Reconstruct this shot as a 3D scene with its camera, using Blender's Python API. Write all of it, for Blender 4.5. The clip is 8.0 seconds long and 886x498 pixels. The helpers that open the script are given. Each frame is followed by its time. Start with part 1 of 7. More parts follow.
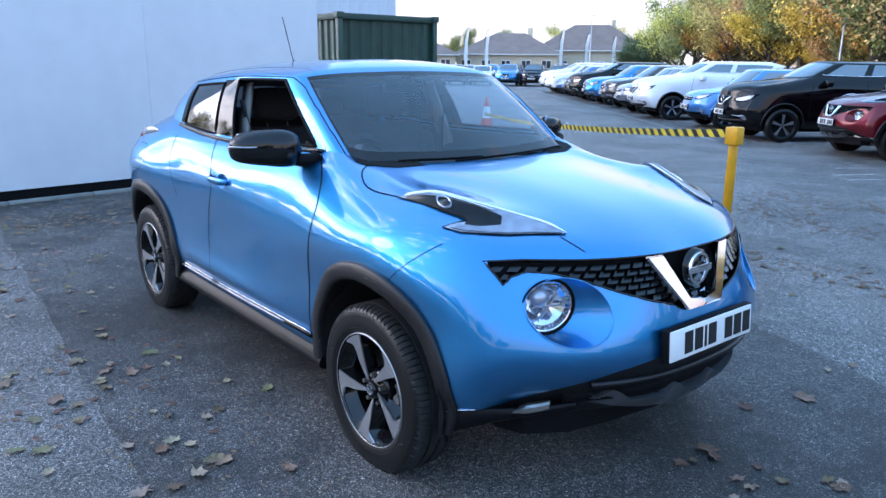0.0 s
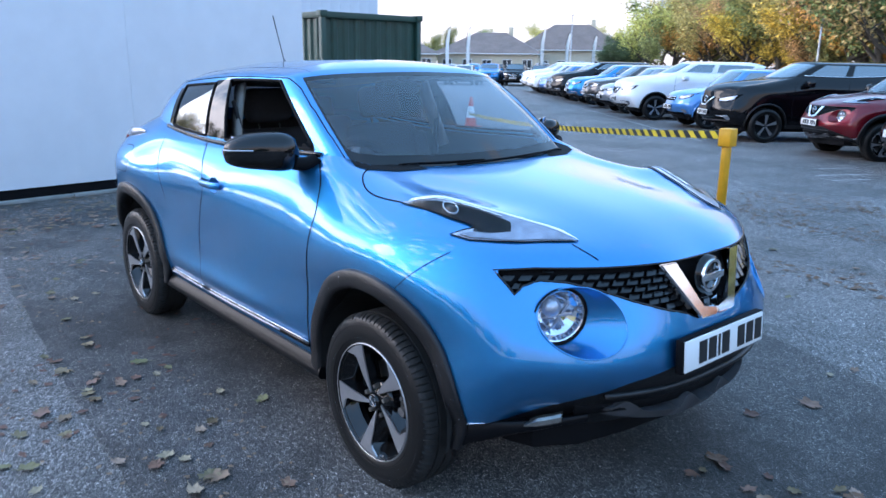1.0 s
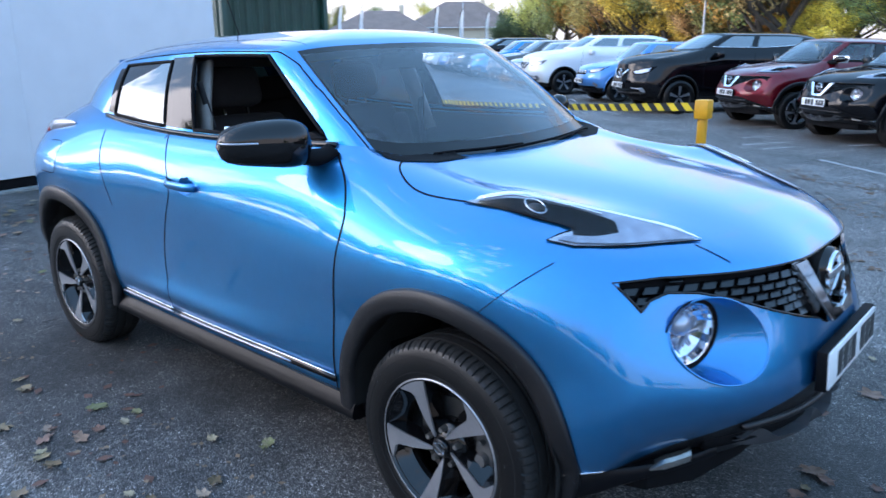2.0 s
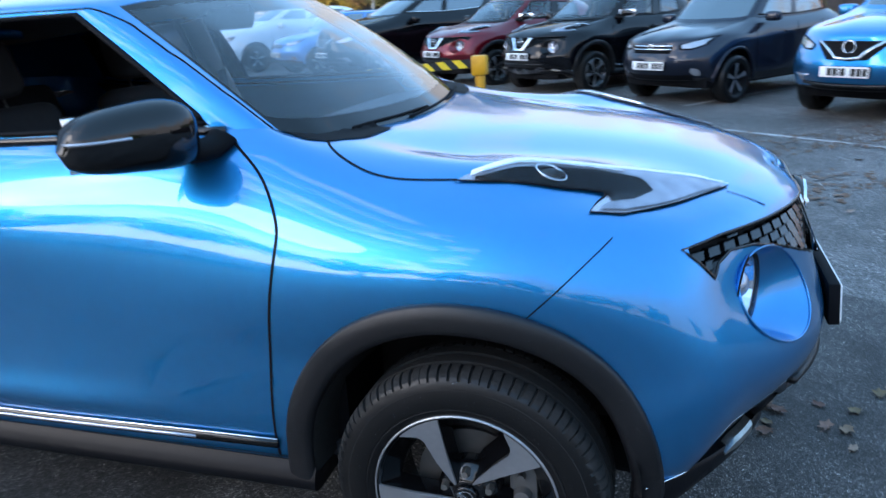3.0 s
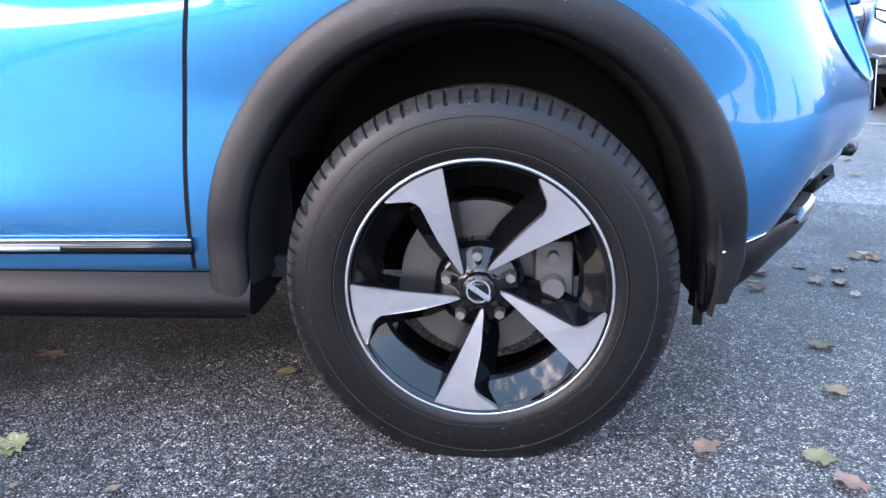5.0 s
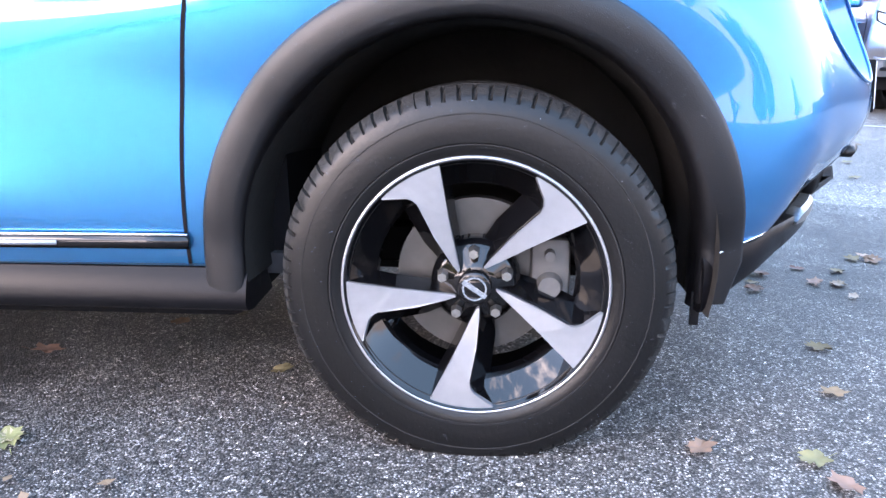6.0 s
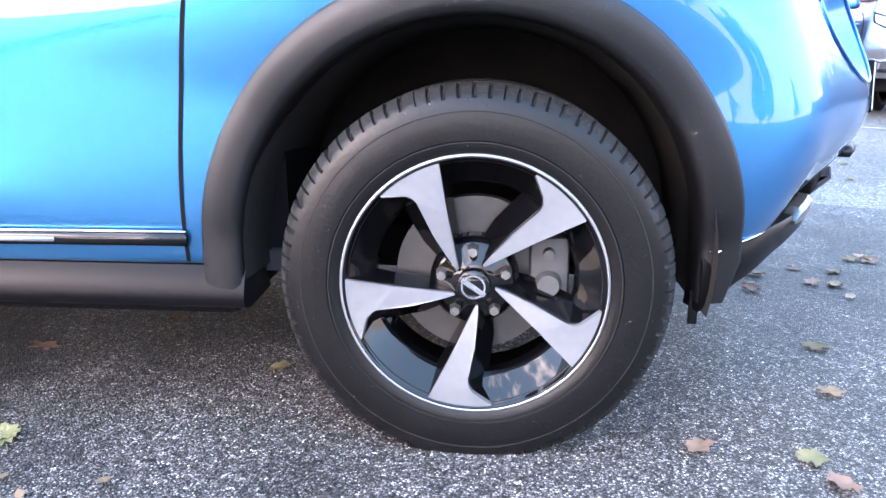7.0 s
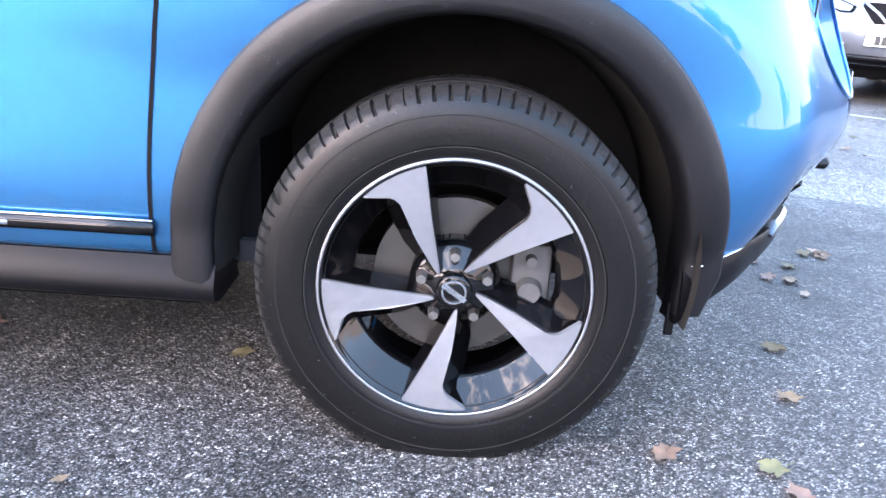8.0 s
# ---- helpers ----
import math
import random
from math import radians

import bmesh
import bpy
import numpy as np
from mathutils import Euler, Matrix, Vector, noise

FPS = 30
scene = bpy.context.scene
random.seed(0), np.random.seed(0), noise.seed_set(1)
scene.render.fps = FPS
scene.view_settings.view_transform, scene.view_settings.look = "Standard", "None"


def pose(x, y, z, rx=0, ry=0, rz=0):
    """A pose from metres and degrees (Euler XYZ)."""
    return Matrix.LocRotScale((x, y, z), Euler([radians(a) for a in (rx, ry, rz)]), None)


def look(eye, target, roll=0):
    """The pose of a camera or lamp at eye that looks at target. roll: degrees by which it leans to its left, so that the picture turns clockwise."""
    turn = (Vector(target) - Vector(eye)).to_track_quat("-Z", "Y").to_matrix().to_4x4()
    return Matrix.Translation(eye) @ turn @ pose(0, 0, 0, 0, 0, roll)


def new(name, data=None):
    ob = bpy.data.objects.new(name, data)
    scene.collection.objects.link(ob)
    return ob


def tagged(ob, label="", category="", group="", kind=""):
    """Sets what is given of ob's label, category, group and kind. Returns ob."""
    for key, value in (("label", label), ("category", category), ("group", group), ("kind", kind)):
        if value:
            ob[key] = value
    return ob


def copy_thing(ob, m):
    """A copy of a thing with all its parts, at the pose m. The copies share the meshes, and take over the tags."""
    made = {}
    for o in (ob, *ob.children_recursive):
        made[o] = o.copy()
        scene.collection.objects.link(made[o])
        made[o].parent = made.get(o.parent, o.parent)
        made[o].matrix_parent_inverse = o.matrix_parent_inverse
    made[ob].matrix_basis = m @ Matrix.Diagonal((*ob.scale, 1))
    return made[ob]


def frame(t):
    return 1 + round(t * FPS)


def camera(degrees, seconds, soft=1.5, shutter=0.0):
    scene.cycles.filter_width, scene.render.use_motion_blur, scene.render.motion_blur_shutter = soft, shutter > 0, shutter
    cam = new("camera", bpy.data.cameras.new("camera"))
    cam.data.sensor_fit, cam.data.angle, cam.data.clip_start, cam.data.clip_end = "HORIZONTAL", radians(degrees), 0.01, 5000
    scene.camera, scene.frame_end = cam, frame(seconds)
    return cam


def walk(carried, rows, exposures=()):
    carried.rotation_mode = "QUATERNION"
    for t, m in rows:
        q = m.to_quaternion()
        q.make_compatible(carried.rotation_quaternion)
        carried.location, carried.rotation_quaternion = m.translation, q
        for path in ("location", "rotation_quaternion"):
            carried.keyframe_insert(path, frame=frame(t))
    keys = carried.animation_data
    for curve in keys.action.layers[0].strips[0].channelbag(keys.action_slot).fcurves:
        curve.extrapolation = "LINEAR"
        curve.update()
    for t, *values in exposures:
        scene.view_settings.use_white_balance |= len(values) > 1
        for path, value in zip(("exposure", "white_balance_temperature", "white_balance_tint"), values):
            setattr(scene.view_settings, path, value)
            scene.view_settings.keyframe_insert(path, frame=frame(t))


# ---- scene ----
cam = camera(61.7, 8.0, shutter=0.4)
PATH = [
    (0, (2.255, -2.309, 1.559), (0.745, -1.092, 1.072), 0.5),
    (0.5, (2.254, -2.312, 1.563), (0.749, -1.093, 1.066), 0.5),
    (1, (2.125, -2.322, 1.566), (0.648, -1.065, 1.077), 0.7),
    (1.2, (1.993, -2.352, 1.559), (0.561, -1.041, 1.078), 0.1),
    (2.3, (1.081, -2.356, 1.51), (-0.078, -0.822, 0.96), -1.0),
    (2.5, (0.896, -2.366, 1.505), (-0.128, -0.732, 0.974), -1.9),
    (3, (0.436, -2.287, 1.439), (-0.141, -0.475, 0.819), -3.3),
    (3.5, (0.206, -2.165, 1.164), (-0.187, -0.302, 0.554), -1.8),
    (4, (0.073, -2.094, 0.846), (-0.178, -0.186, 0.3), -1.5),
    (4.5, (0.059, -2.064, 0.737), (-0.147, -0.139, 0.235), -1.6),
    (4.7, (0.054, -2.05, 0.731), (-0.137, -0.132, 0.2), -1.5),
    (6, (0.061, -2.046, 0.724), (-0.122, -0.128, 0.188), -0.6),
    (6.5, (0.059, -2.044, 0.723), (-0.117, -0.128, 0.175), -0.4),
    (7, (0.057, -2.046, 0.721), (-0.117, -0.127, 0.184), -0.3),
    (7.5, (0.055, -2.046, 0.721), (-0.109, -0.128, 0.179), -0.3),
    (8, (-0.01, -1.991, 0.791), (-0.031, -0.101, 0.135), 3.6),
]
walk(cam, [(t, look(eye, target, roll)) for t, eye, target, roll in PATH],
     [(0, 1.12, 6600, 22), (2.3, 1.12, 6700, 20), (3.0, 1.02, 6700, 17), (3.5, 0.98, 6700, 17), (4.0, 1.18, 6700, 20), (4.5, 1.85, 7200, 25), (5.9, 2.76, 7900, 33), (6.5, 2.83, 7900, 33), (8, 2.85, 7900, 33)])


# ---- world and sun ----
world = bpy.data.worlds.new("world")
scene.world = world
world.use_nodes = True
wn, wl = world.node_tree.nodes, world.node_tree.links
wn.clear()
sky = wn.new("ShaderNodeTexSky")
sky.sky_type = "NISHITA"
sky.sun_disc = False
SUN_EL, SUN_AZ = 27.0, 225.0     # degrees above the horizon; compass turn of the sun
sky.sun_elevation, sky.sun_rotation = radians(SUN_EL), radians(SUN_AZ)
sky.air_density, sky.dust_density, sky.ozone_density = 1.0, 0.3, 2.5
# bright broken cloud low down, bluer sky overhead
geo = wn.new("ShaderNodeTexCoord")
sep = wn.new("ShaderNodeSeparateXYZ")
cl = wn.new("ShaderNodeTexNoise")
cl.inputs["Scale"].default_value, cl.inputs["Detail"].default_value, cl.inputs["Roughness"].default_value = 6.0, 8.0, 0.64
high = wn.new("ShaderNodeMapRange")
high.inputs["From Min"].default_value, high.inputs["From Max"].default_value = 0.05, 0.38
high.inputs["To Min"].default_value, high.inputs["To Max"].default_value = 0.34, -0.12
low = wn.new("ShaderNodeMath")
ramp = wn.new("ShaderNodeValToRGB")
ramp.color_ramp.elements[0].position, ramp.color_ramp.elements[1].position = 0.50, 0.68
mixc = wn.new("ShaderNodeMix")
mixc.data_type = "RGBA"
SUN_WAY = Vector((math.sin(radians(SUN_AZ)) * math.cos(radians(SUN_EL)), math.cos(radians(SUN_AZ)) * math.cos(radians(SUN_EL)), math.sin(radians(SUN_EL))))
dot = wn.new("ShaderNodeVectorMath")
dot.operation = "DOT_PRODUCT"
dot.inputs[1].default_value = SUN_WAY
glow = wn.new("ShaderNodeMapRange")          # cloud towards the sun is far brighter
glow.interpolation_type = "SMOOTHERSTEP"
glow.inputs["From Min"].default_value, glow.inputs["From Max"].default_value = 0.52, 1.0
glow.inputs["To Min"].default_value, glow.inputs["To Max"].default_value = 1.0, 5.2
shine = wn.new("ShaderNodeVectorMath")
shine.operation = "SCALE"
shine.inputs[0].default_value = (4.2, 4.5, 4.9)
wl.new(geo.outputs["Generated"], dot.inputs[0])
wl.new(dot.outputs["Value"], glow.inputs["Value"])
wl.new(glow.outputs["Result"], shine.inputs["Scale"])
wl.new(shine.outputs["Vector"], mixc.inputs["B"])
bg = wn.new("ShaderNodeBackground")
bg.inputs["Strength"].default_value = 0.15
wout = wn.new("ShaderNodeOutputWorld")
wl.new(geo.outputs["Generated"], cl.inputs["Vector"])
wl.new(geo.outputs["Generated"], sep.inputs["Vector"])
wl.new(sep.outputs["Z"], high.inputs["Value"])
wl.new(cl.outputs["Fac"], low.inputs[0])
wl.new(high.outputs["Result"], low.inputs[1])
bank = wn.new("ShaderNodeMath")              # a bank of cloud stands in front of the sun
bank.operation = "MULTIPLY_ADD"
bank.inputs[1].default_value = 0.022
wl.new(glow.outputs["Result"], bank.inputs[0])
wl.new(low.outputs[0], bank.inputs[2])
wl.new(bank.outputs[0], ramp.inputs["Fac"])
wl.new(ramp.outputs["Color"], mixc.inputs["Factor"])
veil = wn.new("ShaderNodeVectorMath")          # thin high veil over the blue
veil.operation = "ADD"
veil.inputs[1].default_value = (1.1, 2.75, 4.4)
wl.new(sky.outputs["Color"], veil.inputs[0])
wl.new(veil.outputs["Vector"], mixc.inputs["A"])
wl.new(mixc.outputs["Result"], bg.inputs["Color"])
wl.new(bg.outputs["Background"], wout.inputs["Surface"])
sun = new("sun", bpy.data.lights.new("sun", "SUN"))
sun.data.energy, sun.data.angle, sun.data.color = 0.3, radians(20), (1.0, 0.93, 0.82)
sd = SUN_WAY
sun.matrix_world = look(sd * 40, (0, 0, 0))
tagged(sun, kind="structure")


# ---- materials ----
def material(name, color, rough=0.6, metal=0.0, coat=0.0, vary=0.15, scale=8.0, bump=0.0, bump_scale=60.0, coat_rough=0.03, spec=0.5, object_random=0.0, island=0.0):
    """A Principled material whose colour and roughness wander at two scales, with fine relief."""
    m = bpy.data.materials.new(name)
    m.use_nodes = True
    n, l = m.node_tree.nodes, m.node_tree.links
    p = n["Principled BSDF"]
    p.inputs["Metallic"].default_value = metal
    p.inputs["Roughness"].default_value = rough
    p.inputs["Coat Weight"].default_value = coat
    p.inputs["Coat Roughness"].default_value = coat_rough
    p.inputs["Coat IOR"].default_value = 1.6
    p.inputs["Specular IOR Level"].default_value = spec
    tc = n.new("ShaderNodeTexCoord")
    if vary > 0:
        big, fine = n.new("ShaderNodeTexNoise"), n.new("ShaderNodeTexNoise")
        for tex, s, d in ((big, scale * 0.15, 3.0), (fine, scale, 6.0)):
            tex.inputs["Scale"].default_value, tex.inputs["Detail"].default_value = s, d
            l.new(tc.outputs["Object"], tex.inputs["Vector"])
        add = n.new("ShaderNodeMath")
        add.operation = "ADD"
        l.new(big.outputs["Fac"], add.inputs[0])
        l.new(fine.outputs["Fac"], add.inputs[1])
        rng = n.new("ShaderNodeMapRange")
        rng.inputs["From Min"].default_value, rng.inputs["From Max"].default_value = 0.6, 1.4
        rng.inputs["To Min"].default_value, rng.inputs["To Max"].default_value = 1 - vary, 1 + vary
        l.new(add.outputs[0], rng.inputs["Value"])
        hsv = n.new("ShaderNodeHueSaturation")
        hsv.inputs["Color"].default_value = (*color, 1)
        l.new(rng.outputs["Result"], hsv.inputs["Value"])
        if object_random:
            oi = n.new("ShaderNodeObjectInfo")
            r2 = n.new("ShaderNodeMapRange")
            r2.inputs["To Min"].default_value, r2.inputs["To Max"].default_value = 0.5 - object_random * 0.12, 0.5 + object_random * 0.12
            l.new(oi.outputs["Random"], r2.inputs["Value"])
            l.new(r2.outputs["Result"], hsv.inputs["Hue"])
        if island:
            geo, r3, mul = n.new("ShaderNodeNewGeometry"), n.new("ShaderNodeMapRange"), n.new("ShaderNodeMath")
            r3.inputs["To Min"].default_value, r3.inputs["To Max"].default_value = 1 - island, 1 + island
            mul.operation = "MULTIPLY"
            l.new(geo.outputs["Random Per Island"], r3.inputs["Value"])
            l.new(rng.outputs["Result"], mul.inputs[0])
            l.new(r3.outputs["Result"], mul.inputs[1])
            l.new(mul.outputs[0], hsv.inputs["Value"])
        l.new(hsv.outputs["Color"], p.inputs["Base Color"])
    else:
        p.inputs["Base Color"].default_value = (*color, 1)
    if bump > 0:
        t2, b = n.new("ShaderNodeTexNoise"), n.new("ShaderNodeBump")
        t2.inputs["Scale"].default_value, t2.inputs["Detail"].default_value = bump_scale, 5.0
        b.inputs["Strength"].default_value, b.inputs["Distance"].default_value = bump, 0.01
        l.new(tc.outputs["Object"], t2.inputs["Vector"])
        l.new(t2.outputs["Fac"], b.inputs["Height"])
        l.new(b.outputs["Normal"], p.inputs["Normal"])
    return m


def paint(name, color, metal=0.55, rough=0.32, spec=0.5, coat=1.0):
    return material(name, color, rough, metal, coat, 0.04, 40.0, 0.0, spec=spec)


def glass(name, tint, gloss=0.05, edge=0.95):
    """Thin sheet glass: clear or tinted through, with a mirror-like surface."""
    m = bpy.data.materials.new(name)
    m.use_nodes = True
    n, l = m.node_tree.nodes, m.node_tree.links
    n.clear()
    out, mix = n.new("ShaderNodeOutputMaterial"), n.new("ShaderNodeMixShader")
    tr, gl, fr = n.new("ShaderNodeBsdfTransparent"), n.new("ShaderNodeBsdfGlossy"), n.new("ShaderNodeLayerWeight")
    fr.inputs["Blend"].default_value = 0.5
    steep, fac = n.new("ShaderNodeMath"), n.new("ShaderNodeMapRange")
    steep.operation = "POWER"
    steep.inputs[1].default_value = 5.0
    fac.inputs["To Min"].default_value, fac.inputs["To Max"].default_value = gloss, edge
    tr.inputs["Color"].default_value = (*tint, 1)
    gl.inputs["Roughness"].default_value = 0.02
    gl.inputs["Color"].default_value = (0.92, 0.97, 1.0, 1)
    l.new(fr.outputs["Facing"], steep.inputs[0])
    l.new(steep.outputs[0], fac.inputs["Value"])
    l.new(fac.outputs["Result"], mix.inputs["Fac"])
    l.new(tr.outputs["BSDF"], mix.inputs[1])
    l.new(gl.outputs["BSDF"], mix.inputs[2])
    l.new(mix.outputs["Shader"], out.inputs["Surface"])
    return m


def asphalt_material(name, scale, dark, lo, hi, wear_lo, wear_hi, warm=1.0):
    """Worn tarmac: grey binder full of pale and dark stone chips, with big patches of wear."""
    m = bpy.data.materials.new(name)
    m.use_nodes = True
    n, l = m.node_tree.nodes, m.node_tree.links
    p = n["Principled BSDF"]
    tc = n.new("ShaderNodeTexCoord")
    chips = n.new("ShaderNodeTexVoronoi")
    chips.inputs["Scale"].default_value = scale
    wear, mid = n.new("ShaderNodeTexNoise"), n.new("ShaderNodeTexNoise")
    wear.inputs["Scale"].default_value, wear.inputs["Detail"].default_value, wear.inputs["Roughness"].default_value = 0.55, 5.0, 0.6
    mid.inputs["Scale"].default_value, mid.inputs["Detail"].default_value = 6.0, 6.0
    for t in (chips, wear, mid):
        l.new(tc.outputs["Object"], t.inputs["Vector"])
    cr = n.new("ShaderNodeValToRGB")
    cr.color_ramp.interpolation = "LINEAR"
    e = cr.color_ramp.elements
    e[0].position, e[0].color = 0.0, (dark, dark * (1.04 - .04 * warm), dark * (1.2 - .14 * warm), 1)
    e[1].position, e[1].color = 1.0, (hi, hi * .955, hi * .92, 1)
    for pos, c in ((0.50, lo), (0.80, lo * 1.8)):
        k = cr.color_ramp.elements.new(pos)
        k.color = (c, c * (1.04 - .04 * warm), c * (1.13 - .105 * warm), 1)
    sep = n.new("ShaderNodeSeparateColor")
    l.new(chips.outputs["Color"], sep.inputs["Color"])
    l.new(sep.outputs["Red"], cr.inputs["Fac"])
    wr = n.new("ShaderNodeValToRGB")
    wr.color_ramp.elements[0].position, wr.color_ramp.elements[0].color = 0.40, (wear_lo, wear_lo, wear_lo, 1)
    wr.color_ramp.elements[1].position, wr.color_ramp.elements[1].color = 0.60, (wear_hi, wear_hi, wear_hi * 1.03, 1)
    add = n.new("ShaderNodeMath")
    add.operation = "MULTIPLY_ADD"
    add.inputs[1].default_value, add.inputs[2].default_value = 0.25, -0.12
    l.new(mid.outputs["Fac"], add.inputs[0])
    add2 = n.new("ShaderNodeMath")
    l.new(add.outputs[0], add2.inputs[0])
    l.new(wear.outputs["Fac"], add2.inputs[1])
    l.new(add2.outputs[0], wr.inputs["Fac"])
    mul = n.new("ShaderNodeMix")
    mul.data_type, mul.blend_type = "RGBA", "MULTIPLY"
    mul.inputs["Factor"].default_value = 1.0
    l.new(cr.outputs["Color"], mul.inputs["A"])
    l.new(wr.outputs["Color"], mul.inputs["B"])
    # clumps of grit a few centimetres across
    grit, clump = n.new("ShaderNodeTexNoise"), n.new("ShaderNodeMapRange")
    grit.inputs["Scale"].default_value, grit.inputs["Detail"].default_value, grit.inputs["Roughness"].default_value = 45.0, 8.0, 0.75
    clump.inputs["From Min"].default_value, clump.inputs["From Max"].default_value = 0.36, 0.64
    clump.inputs["To Min"].default_value, clump.inputs["To Max"].default_value = 0.58, 1.42
    l.new(tc.outputs["Object"], grit.inputs["Vector"])
    l.new(grit.outputs["Fac"], clump.inputs["Value"])
    rough_mix = n.new("ShaderNodeMix")
    rough_mix.data_type, rough_mix.blend_type = "RGBA", "MULTIPLY"
    rough_mix.inputs["Factor"].default_value = 1.0
    l.new(mul.outputs["Result"], rough_mix.inputs["A"])
    l.new(clump.outputs["Result"], rough_mix.inputs["B"])
    # dark binder in the gaps between the chips
    gap = n.new("ShaderNodeMapRange")
    gap.inputs["From Min"].default_value, gap.inputs["From Max"].default_value = 0.30, 0.62
    gap.inputs["To Min"].default_value, gap.inputs["To Max"].default_value = 1.0, 0.18
    l.new(chips.outputs["Distance"], gap.inputs["Value"])
    sink = n.new("ShaderNodeMix")
    sink.data_type, sink.blend_type = "RGBA", "MULTIPLY"
    sink.inputs["Factor"].default_value = 1.0
    l.new(rough_mix.outputs["Result"], sink.inputs["A"])
    l.new(gap.outputs["Result"], sink.inputs["B"])
    # larger stones, some pale, some dark
    stones, pick_one, amount = n.new("ShaderNodeTexVoronoi"), n.new("ShaderNodeSeparateColor"), n.new("ShaderNodeValToRGB")
    stones.inputs["Scale"].default_value = scale * 0.46
    l.new(tc.outputs["Object"], stones.inputs["Vector"])
    l.new(stones.outputs["Color"], pick_one.inputs["Color"])
    l.new(pick_one.outputs["Green"], amount.inputs["Fac"])
    e = amount.color_ramp.elements
    e[0].position, e[0].color = 0.10, (0.38, 0.38, 0.38, 1)
    e[1].position, e[1].color = 0.94, (2.0, 1.95, 1.88, 1)
    for pos, v in ((0.22, 0.95), (0.86, 1.0)):
        amount.color_ramp.elements.new(pos).color = (v, v, v, 1)
    strew = n.new("ShaderNodeMix")
    strew.data_type, strew.blend_type = "RGBA", "MULTIPLY"
    strew.inputs["Factor"].default_value = 1.0
    l.new(sink.outputs["Result"], strew.inputs["A"])
    l.new(amount.outputs["Color"], strew.inputs["B"])
    l.new(strew.outputs["Result"], p.inputs["Base Color"])
    p.inputs["Roughness"].default_value = 0.6
    b = n.new("ShaderNodeBump")
    b.inputs["Strength"].default_value, b.inputs["Distance"].default_value = 0.8, 0.004
    l.new(gap.outputs["Result"], b.inputs["Height"])
    l.new(b.outputs["Normal"], p.inputs["Normal"])
    return m


BLUE = paint("blue_metallic_paint", (0.004, 0.225, 0.52), 0.93, 0.35, 0.1, 1.0)
RED = paint("dark_red_paint", (0.13, 0.004, 0.010), 0.5, 0.35, 0.1, 0.7)
BLACK_PAINT = paint("black_paint", (0.002, 0.002, 0.003), 0.0, 0.4, 0.0, 0.55)
WHITE_PAINT = paint("white_paint", (0.75, 0.75, 0.76), 0.0)
SKY_PAINT = paint("light_blue_paint", (0.05, 0.24, 0.58), 0.3)
GREY_PAINT = paint("dark_grey_paint", (0.012, 0.014, 0.022), 0.3, 0.35, 0.1, 0.7)
SILVER_PAINT = paint("silver_paint", (0.32, 0.33, 0.35), 0.7)
TARMAC = asphalt_material("fine_worn_tarmac", 200.0, 0.072, 0.215, 0.48, 0.78, 1.4, 2.4)
COARSE = asphalt_material("coarse_dark_tarmac", 235.0, 0.022, 0.076, 0.34, 0.48, 2.1, 2.7)
RUBBER = material("tyre_rubber", (0.0042, 0.0042, 0.0044), 0.34, spec=0.30, vary=0.25, scale=14, bump=0.08, bump_scale=120)
CLADDING = material("black_grained_plastic", (0.004, 0.004, 0.005), 0.40, spec=0.45, vary=0.2, scale=20, bump=0.12, bump_scale=500)
GLOSS_BLACK = material("gloss_black_plastic", (0.003, 0.003, 0.0035), 0.12, coat=0.7, spec=0.0, vary=0.1)
TREAD = material("dusty_tread_rubber", (0.020, 0.0195, 0.019), 0.85, spec=0.2, vary=0.35, scale=30, bump=0.3, bump_scale=120)
LINER = material("dusty_arch_liner", (0.017, 0.016, 0.015), 0.80, spec=0.25, vary=0.5, scale=9, bump=0.2, bump_scale=40)
SILL_GLOSS = material("polished_black_plastic", (0.003, 0.003, 0.0035), 0.22, spec=0.5, vary=0.15)
MATT_BLACK = material("matt_black_plastic", (0.004, 0.004, 0.005), 0.7, spec=0.12, vary=0.2)
CHROME = material("chrome", (0.75, 0.76, 0.78), 0.06, 1.0, vary=0.03)
MACHINED = material("machined_alloy", (0.41, 0.42, 0.44), 0.34, 0.85, vary=0.08, scale=60)
DISC = material("brake_disc_steel", (0.10, 0.095, 0.09), 0.4, 0.8, vary=0.25, scale=25)
NUT_STEEL = material("worn_nut_steel", (0.30, 0.29, 0.27), 0.35, 0.9, vary=0.3, scale=120)
CALIPER = material("caliper_cast_iron", (0.085, 0.082, 0.08), 0.6, 0.3, vary=0.3, scale=30)
PLATE_WHITE = material("plate_white", (0.75, 0.75, 0.74), 0.35, vary=0.05)
INK = material("plate_black_ink", (0.01, 0.01, 0.01), 0.4, vary=0.0)
FABRIC = material("dark_grey_seat_cloth", (0.022, 0.022, 0.025), 0.9, vary=0.25, scale=40)
DASH = material("grey_dashboard_plastic", (0.028, 0.030, 0.034), 0.6, vary=0.15, scale=30)
WINDSCREEN = glass("windscreen_glass", (0.76, 0.82, 0.87), 0.085)
TINTED = glass("tinted_glass", (0.10, 0.11, 0.12), 0.16)
LENS = glass("lamp_lens", (0.95, 0.96, 0.98), 0.02, 0.30)
LAMP_DARK = material("lamp_housing_dark", (0.002, 0.002, 0.003), 0.4, spec=0.04, vary=0.1)
LAMP_ARM = material("lamp_arm_grey", (0.27, 0.29, 0.34), 0.30, 0.6, vary=0.35, scale=30)
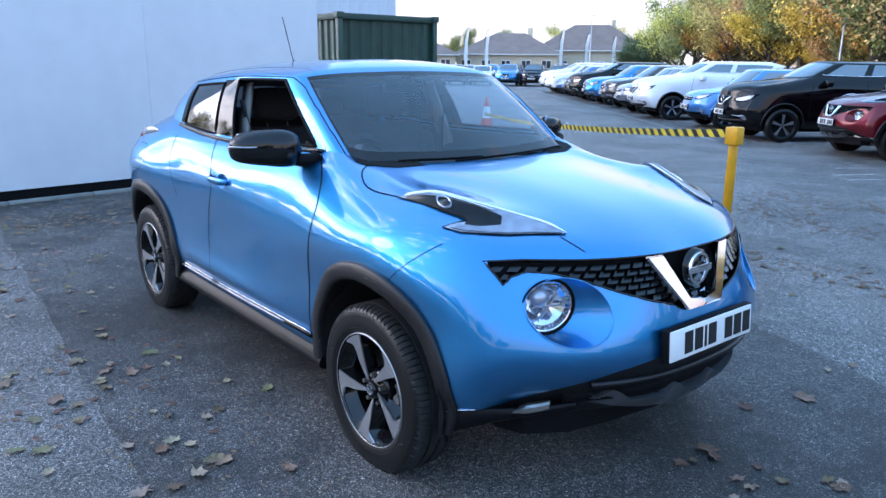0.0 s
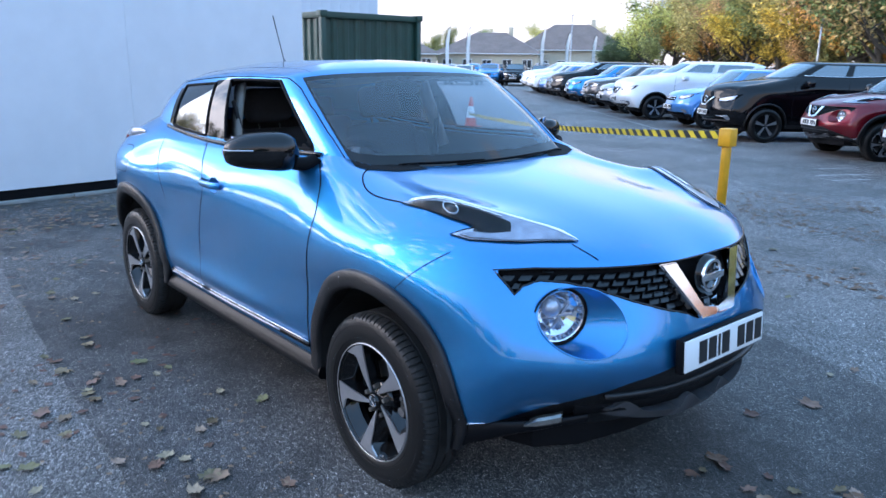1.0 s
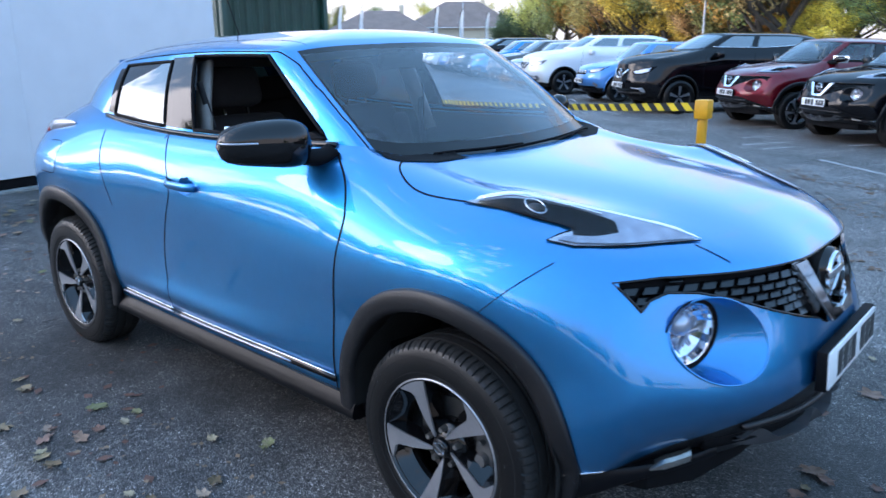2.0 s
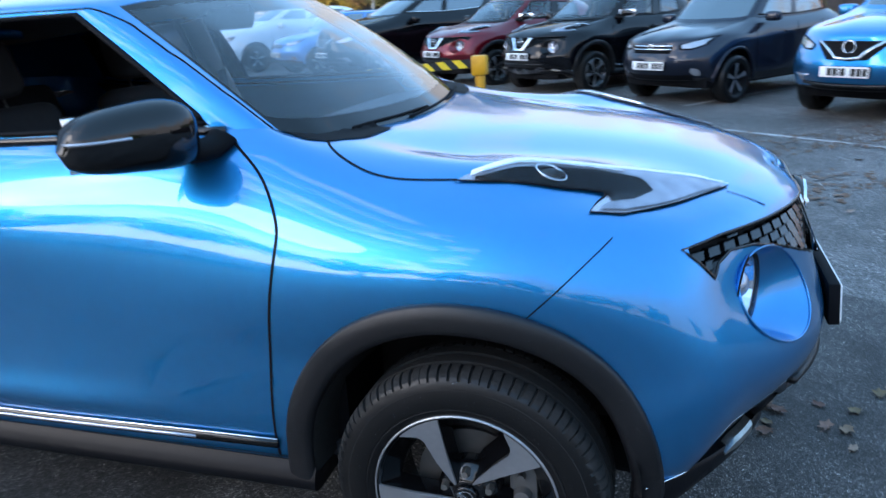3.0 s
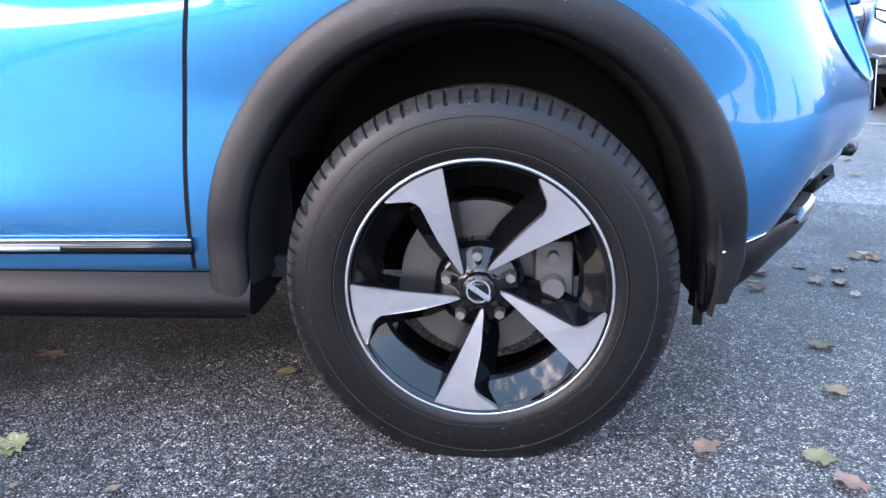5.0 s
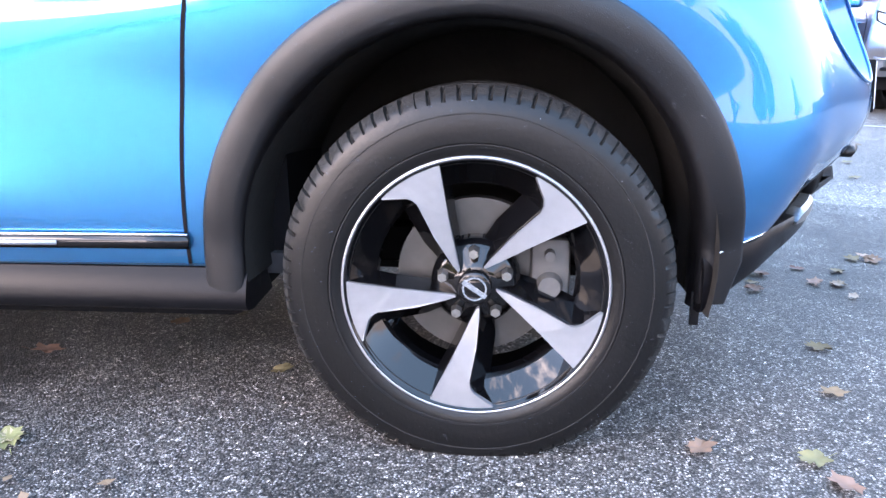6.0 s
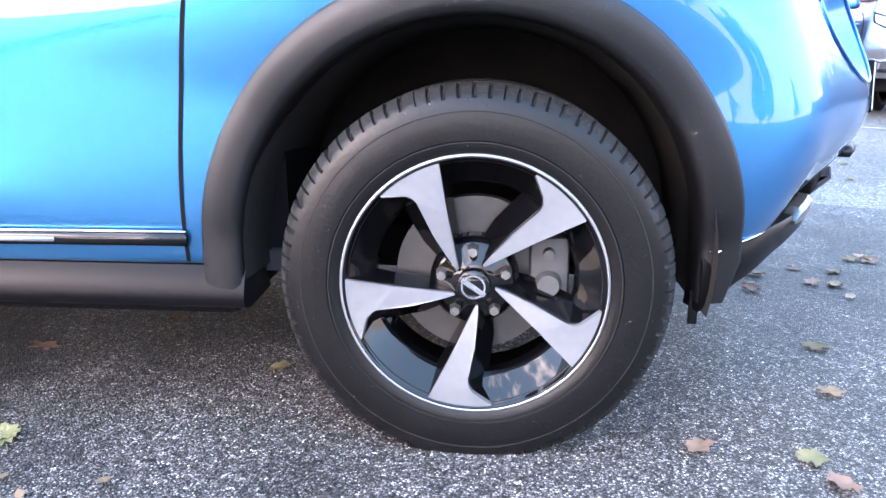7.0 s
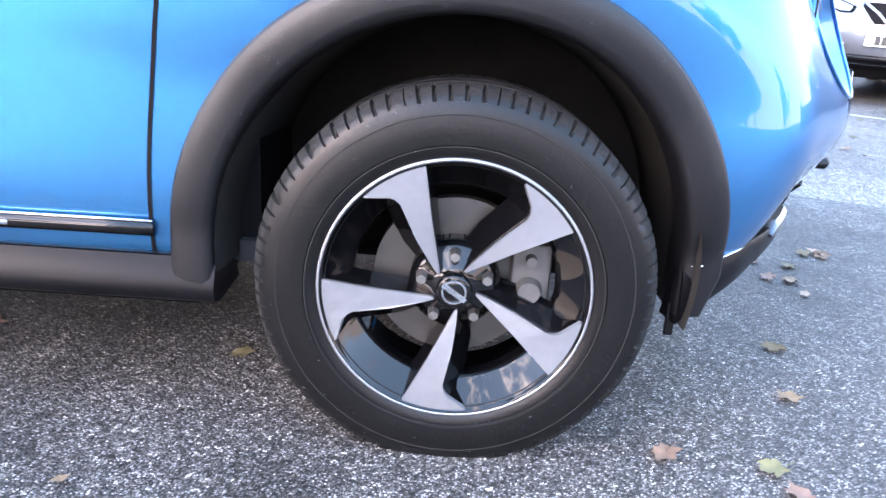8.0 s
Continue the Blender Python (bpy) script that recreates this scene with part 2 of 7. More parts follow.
LAMP_GREY = material("lamp_reflector_grey", (0.44, 0.47, 0.53), 0.22, 0.6, vary=0.15)
TAIL_RED = material("tail_lamp_red", (0.32, 0.01, 0.012), 0.15, coat=1.0, vary=0.1)
WALL_WHITE = material("white_coated_cladding", (0.72, 0.74, 0.78), 0.55, vary=0.06, scale=3)
GREEN_STEEL = material("dark_green_painted_steel", (0.012, 0.050, 0.036), 0.5, vary=0.3, scale=4, bump=0.1)
YELLOW = material("yellow_post_paint", (0.72, 0.33, 0.01), 0.45, vary=0.2, scale=12)
TAPE_YELLOW = material("tape_yellow", (0.80, 0.55, 0.02), 0.45, vary=0.1)
TAPE_BLACK = material("tape_black", (0.015, 0.015, 0.015), 0.45, vary=0.1)
LINE_PAINT = material("worn_white_line_paint", (0.38, 0.38, 0.375), 0.8, vary=0.7, scale=14)


# ---- mesh helpers ----
def link(name, verts, faces, mat, parent=None, label="", smooth=True, mats=None, index=None):
    """One mesh object from verts and faces, under a parent if there is one."""
    me = bpy.data.meshes.new(name)
    me.from_pydata([tuple(v) for v in verts], [], [tuple(f) for f in faces])
    for m in mats or [mat]:
        me.materials.append(m)
    if index is not None:
        me.polygons.foreach_set("material_index", index)
    if smooth:
        me.polygons.foreach_set("use_smooth", [True] * len(me.polygons))
    me.update()
    ob = new(name, me)
    if parent is not None:
        ob.parent = parent
    if label:
        tagged(ob, label)
    return ob


def part(name, bm, mat, parent, label="", smooth=True, angle=35):
    """Links a bmesh as one mesh object under a thing or under a part."""
    bmesh.ops.recalc_face_normals(bm, faces=bm.faces)
    me = bpy.data.meshes.new(name)
    bm.to_mesh(me)
    bm.free()
    me.materials.append(mat)
    if smooth:
        me.polygons.foreach_set("use_smooth", [True] * len(me.polygons))
        me.set_sharp_from_angle(angle=radians(angle))
    ob = new(name, me)
    if parent is not None:
        ob.parent = parent
    if label:
        tagged(ob, label)
    return ob


def thing(name, label, category, m=None, group="", kind=""):
    """An Empty at a thing's base, to carry its parts."""
    ob = tagged(new(name), label, category, group, kind)
    ob.empty_display_size = 0.2
    if m is not None:
        ob.matrix_basis = m
    return ob


def box(bm, lo, hi, bevel=0.0, m=None, segments=2):
    """Adds a box between two corners, its edges rounded, to a bmesh."""
    lo, hi = Vector(lo), Vector(hi)
    t = Matrix.Translation((lo + hi) / 2) @ Matrix.Diagonal((*(hi - lo), 1))
    r = bmesh.ops.create_cube(bm, size=1.0, matrix=t)
    vs = r["verts"]
    if bevel:
        es = list({e for v in vs for e in v.link_edges})
        b = bmesh.ops.bevel(bm, geom=es, offset=bevel, segments=segments, affect="EDGES", profile=0.5)
        vs = list({v for v in b["verts"]} | {v for v in vs if v.is_valid})
    if m is not None:
        bmesh.ops.transform(bm, matrix=m, verts=vs)
    return bm


def revolve(profile, steps=64, axis="y", closed=True):
    """Verts and faces of a profile of (radius, along) turned round an axis."""
    verts, faces, n = [], [], len(profile)
    for k in range(steps):
        a = 2 * math.pi * k / steps
        for r, h in profile:
            c, s = r * math.cos(a), r * math.sin(a)
            verts.append({"y": (c, h, s), "z": (c, s, h), "x": (h, c, s)}[axis])
    for k in range(steps):
        for j in range(n if closed else n - 1):
            a, b = k * n + j, k * n + (j + 1) % n
            c, d = ((k + 1) % steps) * n + (j + 1) % n, ((k + 1) % steps) * n + j
            faces.append((a, b, c, d))
    return verts, faces


def sweep(path, profile, up=Vector((0, 0, 1)), closed=False, caps=True):
    """Verts and faces of a closed 2-D profile (side, up) carried along a path."""
    path = [Vector(p) for p in path]
    verts, faces, n, m = [], [], len(profile), len(path)
    for i, p in enumerate(path):
        a = path[(i - 1) % m] if closed or i > 0 else path[i]
        b = path[(i + 1) % m] if closed or i < m - 1 else path[i]
        t = (b - a).normalized()
        s = t.cross(up)
        s = s.normalized() if s.length > 1e-6 else Vector((1, 0, 0))
        u = s.cross(t).normalized()
        verts += [p + s * q[0] + u * q[1] for q in profile]
    for i in range(m if closed else m - 1):
        for j in range(n):
            a, b = i * n + j, i * n + (j + 1) % n
            c, d = ((i + 1) % m) * n + (j + 1) % n, ((i + 1) % m) * n + j
            faces.append((a, b, c, d))
    if caps and not closed:
        faces += [tuple(range(n))[::-1], tuple((m - 1) * n + j for j in range(n))]
    return verts, faces


def ring_profile(r, n=8):
    return [(r * math.cos(2 * math.pi * k / n), r * math.sin(2 * math.pi * k / n)) for k in range(n)]


def spline_matrix(n, per, periodic=False):
    """Weights that carry n knots to a smooth cubic curve with per samples to a span."""
    segs = n if periodic else n - 1
    a, b = np.zeros((n, n)), np.zeros((n, n))
    for i in range(n):
        if periodic or 0 < i < n - 1:
            a[i, (i - 1) % n] += 1
            a[i, i] += 4
            a[i, (i + 1) % n] += 1
            b[i, (i + 1) % n] += 3
            b[i, (i - 1) % n] -= 3
        else:
            j = 1 if i == 0 else n - 2
            sgn = 1 if i == 0 else -1
            a[i, i], a[i, j] = 2, 1
            b[i, j] += 3 * sgn
            b[i, i] -= 3 * sgn
    d = np.linalg.solve(a, b)
    eye, rows = np.eye(n), []
    total = segs * per + (0 if periodic else 1)
    for k in range(total):
        i, t = min(k // per, segs - 1), 0.0
        t = k / per - i
        j = (i + 1) % n
        h00, h10 = 2 * t**3 - 3 * t * t + 1, t**3 - 2 * t * t + t
        h01, h11 = -2 * t**3 + 3 * t * t, t**3 - t * t
        rows.append(h00 * eye[i] + h10 * d[i] + h01 * eye[j] + h11 * d[j])
    return np.array(rows)


def smooth_curve(points, per=10, closed=False):
    p = np.array(points, float)
    return spline_matrix(len(p), per, closed) @ p


def inside(poly, x, y):
    """Which of the points (x, y), arrays, lie in a polygon."""
    hit = np.zeros(np.shape(x), bool)
    px, py = np.array(poly)[:, 0], np.array(poly)[:, 1]
    j = len(px) - 1
    for i in range(len(px)):
        cross = ((py[i] > y) != (py[j] > y)) & (x < (px[j] - px[i]) * (y - py[i]) / (py[j] - py[i] + 1e-12) + px[i])
        hit ^= cross
        j = i
    return hit


def nearest_on(poly, p):
    """The nearest point to p on a closed polygon's outline."""
    a = np.array(poly, float)
    b = np.roll(a, -1, 0)
    d = b - a
    t = np.clip(((p - a) * d).sum(1) / ((d * d).sum(1) + 1e-12), 0, 1)
    q = a + d * t[:, None]
    return q[np.argmin(((q - p) ** 2).sum(1))]


# ---- the ground and the buildings ----
def fall(y):
    """The height of the ground: level round the blue car, then falling gently away across the car park."""
    return -.002 * min(max(y - 2.4, 0), 80)


def ground_sheet():
    xs = [-600, -60, -20, 0, 20, 60, 600]
    ys = [-600, -40, 0, 2.4, 20, 50, 82.4, 800]
    vs = [(x, y, fall(y)) for y in ys for x in xs]
    n = len(xs)
    fs = [(j * n + i, j * n + i + 1, (j + 1) * n + i + 1, (j + 1) * n + i) for j in range(len(ys) - 1) for i in range(n - 1)]
    return tagged(link("ground", vs, fs, TARMAC, None, smooth=False), "worn grey tarmac yard with pale stone chips and wear", "ground", kind="structure")


ground_sheet()


def tarmac_strip():
    """The coarser, darker strip that the blue car stands on, with a ragged edge."""
    n, vs = 160, []
    for k in range(n + 1):
        x = -7.6 + 22.6 * k / n
        rag = .03 * noise.noise(Vector((x * 2.2, 0, 1))) + .012 * noise.noise(Vector((x * 11, 0, 2)))
        rag2 = .03 * noise.noise(Vector((x * 2.2, 5, 1))) + .012 * noise.noise(Vector((x * 11, 7, 2)))
        vs += [(x, -1.645 - .065 * x + rag, .008), (x, 1.96 - .40 * max(x, -1.0) + rag2 if x > -1 else 2.36 + rag2, .008)]
    fs = [(2 * k, 2 * k + 2, 2 * k + 3, 2 * k + 1) for k in range(n)]
    tagged(link("tarmac_strip", vs, fs, COARSE, None, smooth=False), "coarse dark tarmac strip under the blue car", "pavement", kind="structure")


tarmac_strip()


def cladding_wall(name, x, y0, y1, z0, z1, pitch, depth, mat, label, yaw=0.0):
    """An upright sheet-clad wall along y at x, 0.25 m thick, its face in shallow panels."""
    holder = thing(name, label, "wall", pose(0, 0, 0, 0, 0, yaw), kind="structure")
    bm = bmesh.new()
    box(bm, (x - 0.25, y0, z0), (x - 0.02, y1, z1))
    part("wall_core", bm, mat, holder, smooth=False)
    n = max(1, round((y1 - y0) / pitch))
    w = (y1 - y0) / n
    me = None
    for k in range(n):
        if me is None:
            b = bmesh.new()
            box(b, (-0.018, -w / 2 + 0.001, z0), (depth, w / 2 - 0.001, z1), min(0.006, depth * 0.9))
            p = part("panel", b, mat, holder)
            me = p.data
        else:
            p = new("panel", me)
            p.parent = holder
        p.location = (x, y0 + w * (k + 0.5), 0)
    return holder


cladding_wall("wall_white", -7.15, -1.0, 4.12, 0.14, 7.0, 2.56, 0.003, WALL_WHITE, "tall white smooth-clad building wall beside the yard", 6.7)


# ---- the blue crossover ----
# Lines that run round half the car, from the middle of the nose (first) to the middle of the tail (last):
# (along the car, half width, height), metres; the front axle is at 0, the rear at -2.53.
AXLE, HUB_Z, HALF_TRACK = -2.53, 0.321, 0.7625


def underline():
    return [(.76, 0, .34), (.73, .25, .34), (.615, .46, .335), (.50, .62, .33), (.40, .76, .32), (0, .78, .29), (-.55, .79, .27),
            (-1.3, .79, .27), (-2.0, .79, .27), (-2.53, .78, .28), (-2.98, .74, .32), (-3.18, .45, .33), (-3.22, 0, .33)]


def sill_line():
    return [(.84, 0, .44), (.81, .26, .44), (.695, .485, .44), (.58, .66, .44), (.44, .80, .44), (0, .83, .44), (-.55, .824, .42),
            (-1.3, .838, .42), (-2.0, .84, .44), (-2.53, .85, .45), (-3.0, .79, .48), (-3.25, .48, .50), (-3.29, 0, .50)]


def flank_line():
    return [(.885, 0, .60), (.872, .26, .60), (.782, .508, .60), (.64, .682, .61), (.45, .805, .62), (0, .845, .64), (-.55, .832, .60),
            (-1.3, .836, .60), (-2.0, .842, .62), (-2.53, .86, .64), (-3.02, .80, .65), (-3.28, .50, .66), (-3.33, 0, .66)]


def waist_line():
    return [(.825, 0, .80), (.812, .25, .81), (.707, .482, .80), (.578, .652, .80), (.42, .775, .80), (0, .85, .83), (-.57, .836, .80),
            (-1.3, .842, .80), (-2.0, .845, .82), (-2.53, .865, .84), (-3.0, .80, .85), (-3.24, .50, .85), (-3.28, 0, .85)]


def shoulder_line():
    return [(.785, 0, .926), (.772, .23, .932), (.635, .46, .952), (.51, .61, .952), (.345, .735, .957), (-.04, .822, .962), (-.60, .816, .965),
            (-1.3, .84, .96), (-2.05, .84, .97), (-2.53, .86, .98), (-2.96, .775, 1.0), (-3.17, .47, 1.0), (-3.22, 0, 1.0)]


def bonnet_line():
    return [(.46, 0, 1.045), (.43, .22, 1.043), (.31, .42, 1.030), (.22, .56, 1.025), (.10, .66, 1.040), (-.18, .715, 1.062), (-.62, .762, 1.088),
            (-1.35, .79, 1.08), (-2.1, .79, 1.10), (-2.5, .78, 1.11), (-2.86, .705, 1.12), (-3.07, .44, 1.12), (-3.12, 0, 1.12)]


def belt_line():
    return [(-.30, 0, 1.125), (-.32, .20, 1.125), (-.36, .38, 1.13), (-.40, .48, 1.135), (-.45, .56, 1.145), (-.53, .61, 1.165), (-.66, .675, 1.175),
            (-1.45, .73, 1.155), (-2.14, .72, 1.18), (-2.43, .69, 1.21), (-2.71, .60, 1.22), (-2.95, .38, 1.22), (-3.0, 0, 1.22)]


def gutter_line():
    return [(-.94, 0, 1.535), (-.95, .18, 1.532), (-.965, .35, 1.526), (-.975, .44, 1.520), (-.99, .505, 1.512), (-1.01, .56, 1.502), (-1.12, .605, 1.500),
            (-1.58, .615, 1.495), (-2.15, .60, 1.455), (-2.44, .555, 1.42), (-2.66, .465, 1.40), (-2.82, .29, 1.40), (-2.86, 0, 1.41)]


PU, PV = 14, 12


def loop(half):
    """A closed line round the whole car from the line round half of it; the car's right side is -y."""
    a = [(x, -w, z) for x, w, z in half]
    return a + [(x, w, z) for x, w, z in half[-2:0:-1]]


def loft(lines, pu, pv):
    """A smooth surface through closed lines: an array of rows x columns x 3."""
    net = np.array([loop(l) for l in lines], float)
    bu, bv = spline_matrix(net.shape[1], pu, True), spline_matrix(net.shape[0], pv)
    return np.einsum("ri,ijk,cj->rck", bv, net, bu)


def grid_faces(rows, cols, wrap=True):
    k = np.arange(rows * cols).reshape(rows, cols)
    nxt = np.roll(k, -1, 1) if wrap else k[:, 1:]
    here = k if wrap else k[:, :-1]
    return np.stack([here[:-1], here[1:], nxt[1:], nxt[:-1]], -1).reshape(-1, 4)


def vertex_normals(v, f):
    n = np.zeros_like(v)
    fn = np.cross(v[f[:, 2]] - v[f[:, 0]], v[f[:, 3]] - v[f[:, 1]])
    for k in range(4):
        np.add.at(n, f[:, k], fn)
    return n / (np.linalg.norm(n, axis=1, keepdims=True) + 1e-12)


def cut_out(v, f, poly, ax, test):
    """Takes the faces inside a closed outline in the plane of the axes ax away, and draws the rim onto the outline. test: which verts may be cut."""
    c = v[f].mean(1)
    gone = inside(poly, c[:, ax[0]], c[:, ax[1]]) & test(c)
    kept = f[~gone]
    rim = np.intersect1d(f[gone].ravel(), kept.ravel())
    for i in rim:
        v[i, ax] = nearest_on(poly, v[i, ax])
    return v, kept


def circle_poly(cx, cy, r, n=72, rz=None):
    return [(cx + r * math.cos(2 * math.pi * k / n), cy + (rz or r) * math.sin(2 * math.pi * k / n)) for k in range(n)]


def arch_poly(cx):
    """The opening of a wheel arch, seen from the side, open downwards."""
    top = [(cx + 0.408 * math.cos(a), 0.36 + 0.436 * math.sin(a)) for a in np.linspace(0, math.pi, 49)]
    return [(cx + 0.408, 0.1)] + top + [(cx - 0.408, 0.1)]


def grille_poly():
    """The grille's opening seen from the front, half and mirrored: (y, z)."""
    half = [(0, .912), (.25, .918), (.44, .917), (.60, .920), (.70, .914), (.672, .842), (.645, .868), (.60, .884), (.53, .876), (.44, .845), (.35, .805), (.25, .768), (.15, .738), (.10, .712), (0, .706)]
    return [(-y, z) for y, z in half] + half[-2:0:-1]


FOG = (.515, .752, .120, .110)       # the round lamp recess: half width, height, radii


def body_surface():
    v = loft([underline(), sill_line(), flank_line(), waist_line(), shoulder_line(), bonnet_line(), belt_line()], PU, PV)
    rows, cols = v.shape[:2]
    v = v.reshape(-1, 3)
    x, y, z = v.T
    side = np.sign(y)
    # swollen front wings and rear haunches, the hollow in the doors, the crease above the sill
    r = np.hypot(x * 0.97, z - 0.36)
    step = lambda t: np.clip(t, 0, 1) ** 2 * (3 - 2 * np.clip(t, 0, 1))
    wing = 0.034 * step((0.76 - r) / 0.24) * step((z - 0.62) / 0.24) * step((x + 0.62) / 0.30)
    haunch = 0.030 * np.exp(-((x - AXLE) / 0.42) ** 2 - ((z - 0.90) / 0.16) ** 2)
    crease = 0.010 * np.exp(-((x + 1.45) / 0.55) ** 4 - ((z - 0.46) / 0.05) ** 2)
    v[:, 1] += side * np.where(np.abs(y) > 0.55, wing + haunch + crease, 0)
    # the ridge that carries each lamp up over the wing
    ridge = smooth_curve([(-.06, .69, 0), (.06, .64, .034), (.13, .612, .044), (.21, .582, .041), (.32, .535, .032), (.42, .48, .016), (.53, .42, .002)], 12)
    d = np.hypot(v[:, None, 0] - ridge[None, :, 0], np.abs(v[:, None, 1]) - ridge[None, :, 1])
    near = d.argmin(1)
    within = np.abs(v[:, 1]) < ridge[near, 1]
    v[:, 2] += ridge[near, 2] * np.exp(-(d.min(1) / np.where(within, 0.135, 0.062)) ** 2)
    # pressed metal flows evenly between door and wing
    x, w, z = v[:, 0], np.abs(v[:, 1]), v[:, 2]
    ease = (step((x + 1.25) / .35) * step((.10 - x) / .25) * step((w - .50) / .15) * step((z - .66) / .12) * step((1.13 - z) / .06)).reshape(rows, cols, 1)
    g = v.reshape(rows, cols, 3)
    for k in range(40):
        mean = g.copy()
        mean[1:-1] = (g[:-2] + g[2:] + np.roll(g, 1, 1)[1:-1] + np.roll(g, -1, 1)[1:-1]) / 4
        g = g + (mean - g) * ease * .7
    v = g.reshape(-1, 3)
    return v, grid_faces(rows, cols), rows, cols


def shell(name, v, f, normals, mat, parent, label=""):
    """A piece of the skin: the faces f of the verts v, with the whole skin's normals, so that no joint shows but the real gaps."""
    used, back = np.unique(f.ravel(), return_inverse=True)
    ob = link(name, v[used], back.reshape(f.shape), mat, parent, label)
    ob.data.normals_split_custom_set_from_vertices([tuple(n) for n in normals[used]])
    return ob


def gap_strip(name, pts, width, mat, parent, tree, out=0.0015, axis=None):
    """A dark shut line laid on the skin along points that are drawn onto it."""
    verts, faces = [], []
    q = []
    for p in pts:
        hit = tree.find_nearest(Vector(p))
        q.append((hit[0], hit[1]))
    for i, (p, n) in enumerate(q):
        a, b = q[max(i - 1, 0)][0], q[min(i + 1, len(q) - 1)][0]
        n = n if (p - Vector((-1.2, 0, 0.7))).dot(n) > 0 else -n
        s = (b - a).cross(n).normalized() * width / 2
        verts += [p + s + n * out, p - s + n * out]
    faces = [(2 * i, 2 * i + 1, 2 * i + 3, 2 * i + 2) for i in range(len(q) - 1)]
    return link(name, verts, faces, mat, parent)


v_body, f_body, BR, BC = body_surface()
from mathutils.bvhtree import BVHTree
skin_tree = BVHTree.FromPolygons([tuple(p) for p in v_body], [tuple(f) for f in f_body])
n_body = vertex_normals(v_body, f_body)
if (n_body[BR // 2 * BC + 6 * PU] @ np.array((0, -1, 0))) < 0:
    n_body, f_body = -n_body, f_body[:, ::-1]
for ax in (0, AXLE):
    v_body, f_body = cut_out(v_body, f_body, arch_poly(ax), [0, 2], lambda c: np.abs(c[:, 1]) > 0.5)
v_body, f_body = cut_out(v_body, f_body, grille_poly(), [1, 2], lambda c: c[:, 0] > 0.2)
for sgn in (-1, 1):
    v_body, f_body = cut_out(v_body, f_body, circle_poly(sgn * FOG[0], FOG[1], FOG[2], rz=FOG[3]), [1, 2], lambda c: c[:, 0] > 0.2)

car = thing("car", "bright blue metallic crossover with driver window down on tarmac", "car")


GAP_FRONT = ([-.515, -.505, -.485, -.460, -.435, -.445, -.51, -.65], [.34, .50, .66, .80, .93, 1.0, 1.09, 1.18])
GAP_MID = ([-1.54, -1.575, -1.60, -1.59, -1.53, -1.50, -1.58, -1.64], [.34, .45, .58, .70, .85, .95, 1.08, 1.16])


def nose_edge(w):
    return np.interp(w, [0, .24, .40, .50, .65, .75, .9], [.575, .575, .545, .50, .43, .395, .375])


def settle_nose_edge():
    """Draws the verts along the paint's lower edge onto that edge."""
    c = v_body[f_body].mean(1)
    front = c[:, 0] > .35
    dark = front & (c[:, 2] < nose_edge(np.abs(c[:, 1])))
    for i in np.intersect1d(f_body[dark].ravel(), f_body[front & ~dark].ravel()):
        z = float(nose_edge(abs(v_body[i, 1])))
        h = skin_tree.ray_cast(Vector((2, v_body[i, 1], z)), Vector((-1, 0, 0)))
        v_body[i, 2] = z
        if h[0] is not None:
            v_body[i, 0] = h[0][0]


HANDLE = (-1.385, .964)
for hx in (HANDLE,):
    v_body, f_body = cut_out(v_body, f_body, circle_poly(hx[0] + .012, hx[1], .052, 48, .040), [0, 2], lambda c: np.abs(c[:, 1]) > 0.5)


def split_skin(parent, paint_mat):
    c = v_body[f_body].mean(1)
    settle_nose_edge()
    x, w, z = c[:, 0], np.abs(c[:, 1]), c[:, 2]
    bonnet_edge = [(-.9, 0), (-.38, .615), (-.27, .69), (-.015, .675), (.2, .62), (.45, .50), (.563, .42), (.70, .22), (.80, 0)]
    on_bonnet = inside(bonnet_edge, x, w) & (z > 0.9)
    dark = ((x > 0.35) & (z < nose_edge(w))) | (x < -2.9) & (z < 0.5)
    bumper = (x > 0.18 + 0.55 * (z - 0.80)) & ~on_bonnet & ~dark
    front_gap = np.interp(z, GAP_FRONT[1], GAP_FRONT[0])
    mid_gap = np.interp(z, GAP_MID[1], GAP_MID[0])
    door = (x < front_gap) & (x > mid_gap) & (z > 0.345)
    rear_door = (x <= mid_gap) & (x > -2.05 - 0.25 * np.clip(z - .75, 0, 1)) & (z > 0.345) & ~((np.hypot(x - AXLE, z - .36) < .50))
    right = c[:, 1] < 0
    gate = (x < -3.0) & (w < 0.62) & (z > 0.6)
    left_over = np.ones(len(c), bool)
    for name, sel, mat in (("bonnet", on_bonnet, paint_mat), ("lower_bumper", dark & (x > 0), CLADDING), ("rear_lower_bumper", dark, CLADDING), ("front_bumper", bumper, paint_mat),
                           ("door", door & right, paint_mat), ("door", door & ~right, paint_mat), ("rear_door", rear_door & right, paint_mat),
                           ("rear_door", rear_door & ~right, paint_mat), ("tailgate", gate, paint_mat), ("body", None, paint_mat)):
        pick = left_over & sel if sel is not None else left_over
        left_over = left_over & ~pick
        shell(name, v_body, f_body[pick], n_body, mat, parent)


split_skin(car, BLUE)


